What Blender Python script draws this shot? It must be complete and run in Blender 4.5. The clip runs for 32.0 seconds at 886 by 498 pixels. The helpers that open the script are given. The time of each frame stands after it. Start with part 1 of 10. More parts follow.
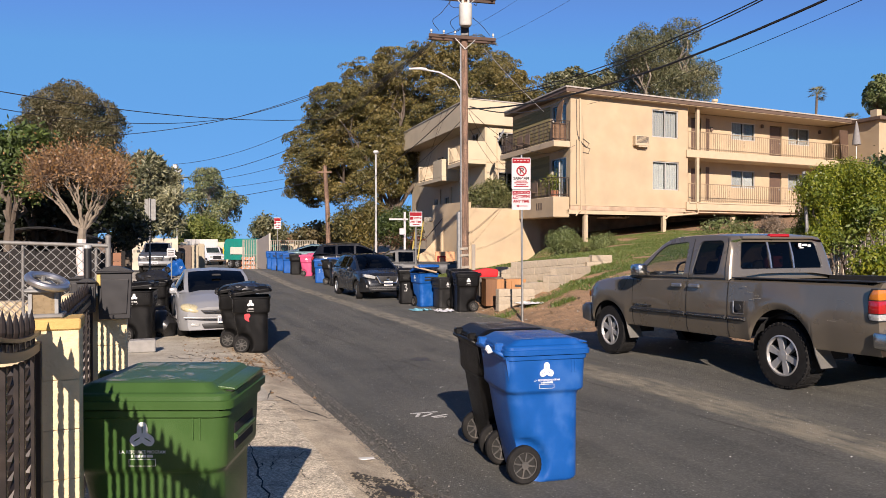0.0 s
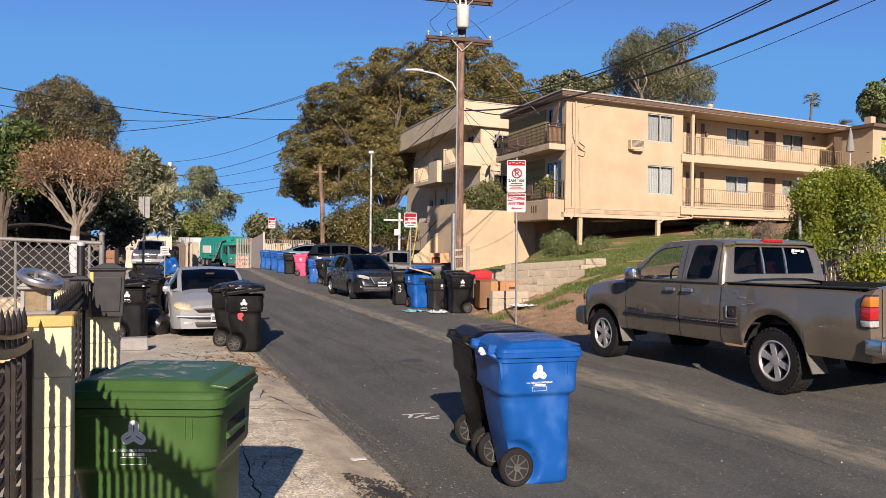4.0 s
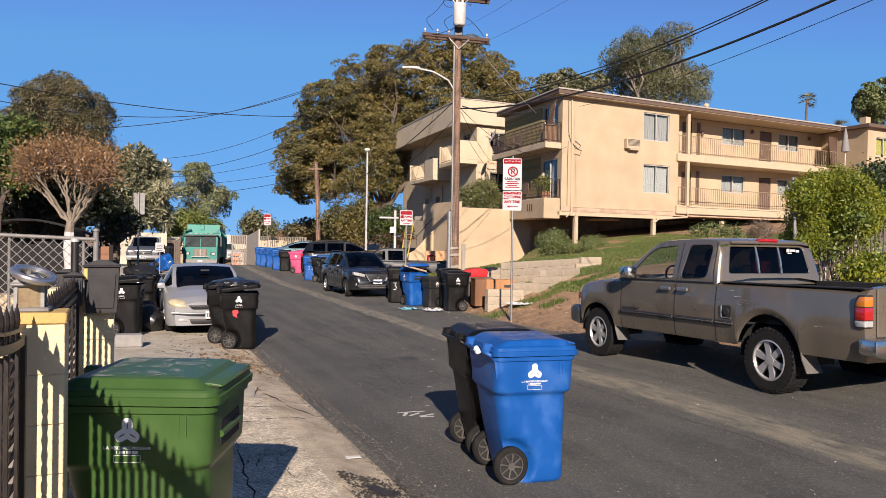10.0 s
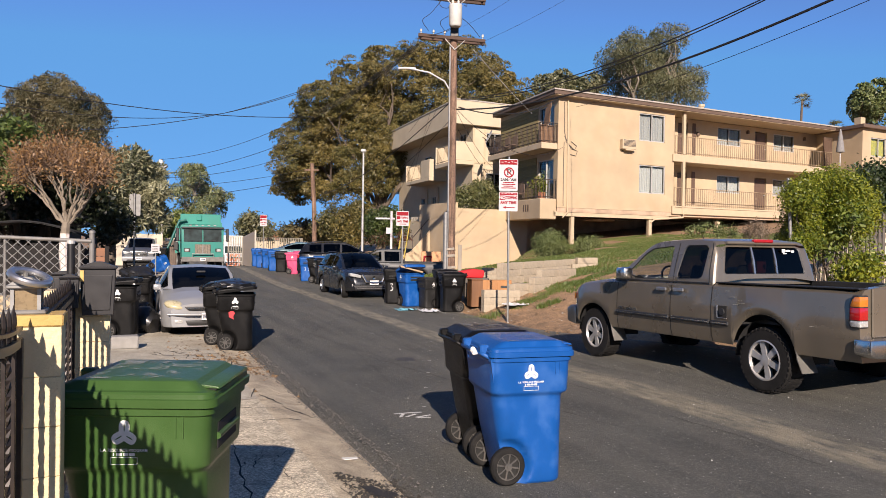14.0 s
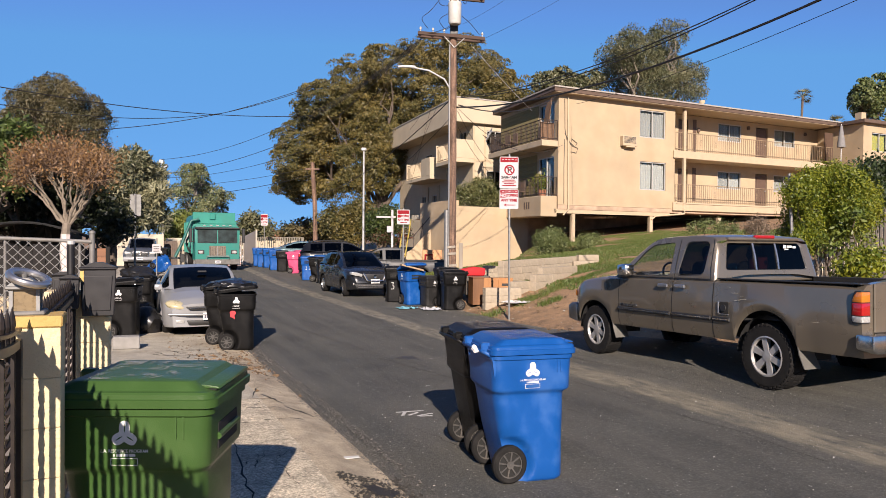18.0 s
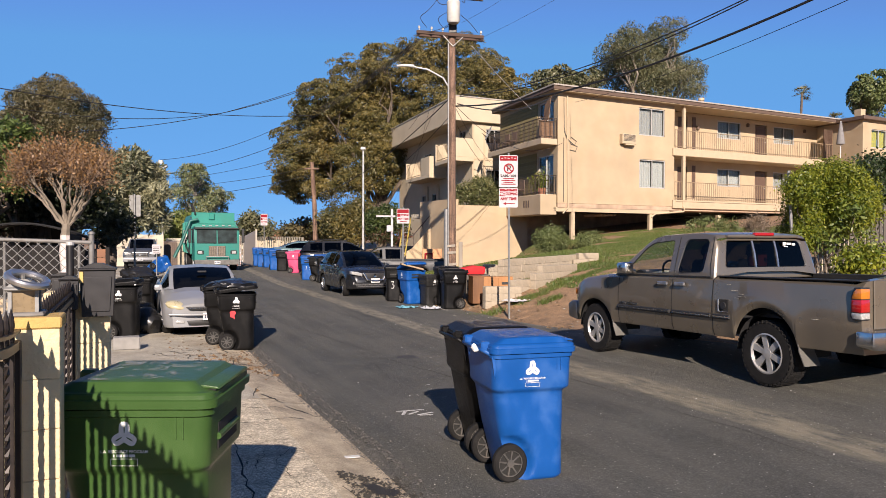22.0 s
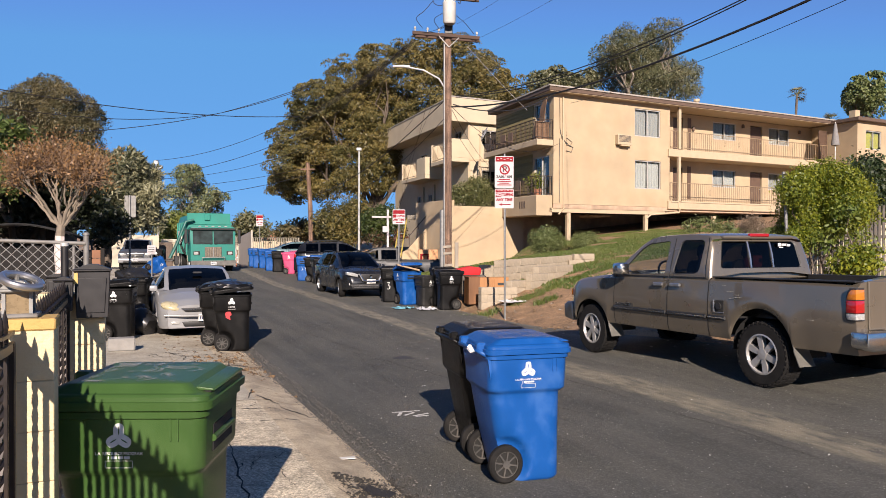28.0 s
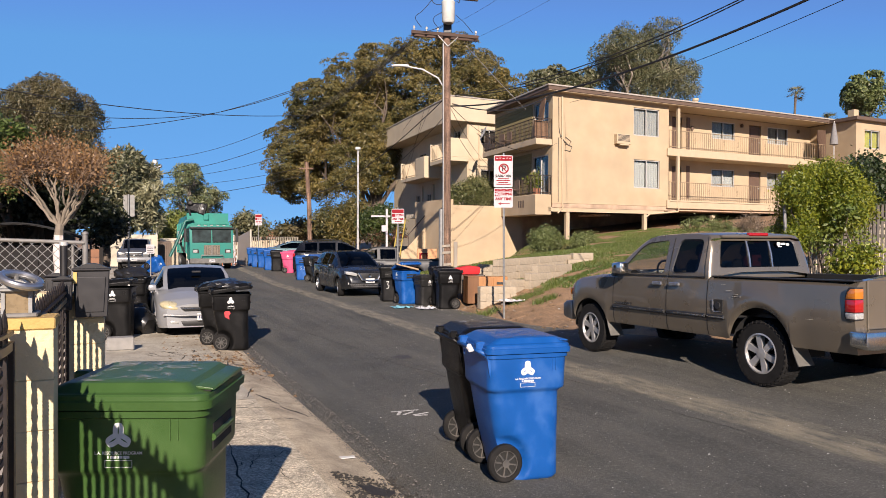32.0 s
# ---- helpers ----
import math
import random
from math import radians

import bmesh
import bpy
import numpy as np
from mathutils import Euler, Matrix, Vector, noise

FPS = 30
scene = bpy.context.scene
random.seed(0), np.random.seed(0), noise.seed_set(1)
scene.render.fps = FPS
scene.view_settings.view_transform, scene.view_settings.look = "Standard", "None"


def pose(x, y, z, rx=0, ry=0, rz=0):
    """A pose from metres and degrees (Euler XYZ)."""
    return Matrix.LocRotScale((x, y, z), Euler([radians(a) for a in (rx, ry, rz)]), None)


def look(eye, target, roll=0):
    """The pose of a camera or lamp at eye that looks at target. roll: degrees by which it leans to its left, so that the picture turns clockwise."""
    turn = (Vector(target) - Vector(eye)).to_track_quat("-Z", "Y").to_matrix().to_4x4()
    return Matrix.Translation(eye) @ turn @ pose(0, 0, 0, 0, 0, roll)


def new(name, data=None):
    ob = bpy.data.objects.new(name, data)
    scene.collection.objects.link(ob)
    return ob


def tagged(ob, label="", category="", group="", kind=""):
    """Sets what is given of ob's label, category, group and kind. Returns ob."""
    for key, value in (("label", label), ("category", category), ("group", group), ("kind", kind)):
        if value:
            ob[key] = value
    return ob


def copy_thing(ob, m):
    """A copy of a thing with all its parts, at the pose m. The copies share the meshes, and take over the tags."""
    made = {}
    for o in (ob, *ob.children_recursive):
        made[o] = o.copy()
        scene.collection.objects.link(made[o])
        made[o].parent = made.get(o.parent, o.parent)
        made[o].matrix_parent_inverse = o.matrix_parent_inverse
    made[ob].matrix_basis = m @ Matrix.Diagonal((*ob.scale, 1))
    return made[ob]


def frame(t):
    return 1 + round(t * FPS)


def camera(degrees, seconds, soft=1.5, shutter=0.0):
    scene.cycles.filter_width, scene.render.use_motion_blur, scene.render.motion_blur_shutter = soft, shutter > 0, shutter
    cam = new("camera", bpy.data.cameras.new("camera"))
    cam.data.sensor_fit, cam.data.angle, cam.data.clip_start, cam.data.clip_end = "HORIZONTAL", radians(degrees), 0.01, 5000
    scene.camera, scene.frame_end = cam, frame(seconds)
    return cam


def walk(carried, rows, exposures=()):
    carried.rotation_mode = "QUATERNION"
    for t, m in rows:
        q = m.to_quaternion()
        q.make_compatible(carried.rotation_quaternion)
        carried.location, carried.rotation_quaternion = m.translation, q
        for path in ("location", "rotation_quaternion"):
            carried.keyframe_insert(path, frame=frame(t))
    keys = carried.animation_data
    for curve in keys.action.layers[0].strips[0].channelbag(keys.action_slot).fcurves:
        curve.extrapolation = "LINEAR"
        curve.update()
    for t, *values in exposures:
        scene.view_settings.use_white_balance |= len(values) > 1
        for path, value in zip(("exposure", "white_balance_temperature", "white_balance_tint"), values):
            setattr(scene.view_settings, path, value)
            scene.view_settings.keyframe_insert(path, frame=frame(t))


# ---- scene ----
cam = camera(61.6, 32.0, soft=0.6)
PATH = [
    (0, (-0.004, 0.013, 1.849), (-0.003, 2.013, 1.827), -0.0),
    (0.5, (-0.002, 0.008, 1.848), (0.0, 2.008, 1.826), 0.0),
    (1, (-0.005, 0.016, 1.85), (-0.001, 2.016, 1.825), 0.1),
    (1.5, (-0.003, 0.008, 1.85), (0.003, 2.008, 1.826), 0.3),
    (2, (-0.01, 0.014, 1.851), (0.0, 2.014, 1.828), 0.5),
    (2.5, (-0.006, 0.01, 1.845), (0.007, 2.009, 1.826), 0.6),
    (3, (-0.009, 0.011, 1.849), (0.006, 2.011, 1.83), 0.7),
    (3.5, (-0.005, 0.01, 1.85), (0.011, 2.01, 1.832), 0.7),
    (5.5, (-0.006, 0.01, 1.852), (0.012, 2.01, 1.832), 0.8),
    (6, (-0.008, 0.009, 1.853), (0.012, 2.009, 1.833), 0.9),
    (6.5, (-0.006, 0.008, 1.854), (0.016, 2.008, 1.831), 0.8),
    (7, (-0.007, 0.014, 1.849), (0.016, 2.014, 1.826), 0.7),
    (7.5, (-0.004, 0.014, 1.853), (0.02, 2.013, 1.828), 0.7),
    (8, (-0.002, 0.013, 1.855), (0.022, 2.013, 1.829), 0.8),
    (8.5, (-0.003, 0.017, 1.851), (0.022, 2.016, 1.826), 0.8),
    (9, (-0.002, 0.013, 1.852), (0.023, 2.013, 1.827), 0.9),
    (9.5, (0.001, 0.011, 1.854), (0.027, 2.01, 1.829), 0.9),
    (10, (-0.006, 0.019, 1.853), (0.022, 2.018, 1.829), 1.0),
    (10.5, (-0.002, 0.015, 1.855), (0.027, 2.015, 1.831), 1.0),
    (11, (-0.002, 0.016, 1.855), (0.028, 2.015, 1.831), 0.9),
    (11.5, (-0.002, 0.015, 1.854), (0.03, 2.015, 1.831), 0.9),
    (12, (-0.002, 0.016, 1.853), (0.032, 2.016, 1.831), 0.9),
    (12.5, (-0.007, 0.019, 1.854), (0.03, 2.019, 1.831), 0.9),
    (13, (-0.003, 0.014, 1.855), (0.034, 2.014, 1.833), 0.9),
    (13.5, (-0.005, 0.012, 1.858), (0.033, 2.011, 1.835), 0.9),
    (14, (-0.008, 0.012, 1.857), (0.03, 2.011, 1.835), 0.9),
    (14.5, (-0.008, 0.018, 1.853), (0.031, 2.018, 1.831), 0.9),
    (16.5, (-0.001, 0.021, 1.856), (0.035, 2.021, 1.831), 0.7),
    (17, (0.0, 0.019, 1.857), (0.036, 2.019, 1.832), 0.6),
    (17.5, (0.001, 0.019, 1.86), (0.036, 2.019, 1.833), 0.5),
    (18, (-0.002, 0.025, 1.856), (0.033, 2.025, 1.829), 0.5),
    (18.5, (-0.004, 0.03, 1.857), (0.032, 2.03, 1.829), 0.5),
    (19, (-0.001, 0.024, 1.855), (0.034, 2.023, 1.826), 0.4),
    (19.5, (-0.003, 0.023, 1.857), (0.033, 2.023, 1.827), 0.4),
    (20, (-0.001, 0.022, 1.857), (0.035, 2.022, 1.826), 0.3),
    (20.5, (-0.002, 0.024, 1.859), (0.033, 2.024, 1.827), 0.3),
    (21, (0.001, 0.02, 1.86), (0.036, 2.02, 1.829), 0.3),
    (21.5, (0.004, 0.025, 1.857), (0.039, 2.024, 1.827), 0.2),
    (22, (0.004, 0.025, 1.857), (0.039, 2.024, 1.827), 0.2),
    (22.5, (0.004, 0.028, 1.858), (0.04, 2.028, 1.829), 0.2),
    (23, (-0.001, 0.029, 1.855), (0.035, 2.029, 1.827), 0.2),
    (23.5, (-0.002, 0.024, 1.858), (0.035, 2.023, 1.829), 0.2),
    (24, (-0.002, 0.025, 1.858), (0.037, 2.024, 1.83), 0.2),
    (24.5, (0.002, 0.017, 1.864), (0.041, 2.016, 1.835), 0.2),
    (25, (0.004, 0.02, 1.86), (0.043, 2.019, 1.832), 0.2),
    (25.5, (0.002, 0.024, 1.86), (0.043, 2.023, 1.833), 0.2),
    (27.5, (0.008, 0.021, 1.861), (0.052, 2.02, 1.834), 0.2),
    (28, (0.005, 0.028, 1.859), (0.051, 2.027, 1.831), 0.2),
    (28.5, (0.009, 0.023, 1.86), (0.055, 2.023, 1.83), 0.1),
    (29, (0.007, 0.025, 1.865), (0.053, 2.024, 1.833), 0.3),
    (29.5, (0.004, 0.031, 1.861), (0.05, 2.031, 1.83), 0.3),
    (30, (0.003, 0.03, 1.862), (0.05, 2.03, 1.832), 0.3),
    (30.5, (0.004, 0.03, 1.861), (0.051, 2.03, 1.832), 0.3),
    (31, (0.004, 0.03, 1.858), (0.052, 2.029, 1.829), 0.2),
    (31.5, (0.004, 0.029, 1.856), (0.053, 2.028, 1.828), 0.2),
    (32, (0.001, 0.029, 1.859), (0.05, 2.028, 1.829), 0.2),
]
walk(cam, [(t, look(eye, target, roll)) for t, eye, target, roll in PATH], [(0, 0.93, 6500, 16), (32, 0.93, 6500, 16)])

# ---- light ----
SUN_EL, SUN_AZ = radians(24.6), radians(4.0)
world = bpy.data.worlds.new("world")
scene.world = world
world.use_nodes = True
wn = world.node_tree.nodes
sky = wn.new("ShaderNodeTexSky")
sky.sky_type = "NISHITA"
sky.sun_disc = False
sky.sun_elevation = SUN_EL
sky.sun_rotation = radians(176.0)
sky.altitude = 1500
sky.air_density, sky.dust_density, sky.ozone_density = 0.65, 0.25, 6.0
# the haze-free skyline stays as blue as the rest
even = wn.new("ShaderNodeMix")
even.data_type = "RGBA"
even.blend_type = "DARKEN"
even.inputs[0].default_value = 0.88
even.inputs[7].default_value = (0.70, 2.22, 4.52, 1)
world.node_tree.links.new(sky.outputs[0], even.inputs[6])
world.node_tree.links.new(even.outputs[2], wn["Background"].inputs[0])
wn["Background"].inputs[1].default_value = 0.0875

sun = new("sun", bpy.data.lights.new("sun", "SUN"))
sun.data.energy = 5.0
sun.data.angle = radians(0.55)
sun.data.color = (1.0, 0.87, 0.73)
# the sun stands behind the camera, a little to its right; shadows run up the street
SUN_DIR = Vector((-math.sin(SUN_AZ) * math.cos(SUN_EL), math.cos(SUN_AZ) * math.cos(SUN_EL), -math.sin(SUN_EL)))
sun.matrix_basis = Matrix.Translation((0, -20, 30)) @ SUN_DIR.to_track_quat("-Z", "Y").to_matrix().to_4x4()
scene.view_settings.exposure = 0.93

# ---- materials ----
MATS = {}


def mat(name, color, rough=0.6, metal=0.0, var=0.15, scale=6.0, bump=0.0, bscale=60.0, dirt=0.0, dirt_color=(0.0864, 0.0648, 0.0432),
        dscale=1.2, coat=0.0, island=0.0, objvar=0.0, detail=6.0, spec=0.5, trans=0.0, alpha=1.0, speck=0.0, sscale=140.0, sheen=0.0, stretch=(1, 1, 1)):
    """One surface: base colour, grain, larger stains, relief."""
    if name in MATS:
        return MATS[name]
    m = bpy.data.materials.new(name)
    m.use_nodes = True
    nt = m.node_tree
    b = nt.nodes["Principled BSDF"]
    L = nt.links.new
    tc = nt.nodes.new("ShaderNodeTexCoord")
    mp = nt.nodes.new("ShaderNodeMapping")
    mp.inputs["Scale"].default_value = stretch
    L(tc.outputs["Object"], mp.inputs["Vector"])
    n1 = nt.nodes.new("ShaderNodeTexNoise")
    n1.inputs["Scale"].default_value, n1.inputs["Detail"].default_value = scale, detail
    L(mp.outputs[0], n1.inputs["Vector"])
    hsv = nt.nodes.new("ShaderNodeHueSaturation")
    hsv.inputs["Color"].default_value = (*color, 1)
    mr = nt.nodes.new("ShaderNodeMapRange")
    mr.inputs["From Min"].default_value, mr.inputs["From Max"].default_value = 0.3, 0.7
    mr.inputs["To Min"].default_value, mr.inputs["To Max"].default_value = 1 - var, 1 + var
    L(n1.outputs["Fac"], mr.inputs["Value"])
    val = mr.outputs[0]
    for amount, node, socket in ((island, "ShaderNodeNewGeometry", "Random Per Island"), (objvar, "ShaderNodeObjectInfo", "Random")):
        if amount:
            g = nt.nodes.new(node)
            r2 = nt.nodes.new("ShaderNodeMapRange")
            r2.inputs["To Min"].default_value, r2.inputs["To Max"].default_value = 1 - amount, 1 + amount
            L(g.outputs[socket], r2.inputs["Value"])
            mu = nt.nodes.new("ShaderNodeMath")
            mu.operation = "MULTIPLY"
            L(val, mu.inputs[0]), L(r2.outputs[0], mu.inputs[1])
            val = mu.outputs[0]
    L(val, hsv.inputs["Value"])
    col = hsv.outputs[0]
    if dirt:
        n2 = nt.nodes.new("ShaderNodeTexNoise")
        n2.inputs["Scale"].default_value, n2.inputs["Detail"].default_value = dscale, 8
        L(tc.outputs["Object"], n2.inputs["Vector"])
        r3 = nt.nodes.new("ShaderNodeMapRange")
        r3.inputs["From Min"].default_value, r3.inputs["From Max"].default_value = 0.48, 0.72
        r3.inputs["To Max"].default_value = dirt
        L(n2.outputs["Fac"], r3.inputs["Value"])
        mix = nt.nodes.new("ShaderNodeMix")
        mix.data_type = "RGBA"
        mix.inputs[7].default_value = (*dirt_color, 1)
        L(r3.outputs[0], mix.inputs[0]), L(col, mix.inputs[6])
        col = mix.outputs[2]
    if speck:
        n4 = nt.nodes.new("ShaderNodeTexNoise")
        n4.inputs["Scale"].default_value, n4.inputs["Detail"].default_value = sscale, 3
        L(tc.outputs["Object"], n4.inputs["Vector"])
        r4 = nt.nodes.new("ShaderNodeMapRange")
        r4.inputs["From Min"].default_value, r4.inputs["From Max"].default_value = 0.35, 0.65
        r4.inputs["To Min"].default_value, r4.inputs["To Max"].default_value = 1 - speck, 1 + speck
        L(n4.outputs["Fac"], r4.inputs["Value"])
        h4 = nt.nodes.new("ShaderNodeHueSaturation")
        L(col, h4.inputs["Color"]), L(r4.outputs[0], h4.inputs["Value"])
        col = h4.outputs[0]
    L(col, b.inputs["Base Color"])
    b.inputs["Roughness"].default_value = rough
    b.inputs["Metallic"].default_value = metal
    b.inputs["Specular IOR Level"].default_value = spec
    b.inputs["Coat Weight"].default_value = coat
    b.inputs["Coat Roughness"].default_value = 0.05
    b.inputs["Transmission Weight"].default_value = trans
    b.inputs["Sheen Weight"].default_value = sheen
    b.inputs["Alpha"].default_value = alpha
    if rough > 0.2:
        rr = nt.nodes.new("ShaderNodeMapRange")
        rr.inputs["To Min"].default_value, rr.inputs["To Max"].default_value = max(0.05, rough - 0.12), min(1, rough + 0.12)
        L(n1.outputs["Fac"], rr.inputs["Value"]), L(rr.outputs[0], b.inputs["Roughness"])
    if bump:
        n3 = nt.nodes.new("ShaderNodeTexNoise")
        n3.inputs["Scale"].default_value, n3.inputs["Detail"].default_value = bscale, 5
        L(tc.outputs["Object"], n3.inputs["Vector"])
        bp = nt.nodes.new("ShaderNodeBump")
        bp.inputs["Strength"].default_value, bp.inputs["Distance"].default_value = bump, 0.02
        L(n3.outputs["Fac"], bp.inputs["Height"]), L(bp.outputs[0], b.inputs["Normal"])
    MATS[name] = m
    return m


def leaf_mat(name, color, warm, warmth=0.5, rough=0.5, trans=0.25):
    """Leaves: two tones mixed leaf by leaf, light through the blade."""
    m = bpy.data.materials.new(name)
    m.use_nodes = True
    nt = m.node_tree
    L = nt.links.new
    b = nt.nodes["Principled BSDF"]
    g = nt.nodes.new("ShaderNodeNewGeometry")
    tc = nt.nodes.new("ShaderNodeTexCoord")
    n = nt.nodes.new("ShaderNodeTexNoise")
    n.inputs["Scale"].default_value, n.inputs["Detail"].default_value = 0.35, 3
    L(tc.outputs["Object"], n.inputs["Vector"])
    ad = nt.nodes.new("ShaderNodeMath")
    ad.operation = "MULTIPLY_ADD"
    ad.inputs[1].default_value = 1.6
    ad.inputs[2].default_value = -0.8 + warmth - 0.5
    L(n.outputs["Fac"], ad.inputs[0])
    su = nt.nodes.new("ShaderNodeMath")
    su.operation = "ADD"
    su.use_clamp = True
    sc = nt.nodes.new("ShaderNodeMath")
    sc.operation = "MULTIPLY"
    sc.inputs[1].default_value = 0.75
    L(g.outputs["Random Per Island"], sc.inputs[0])
    L(ad.outputs[0], su.inputs[0]), L(sc.outputs[0], su.inputs[1])
    mix = nt.nodes.new("ShaderNodeMix")
    mix.data_type = "RGBA"
    mix.inputs[6].default_value, mix.inputs[7].default_value = (*color, 1), (*warm, 1)
    L(su.outputs[0], mix.inputs[0])
    L(mix.outputs[2], b.inputs["Base Color"])
    b.inputs["Roughness"].default_value = rough
    tr = nt.nodes.new("ShaderNodeBsdfTranslucent")
    L(mix.outputs[2], tr.inputs["Color"])
    ms = nt.nodes.new("ShaderNodeMixShader")
    ms.inputs[0].default_value = trans
    L(b.outputs[0], ms.inputs[1]), L(tr.outputs[0], ms.inputs[2])
    L(ms.outputs[0], nt.nodes["Material Output"].inputs[0])
    return m


# ---- mesh tools ----
def part(name, bm, material, parent=None, label="", smooth=False, m=None, mats=()):
    """Link a bmesh as one mesh object."""
    me = bpy.data.meshes.new(name)
    bm.normal_update()
    bm.to_mesh(me)
    bm.free()
    for k in (material, *mats):
        me.materials.append(k)
    if smooth:
        me.shade_smooth()
        if smooth != "all":
            me.set_sharp_from_angle(angle=radians(smooth if smooth is not True else 35))
    ob = new(name, me)
    if parent is not None:
        ob.parent = parent
    if m is not None:
        ob.matrix_basis = m
    return tagged(ob, label)


def raw(name, verts, faces, material, parent=None, label="", smooth=False):
    me = bpy.data.meshes.new(name)
    me.from_pydata(verts, [], faces)
    me.materials.append(material)
    if smooth:
        me.shade_smooth()
    ob = new(name, me)
    if parent is not None:
        ob.parent = parent
    return tagged(ob, label)


def thing(name, label, category, m=None, group="", kind=""):
    ob = new(name)
    ob.empty_display_size = 0.1
    if m is not None:
        ob.matrix_basis = m
    return tagged(ob, label, category, group, kind)


def B():
    return bmesh.new()


def box(bm, x0, x1, y0, y1, z0, z1, bevel=0.0, seg=1, m=None):
    """A box, edges rounded by bevel."""
    r = bmesh.ops.create_cube(bm, size=1.0)
    vs = r["verts"]
    for v in vs:
        v.co = Vector((x0 + (v.co.x + 0.5) * (x1 - x0), y0 + (v.co.y + 0.5) * (y1 - y0), z0 + (v.co.z + 0.5) * (z1 - z0)))
    if m is not None:
        bmesh.ops.transform(bm, matrix=m, verts=vs)
    if bevel:
        es = list({e for v in vs for e in v.link_edges})
        bmesh.ops.bevel(bm, geom=es, offset=bevel, segments=seg, profile=0.5, affect="EDGES")
    return bm


def cyl(bm, p0, p1, r0, r1=None, seg=12, caps=True):
    """A round bar from p0 to p1."""
    r1 = r0 if r1 is None else r1
    p0, p1 = Vector(p0), Vector(p1)
    q = (p1 - p0).to_track_quat("Z", "Y").to_matrix()
    a = [bm.verts.new(p0 + q @ Vector((r0 * math.cos(2 * math.pi * i / seg), r0 * math.sin(2 * math.pi * i / seg), 0))) for i in range(seg)]
    b = [bm.verts.new(p1 + q @ Vector((r1 * math.cos(2 * math.pi * i / seg), r1 * math.sin(2 * math.pi * i / seg), 0))) for i in range(seg)]
    for i in range(seg):
        bm.faces.new((a[i], a[(i + 1) % seg], b[(i + 1) % seg], b[i]))
    if caps:
        bm.faces.new(a[::-1]), bm.faces.new(b)
    return bm


def loose(run, n=5):
    """A slack line: the run rounded off through its corners."""
    q = [Vector(p) for p in run]
    q = [q[0]] + [(a + b) / 2 for a, b in zip(q, q[1:])] + [q[-1]]
    out = [q[0]]
    for k in range(1, len(run) - 1):
        a, c, b = q[k], Vector(run[k]), q[k + 1]
        out += [a * (1 - t) ** 2 + c * 2 * t * (1 - t) + b * t * t for t in [i / n for i in range(n + 1)]]
    return out + [q[-1]]


def tube(bm, pts, r, seg=8, closed=False, r1=None):
    """A bent round bar along pts, tapering to r1."""
    pts = [Vector(p) for p in pts]
    n = len(pts)
    rings = []
    up = None
    for i, p in enumerate(pts):
        d = (pts[(i + 1) % n] - pts[i - 1]) if closed or 0 < i < n - 1 else (pts[1] - pts[0] if i == 0 else pts[-1] - pts[-2])
        d.normalize()
        if up is None:
            up = d.orthogonal().normalized()
        up = (up - d * up.dot(d)).normalized()
        s = d.cross(up)
        rad = r if r1 is None else r + (r1 - r) * i / (n - 1)
        rings.append([bm.verts.new(p + rad * (math.cos(2 * math.pi * k / seg) * up + math.sin(2 * math.pi * k / seg) * s)) for k in range(seg)])
    for i in range(n if closed else n - 1):
        a, b = rings[i], rings[(i + 1) % n]
        for k in range(seg):
            bm.faces.new((a[k], a[(k + 1) % seg], b[(k + 1) % seg], b[k]))
    if not closed:
        bm.faces.new(rings[0][::-1]), bm.faces.new(rings[-1])
    return bm


def lathe(bm, prof, seg=24, axis="X", m=None):
    """Turn a profile of (along, radius) round an axis."""
    rings = []
    for a, r in prof:
        ring = []
        for k in range(seg):
            c, s = r * math.cos(2 * math.pi * k / seg), r * math.sin(2 * math.pi * k / seg)
            co = Vector((a, c, s)) if axis == "X" else (Vector((c, a, s)) if axis == "Y" else Vector((c, s, a)))
            ring.append(bm.verts.new(m @ co if m is not None else co))
        rings.append(ring)
    for a, b in zip(rings, rings[1:]):
        for k in range(seg):
            bm.faces.new((a[k], a[(k + 1) % seg], b[(k + 1) % seg], b[k]))
    return bm


def prism(bm, poly, lo, hi, axis="Y", bevel=0.0, m=None):
    """Extrude a 2D outline: axis Y takes (x, z), X takes (y, z), Z takes (x, y)."""
    def co(p, d):
        return Vector((p[0], d, p[1])) if axis == "Y" else (Vector((d, p[0], p[1])) if axis == "X" else Vector((p[0], p[1], d)))
    a = [bm.verts.new(co(p, lo)) for p in poly]
    b = [bm.verts.new(co(p, hi)) for p in poly]
    n = len(poly)
    f = [bm.faces.new(a[::-1]), bm.faces.new(b)]
    for i in range(n):
        f.append(bm.faces.new((a[i], a[(i + 1) % n], b[(i + 1) % n], b[i])))
    bmesh.ops.recalc_face_normals(bm, faces=f)
    if m is not None:
        bmesh.ops.transform(bm, matrix=m, verts=a + b)
    if bevel:
        es = list({e for v in a + b for e in v.link_edges})
        bmesh.ops.bevel(bm, geom=es, offset=bevel, segments=2, profile=0.5, affect="EDGES")
    return bm


def loft(bm, rings, closed=True, cap=True):
    """Skin a row of equal rings."""
    vs = [[bm.verts.new(Vector(p)) for p in ring] for ring in rings]
    n = len(vs[0])
    for a, b in zip(vs, vs[1:]):
        for k in range(n if closed else n - 1):
            bm.faces.new((a[k], a[(k + 1) % n], b[(k + 1) % n], b[k]))
    if cap and closed:
        bm.faces.new(vs[0][::-1]), bm.faces.new(vs[-1])
    return vs


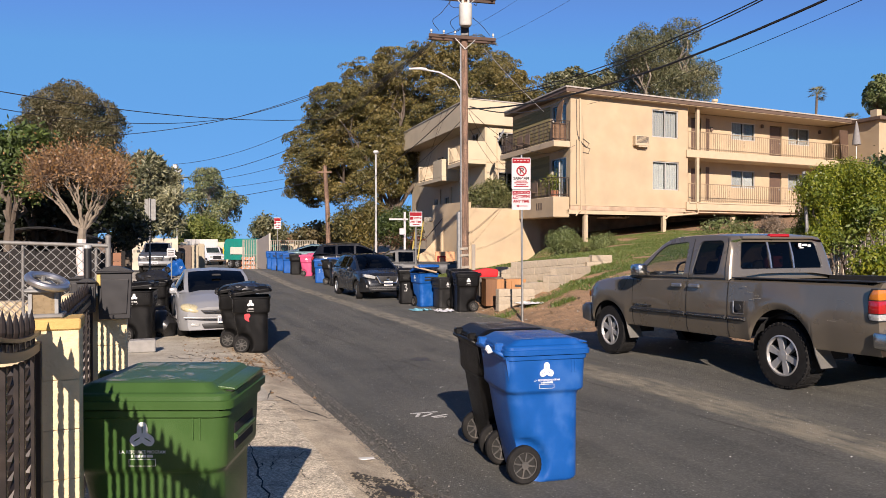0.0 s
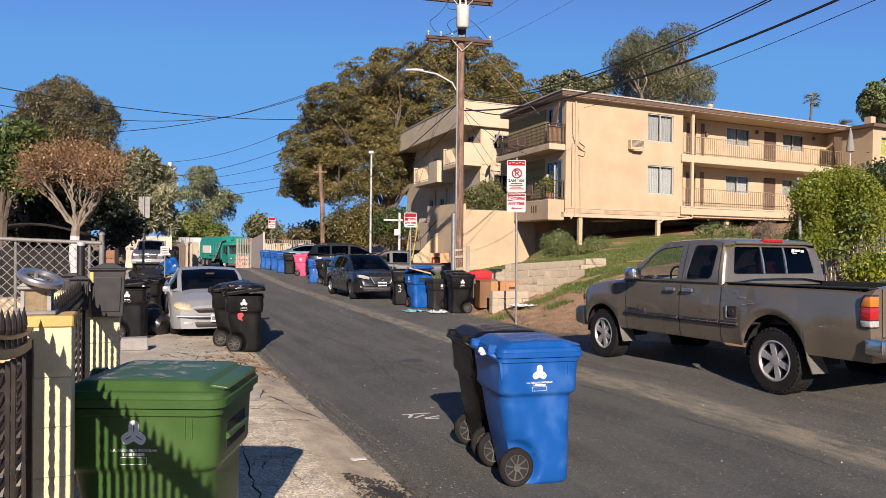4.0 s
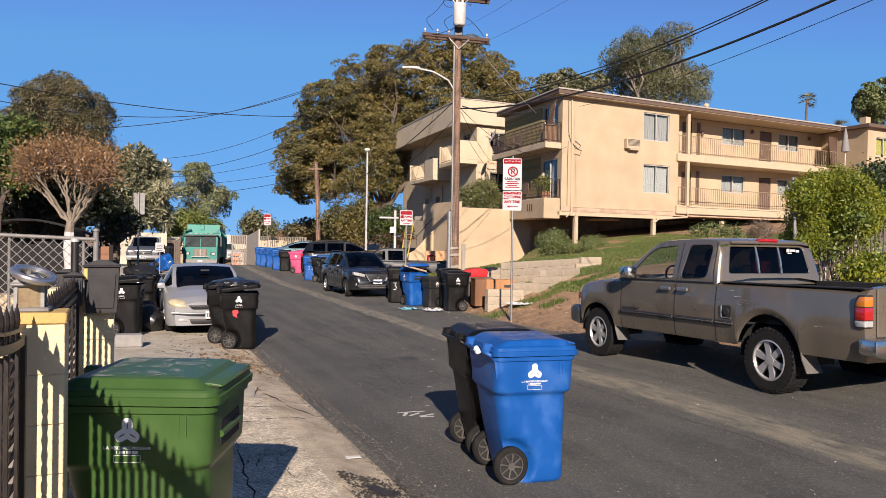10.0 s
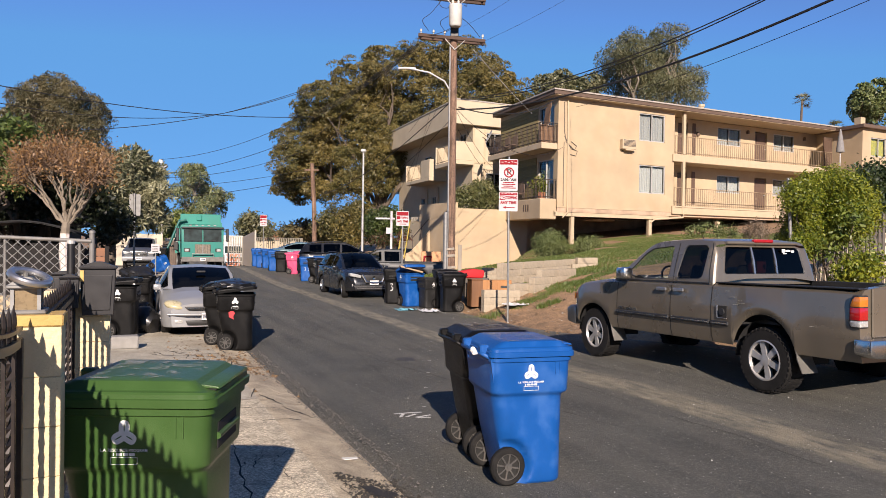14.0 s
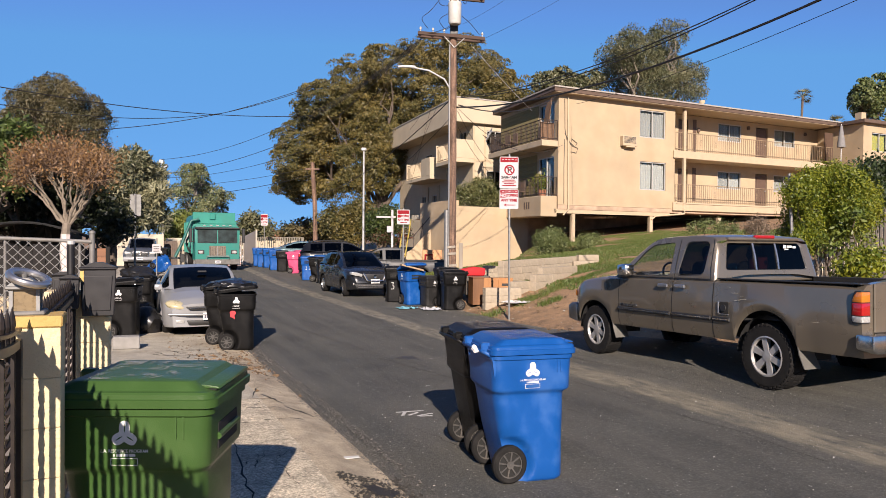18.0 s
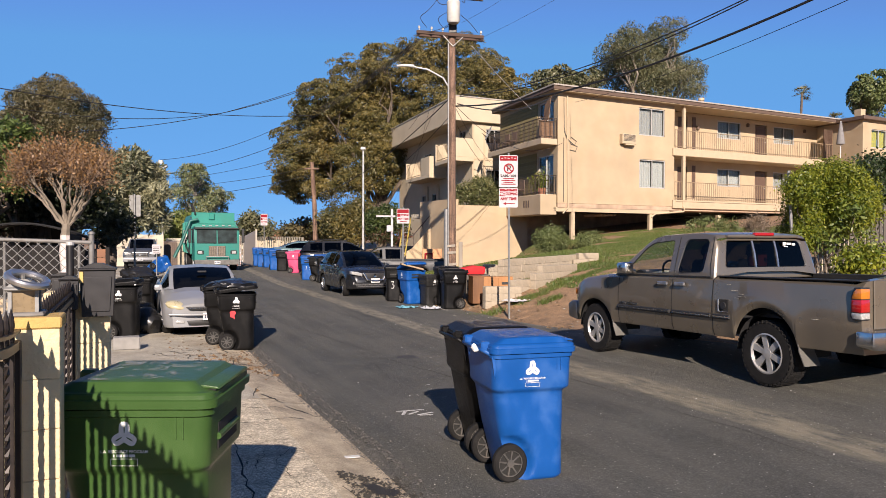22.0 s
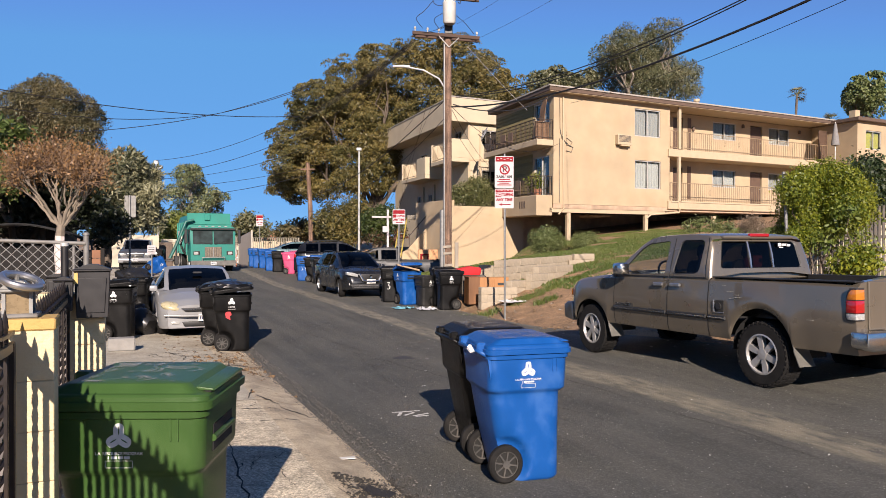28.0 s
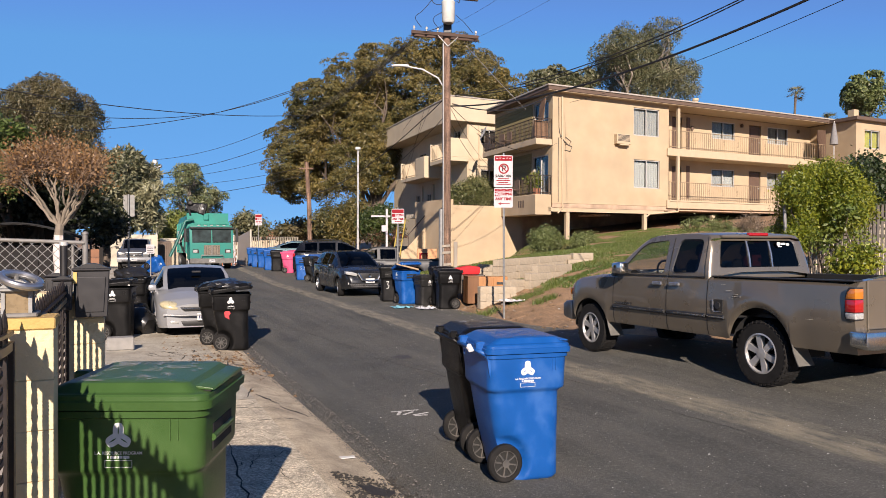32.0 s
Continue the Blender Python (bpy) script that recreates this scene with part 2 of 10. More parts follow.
def smooth01(a, b, x):
    t = min(1, max(0, (x - a) / (b - a)))
    return t * t * (3 - 2 * t)


def text_mesh(name, body, size, material, parent, m, label="", bold=0.0):
    """Lettering as a flat mesh, centred, in the built-in font."""
    cu = bpy.data.curves.new("lettering", "FONT")
    cu.body, cu.size, cu.align_x, cu.align_y, cu.offset = body, size, "CENTER", "CENTER", bold
    ob = bpy.data.objects.new("lettering", cu)
    scene.collection.objects.link(ob)
    me = bpy.data.meshes.new_from_object(ob.evaluated_get(bpy.context.evaluated_depsgraph_get()))
    scene.collection.objects.unlink(ob)
    bpy.data.objects.remove(ob)
    me.materials.clear()
    me.materials.append(material)
    o = new(name, me)
    o.parent = parent
    o.matrix_basis = m
    return tagged(o, label)


# ---- plan: s runs up the street, r to its right; the eye stands over s = 0, r = 0 ----
UX, UY = -0.3697, 0.9291
NX, NY = 0.9291, 0.3697
HEAD = math.degrees(math.atan2(-UX, UY))
EDGE_L, EDGE_R = 1.9, 8.45


def to_sr(x, y):
    return UX * x + UY * y, NX * x + NY * y


def to_xy(s, r):
    return UX * s + NX * r, UY * s + NY * r


def ground_z(x, y):
    """Height of the land: the street, its verges and the bank under the flats."""
    s, r = to_sr(x, y)
    z = -0.06 - 0.10 * smooth01(5, 14, s) + 0.25 * smooth01(31, 44, s) - 1.05 * smooth01(45, 66, s)
    z += 0.10 * max(0.0, min(r, 9.0) - 5.2) * (1 - smooth01(8, 16, s))
    if r < EDGE_L:
        z += 0.10 * smooth01(0, 0.5, EDGE_L - r) * (1 - smooth01(9, 16, s)) + 0.05 * min(1, max(0, (EDGE_L - r) / 3))
    t = r - EDGE_R
    if t > 0:
        drive = smooth01(26.5, 29, s) * (1 - smooth01(60, 64, s)) * (1 - smooth01(15.5, 19, r - 5 * smooth01(32.5, 34.5, s)))
        z += (1 - 0.88 * drive) * (1.15 * (1 - math.exp(-t / 2.4)) * (0.45 + 0.55 * smooth01(12, 20, s)) + 0.095 * max(0, min(t, 40) - 4) * (1 - 0.4 * smooth01(45, 90, s)))
    return z


def spot(x, y, rz=0.0, lift=0.0):
    """A pose standing on the land at x, y."""
    return pose(x, y, ground_z(x, y) + lift, 0, 0, rz)

# ---- land, street, pavement ----
def asphalt_mat():
    m = mat("asphalt", (0.045, 0.0465, 0.0405), rough=0.85, speck=0.42, sscale=85, var=0.34, scale=0.9, bump=0.6, bscale=160, dirt=0.35, dirt_color=(0.082, 0.074, 0.056), dscale=0.55)
    nt = m.node_tree
    L = nt.links.new
    b = nt.nodes["Principled BSDF"]
    base = b.inputs["Base Color"].links[0].from_socket
    tc = nt.nodes.new("ShaderNodeTexCoord")
    # dusty strip along the old trench, broken up by noise
    sep = nt.nodes.new("ShaderNodeSeparateXYZ")
    wob = nt.nodes.new("ShaderNodeTexNoise")
    wob.inputs["Scale"].default_value, wob.inputs["Detail"].default_value = 0.5, 4
    L(tc.outputs["Object"], wob.inputs["Vector"])
    L(tc.outputs["Object"], sep.inputs[0])
    add = nt.nodes.new("ShaderNodeMath")
    add.operation = "MULTIPLY_ADD"
    add.inputs[1].default_value = 0.25
    L(wob.outputs["Fac"], add.inputs[0]), L(sep.outputs[0], add.inputs[2])
    ramp = nt.nodes.new("ShaderNodeValToRGB")
    el = ramp.color_ramp.elements
    el[0].position, el[0].color = 0.0, (0, 0, 0, 1)
    el[1].position, el[1].color = 1.0, (0.7, 0.7, 0.7, 1)
    for pos, v in ((0.19, 0.1), (0.225, 0.0), (0.590, 0.05), (0.602, 0.80), (0.640, 0.72), (0.658, 0.10), (0.87, 0.1), (0.95, 0.6)):
        e = el.new(pos)
        e.color = (v, v, v, 1)
    mr = nt.nodes.new("ShaderNodeMapRange")
    mr.inputs["From Min"].default_value, mr.inputs["From Max"].default_value = 0.4, 9.4
    L(add.outputs[0], mr.inputs["Value"]), L(mr.outputs[0], ramp.inputs[0])
    gr = nt.nodes.new("ShaderNodeTexNoise")
    gr.inputs["Scale"].default_value, gr.inputs["Detail"].default_value = 1.0, 10
    gr.inputs["Roughness"].default_value = 0.7
    smap = nt.nodes.new("ShaderNodeMapping")
    smap.inputs["Scale"].default_value = (7.0, 1.6, 1.0)
    L(tc.outputs["Object"], smap.inputs["Vector"]), L(smap.outputs[0], gr.inputs["Vector"])
    g2 = nt.nodes.new("ShaderNodeMapRange")
    g2.inputs["From Min"].default_value, g2.inputs["From Max"].default_value = 0.34, 0.60
    L(gr.outputs["Fac"], g2.inputs["Value"])
    mu = nt.nodes.new("ShaderNodeMath")
    mu.operation = "MULTIPLY"
    L(ramp.outputs[0], mu.inputs[0]), L(g2.outputs[0], mu.inputs[1])
    # long worn streaks
    st = nt.nodes.new("ShaderNodeTexNoise")
    st.inputs["Scale"].default_value, st.inputs["Detail"].default_value = 1.0, 5
    s3 = nt.nodes.new("ShaderNodeMapping")
    s3.inputs["Scale"].default_value = (3.2, 0.22, 1.0)
    L(tc.outputs["Object"], s3.inputs["Vector"]), L(s3.outputs[0], st.inputs["Vector"])
    s4 = nt.nodes.new("ShaderNodeMapRange")
    s4.inputs["From Min"].default_value, s4.inputs["From Max"].default_value = 0.40, 0.66
    s4.inputs["To Min"].default_value, s4.inputs["To Max"].default_value = 0.0, 0.55
    L(st.outputs["Fac"], s4.inputs["Value"])
    worn = nt.nodes.new("ShaderNodeMix")
    worn.data_type = "RGBA"
    worn.inputs[7].default_value = (0.090, 0.086, 0.073, 1)
    L(s4.outputs[0], worn.inputs[0]), L(base, worn.inputs[6])
    mix = nt.nodes.new("ShaderNodeMix")
    mix.data_type = "RGBA"
    mix.inputs[7].default_value = (0.26, 0.227, 0.155, 1)
    L(mu.outputs[0], mix.inputs[0]), L(worn.outputs[2], mix.inputs[6])
    # pale aggregate showing through
    vo = nt.nodes.new("ShaderNodeTexVoronoi")
    vo.inputs["Scale"].default_value = 26
    L(tc.outputs["Object"], vo.inputs["Vector"])
    v2 = nt.nodes.new("ShaderNodeMapRange")
    v2.inputs["From Min"].default_value, v2.inputs["From Max"].default_value = 0.20, 0.12
    L(vo.outputs["Distance"], v2.inputs["Value"])
    v3 = nt.nodes.new("ShaderNodeMath")
    v3.operation = "MULTIPLY"
    sepc = nt.nodes.new("ShaderNodeSeparateColor")
    L(vo.outputs["Color"], sepc.inputs[0])
    gt = nt.nodes.new("ShaderNodeMath")
    gt.operation = "GREATER_THAN"
    gt.inputs[1].default_value = 0.80
    L(sepc.outputs[0], gt.inputs[0])
    L(v2.outputs[0], v3.inputs[0]), L(gt.outputs[0], v3.inputs[1])
    mix2 = nt.nodes.new("ShaderNodeMix")
    mix2.data_type = "RGBA"
    mix2.inputs[7].default_value = (0.33, 0.32, 0.29, 1)
    L(v3.outputs[0], mix2.inputs[0]), L(mix.outputs[2], mix2.inputs[6])
    # finer chips
    vo2 = nt.nodes.new("ShaderNodeTexVoronoi")
    vo2.inputs["Scale"].default_value = 75
    L(tc.outputs["Object"], vo2.inputs["Vector"])
    sep2 = nt.nodes.new("ShaderNodeSeparateColor")
    L(vo2.outputs["Color"], sep2.inputs[0])
    chip = nt.nodes.new("ShaderNodeMapRange")
    chip.inputs["From Min"].default_value, chip.inputs["From Max"].default_value = 0.62, 1.0
    chip.inputs["To Max"].default_value = 0.24
    L(sep2.outputs[1], chip.inputs["Value"])
    mix3 = nt.nodes.new("ShaderNodeMix")
    mix3.data_type = "RGBA"
    mix3.inputs[7].default_value = (0.26, 0.25, 0.22, 1)
    L(chip.outputs[0], mix3.inputs[0]), L(mix2.outputs[2], mix3.inputs[6])
    L(mix3.outputs[2], b.inputs["Base Color"])
    return m


M_ASPHALT = asphalt_mat()
M_CONC = mat("concrete", (0.46, 0.402, 0.298), rough=0.9, speck=0.4, sscale=100, var=0.25, scale=6, bump=0.35, bscale=110, dirt=0.5, dirt_color=(0.20, 0.165, 0.12), dscale=0.9)
nt = M_CONC.node_tree
bsdf = nt.nodes["Principled BSDF"]
base = bsdf.inputs["Base Color"].links[0].from_socket
tc, vo, sc, mr, mx = [nt.nodes.new("ShaderNode" + k) for k in ("TexCoord", "TexVoronoi", "SeparateColor", "MapRange", "Mix")]
vo.inputs["Scale"].default_value = 62
mr.inputs["From Min"].default_value, mr.inputs["From Max"].default_value, mr.inputs["To Min"].default_value, mr.inputs["To Max"].default_value = 0.0, 1.0, 0.58, 1.36
mx.data_type, mx.blend_type = "RGBA", "MULTIPLY"
mx.inputs[0].default_value = 1.0
nt.links.new(tc.outputs["Object"], vo.inputs["Vector"]), nt.links.new(vo.outputs["Color"], sc.inputs[0]), nt.links.new(sc.outputs[0], mr.inputs["Value"])
nt.links.new(base, mx.inputs[6]), nt.links.new(mr.outputs[0], mx.inputs[7]), nt.links.new(mx.outputs[2], bsdf.inputs["Base Color"])
M_CONC2 = mat("smooth_concrete", (0.36, 0.3276, 0.2592), rough=0.9, speck=0.3, sscale=60, var=0.18, scale=4, bump=0.3, bscale=70, dirt=0.6, dirt_color=(0.1872, 0.144, 0.0936), dscale=0.8)
M_GUTTER = mat("gutter_concrete", (0.40, 0.335, 0.235), rough=0.9, speck=0.4, sscale=90, var=0.25, scale=5, bump=0.4, bscale=80, dirt=0.6, dirt_color=(0.15, 0.115, 0.08), dscale=1.4)
M_DIRT = mat("dirt", (0.245, 0.150, 0.078), rough=0.95, speck=0.5, sscale=40, var=0.3, scale=3, bump=0.9, bscale=25, dirt=0.5, dirt_color=(0.0792, 0.0576, 0.036), dscale=2)
M_CRACK = mat("crack", (0.0216, 0.01944, 0.01584), rough=0.95)
M_PATCH = mat("asphalt_patch", (0.0216, 0.02016, 0.01944), rough=0.8, var=0.3, scale=12, bump=0.5, bscale=120)
M_OIL = mat("oil_stain", (0.04176, 0.0396, 0.036), rough=0.6, var=0.35, scale=10, speck=0.4, sscale=70)
M_LITTER = mat("litter_paper", (0.54, 0.5328, 0.504), rough=0.8)


def steps(stops):
    out = []
    for a, b, n in stops:
        out += [a + (b - a) * i / n for i in range(n)]
    return out + [stops[-1][1]]


def sheet(name, ss, rr, z, material, kind="structure", parent=None, label=""):
    """A sheet in street coordinates."""
    verts = [(r, s, z(s, r)) for s in ss for r in rr]
    n = len(rr)
    faces = [(i * n + j, i * n + j + 1, (i + 1) * n + j + 1, (i + 1) * n + j) for i in range(len(ss) - 1) for j in range(n - 1)]
    ob = raw(name, verts, faces, material, parent, label, smooth=True)
    if parent is None:
        ob.matrix_basis = pose(0, 0, 0, 0, 0, HEAD)
    if kind:
        tagged(ob, kind=kind)
    return ob


def gz(s, r):
    return ground_z(*to_xy(s, r))


def bumpy(s, r):
    k = smooth01(0.2, 1.5, r - EDGE_R) + smooth01(0.0, 1.0, -2 - r)
    return gz(s, r) + k * 0.05 * noise.noise(Vector((s * 0.9, r * 0.9, 0))) - (0.05 if -2 < r < EDGE_R else 0.0)


ground = sheet("ground", steps([(-3000, -60, 3), (-60, -6, 9), (-6, 50, 112), (50, 120, 20), (120, 4000, 5)]),
               steps([(-3000, -80, 3), (-80, -12, 10), (-12, 20, 64), (20, 60, 20), (60, 3000, 4)]), bumpy, M_DIRT)
tagged(ground, "brown bare earth of the bank and yards", "ground")
road = sheet("road", steps([(-40, -4, 6), (-4, 62, 132), (62, 140, 8)]), [1.9] + steps([(2.2, 8.45, 14)]),
             lambda s, r: gz(s, r) + (0.035 if r > 2 else 0.006 + 0.01 * noise.noise(Vector((s * 3, 0, 0)))), M_ASPHALT)
tagged(road, "worn dark asphalt street with a dusty pale strip", "street")
crossing = sheet("side_road", steps([(44, 60, 20)]), steps([(-26, 1.95, 20)]), lambda s, r: gz(s, r) + 0.03, M_ASPHALT)
tagged(crossing, "asphalt yard entrance at the top of the street", "street")

pave = thing("pavement", "cracked grey concrete apron with a stained gutter", "pavement", pose(0, 0, 0, 0, 0, HEAD), kind="structure")
SLABS = [(-6.0, -2.4), (-2.4, 1.3), (1.3, 4.9), (4.9, 8.6), (8.6, 11.9), (11.9, 16.0), (16.0, 22.0), (22.0, 30.0), (30.0, 44.0)]
for k, (a, b) in enumerate(SLABS):
    sheet("slab", steps([(a + 0.008, b - 0.008, 9)]), steps([(-2.2, 1.352, 7)]), lambda s, r: gz(s, r) + 0.012, M_CONC if k < 4 else M_CONC2, "", pave)
    sheet("gutter_slab", steps([(a + 0.008, b - 0.008, 9)]), steps([(1.345, 1.9, 4)]), lambda s, r: gz(s, r) + 0.008, M_GUTTER, "", pave)
rng = random.Random(4)


def crack(s, r, ds, dr, n, w, parent, lift=0.016, jag=0.028):
    """A jagged open crack."""
    bm = B()
    prev = None
    for i in range(n + 1):
        t = i / n
        rs = s + ds * t + rng.uniform(-jag, jag)
        rr = r + dr * t + rng.uniform(-jag, jag)
        ww = w * (0.4 + rng.random()) * (1 - 0.6 * abs(2 * t - 1))
        z = gz(rs, rr) + lift
        cur = (bm.verts.new((rr - ww, rs, z)), bm.verts.new((rr + ww, rs + ww, z)))
        if prev:
            bm.faces.new((prev[0], prev[1], cur[1], cur[0]))
        prev = cur
    part("crack", bm, M_CRACK, parent)


crack(4.2, 0.75, 3.4, 0.1, 22, 0.008, pave)
crack(6.4, 0.3, 0.9, 0.9, 10, 0.009, pave)
crack(8.0, 0.5, 3.0, 0.9, 20, 0.014, pave)
crack(9.4, 0.9, 2.6, 0.6, 16, 0.02, pave)
crack(5.6, -0.2, 0.7, 1.6, 12, 0.006, pave)
for a, b, n in ((7.3, 0.35, 8), (9.9, -0.6, 8), (10.7, 0.2, 10), (11.3, 0.6, 10)):
    crack(a, b + 0.2, 0.25, 1.1, n, 0.016, pave)
# web of short cracks towards the gutter
for i in range(46):
    s0, r0, t = rng.uniform(7.6, 13.5), rng.uniform(0.35, 1.75), rng.uniform(0, 6.28)
    l = rng.uniform(0.25, 0.8)
    crack(s0, r0, l * math.cos(t), min(1.85, r0 + 0.6 * l * math.sin(t)) - r0, 7, 0.011, pave)
for i in range(14):
    s0, r0, t = rng.uniform(4.0, 7.6), rng.uniform(0.3, 1.5), rng.uniform(0, 6.28)
    crack(s0, r0, 0.6 * math.cos(t), 0.25 * math.sin(t), 8, 0.005, pave)

# seams of the trench and wandering cracks in the asphalt
for s0, r0, ds, dr, n, w in ((4.5, 5.45, 17, 0.05, 60, 0.006), (4.5, 6.42, 17, -0.1, 60, 0.005), (6.5, 4.6, 5.5, -0.9, 40, 0.007), (9.0, 3.2, 4.0, 0.5, 30, 0.005), (12.0, 3.9, 6.0, -0.8, 36, 0.006),
                            (5.2, 7.3, 3.2, 0.5, 26, 0.005), (14.0, 2.8, 5.0, 2.4, 36, 0.007), (7.5, 2.7, 2.4, 1.6, 26, 0.004), (16.5, 5.0, 6.0, 0.6, 40, 0.007), (5.0, 3.0, 2.0, -0.4, 20, 0.004)):
    crack(s0, r0, ds, dr, n, w, road, 0.0395, 0.03)

# dark wet-looking patch at the gutter and a few road marks
bm = B()
vs = []
for i in range(16):
    a = 2 * math.pi * i / 16
    s, r = 5.22 + 0.13 * math.sin(a) * (1 + 0.2 * math.sin(5 * a)), 1.70 + 0.13 * math.cos(a) * (1 + 0.25 * math.sin(3 * a + 1))
    vs.append(bm.verts.new((r, s, gz(s, r) + 0.018)))
bm.faces.new(vs)
part("stain", bm, M_PATCH, pave, "dark tar stain")
for s1, r1, a1, b1 in ((9.3, 5.0, 0.10, 0.22), (7.4, 3.4, 0.07, 0.10), (11.5, 4.2, 0.2, 0.16)):
    bm = B()
    bm.faces.new([bm.verts.new((r1 + b1 * math.cos(q) * (1 + 0.25 * math.sin(3 * q + s1)), s1 + a1 * math.sin(q) * (1 + 0.2 * math.sin(5 * q)), gz(s1, r1) + 0.0385)) for q in [6.2832 * i / 20 for i in range(20)]])
    part("stain", bm, M_OIL, road, "dark oil stain")
bm = B()
M_MARK = mat("road_paint", (0.4464, 0.4392, 0.4104), rough=0.8, var=0.4, scale=25)


def stroke(bm, x, y, dx, dy, w):
    z = ground_z(x, y) + 0.04
    nx, ny = -dy, dx
    l = math.hypot(nx, ny)
    nx, ny = nx / l * w, ny / l * w
    bm.faces.new([bm.verts.new(p) for p in ((x - nx, y - ny, z), (x + dx - nx, y + dy - ny, z), (x + dx + nx, y + dy + ny, z), (x + nx, y + ny, z))])


for x, y, dx, dy in ((-0.36, 8.12, 0.30, 0.10), (-0.28, 7.96, 0.02, 0.16), (-0.22, 7.98, 0.10, 0.14), (-0.12, 7.96, 0.16, 0.12), (-0.10, 7.94, 0.14, 0.03)):
    stroke(bm, x, y, dx, dy, 0.019)
for i in range(7):
    stroke(bm, -0.06 + 0.02 * i - 1.25 * (i == 6), 8.5 + 1.2 * i, 0.05, 0.02, 0.008)
tagged(part("utility_mark", bm, M_MARK), "faded sprayed utility mark on the asphalt", "road marking", kind="structure")

# scattered grit and scraps on street and pavement
def grit(name, n, s0, s1, r0, r1, size, material, label):
    rg = random.Random(len(name) + n)
    v, f = [], []
    for _ in range(n):
        s, r = rg.uniform(s0, s1), rg.uniform(r0, r1)
        x, y = to_xy(s, r)
        z = ground_z(x, y) + (0.034 if r > 2 else 0.012)
        k = size * (0.4 + rg.random() ** 2 * 1.4)
        a = rg.uniform(0, 6.28)
        i = len(v)
        for q in range(3):
            v.append((x + k * math.cos(a + q * 2.1), y + k * math.sin(a + q * 2.1), z))
        v.append((x, y, z + k * rg.uniform(0.3, 0.8)))
        f += [(i, i + 1, i + 3), (i + 1, i + 2, i + 3), (i + 2, i, i + 3)]
    tagged(raw(name, v, f, material), label, "litter", kind="stuff")


M_GRIT = mat("grit", (0.2592, 0.2448, 0.216), rough=0.9, island=0.5)
M_TWIG = mat("dead_leaf", (0.1152, 0.072, 0.036), rough=0.9, island=0.5)
grit("loose_grit", 7000, 4, 22, 2.0, 8.4, 0.0055, M_GRIT, "pale loose grit on the asphalt")
grit("edge_gravel", 4200, 4, 14, 1.84, 2.10, 0.009, mat("dark_gravel", (0.0648, 0.05976, 0.054), rough=0.9, island=0.5), "dark loose gravel along the asphalt edge")
grit("dead_leaves", 320, 9.0, 16, 0.6, 2.0, 0.022, M_TWIG, "brown dead leaves in the gutter")
grit("leaf_litter", 190, 10.6, 12.8, 1.0, 1.95, 0.030, M_TWIG, "drift of brown dead leaves in the gutter")
grit("gutter_debris", 700, 4.95, 5.6, 1.45, 2.0, 0.014, M_CRACK, "dark wet debris in the gutter")
grit("bank_litter", 500, 13, 22, 8.2, 10.5, 0.03, M_TWIG, "twigs and leaves on the bare bank")
grit("bank_stones", 400, 8, 22, 7.6, 10.0, 0.022, M_GRIT, "small stones along the road edge")
grit("paper_scraps", 220, 4.5, 22, 2.3, 8.4, 0.009, M_LITTER, "white paper scraps on the asphalt")
bm = B()
box(bm, -0.07, 0.07, -0.03, 0.03, 0, 0.004)
tagged(part("paper_scrap", bm, M_LITTER, m=spot(-0.66, 6.35, 15, 0.022)), "scrap of white paper on the concrete", "litter")

# ---- wheeled bins ----
def bin_plastic(name, color, dirt, dirt_color, spec=0.28):
    m = mat(name, color, rough=0.36, var=0.10, scale=5, bump=0.12, bscale=250, dirt=dirt, dirt_color=dirt_color, dscale=5, spec=spec)
    return m


def grime_mat():
    """Dried dust that thins out to nothing."""
    m = mat("lid_grime", (0.3312, 0.3312, 0.3168), rough=0.85, var=0.3, scale=14)
    nt = m.node_tree
    tc, n, r = nt.nodes.new("ShaderNodeTexCoord"), nt.nodes.new("ShaderNodeTexNoise"), nt.nodes.new("ShaderNodeMapRange")
    n.inputs["Scale"].default_value, n.inputs["Detail"].default_value = 7, 7
    n.inputs["Roughness"].default_value, n.inputs["Distortion"].default_value = 0.65, 1.2
    r.inputs["From Min"].default_value, r.inputs["From Max"].default_value, r.inputs["To Max"].default_value = 0.52, 0.72, 0.75
    nt.links.new(tc.outputs["Object"], n.inputs["Vector"]), nt.links.new(n.outputs["Fac"], r.inputs["Value"])
    nt.links.new(r.outputs[0], nt.nodes["Principled BSDF"].inputs["Alpha"])
    return m


M_BLUE = bin_plastic("blue_plastic", (0.00504, 0.06336, 0.2484), 0.45, (0.0504, 0.1296, 0.324))
M_BLACK = bin_plastic("black_plastic", (0.0045, 0.0045, 0.0047), 0.25, (0.020, 0.019, 0.018), 0.22)
M_GREEN = bin_plastic("green_plastic", (0.034, 0.076, 0.0190), 0.25, (0.0612, 0.1008, 0.036))
M_PINK = bin_plastic("pink_plastic", (0.4176, 0.0612, 0.1368), 0.2, (0.36, 0.1152, 0.1728))
M_GREYBIN = bin_plastic("grey_plastic", (0.018, 0.018, 0.018), 0.35, (0.045, 0.042, 0.040), 0.22)
# near-black for plates and strips that stand in for shaded hollows
M_RECESS_SHADE = mat("recess_shade_black", (0.00864, 0.00864, 0.00792), rough=0.9)
M_WHITE = mat("white_print", (0.576, 0.576, 0.5616), rough=0.6, var=0.08, scale=30)
M_TYRE = mat("tyre_rubber", (0.012, 0.0116, 0.0112), rough=0.85, var=0.3, scale=14, bump=0.3, bscale=80, dirt=0.2, dirt_color=(0.030, 0.027, 0.024), dscale=9, spec=0.18)
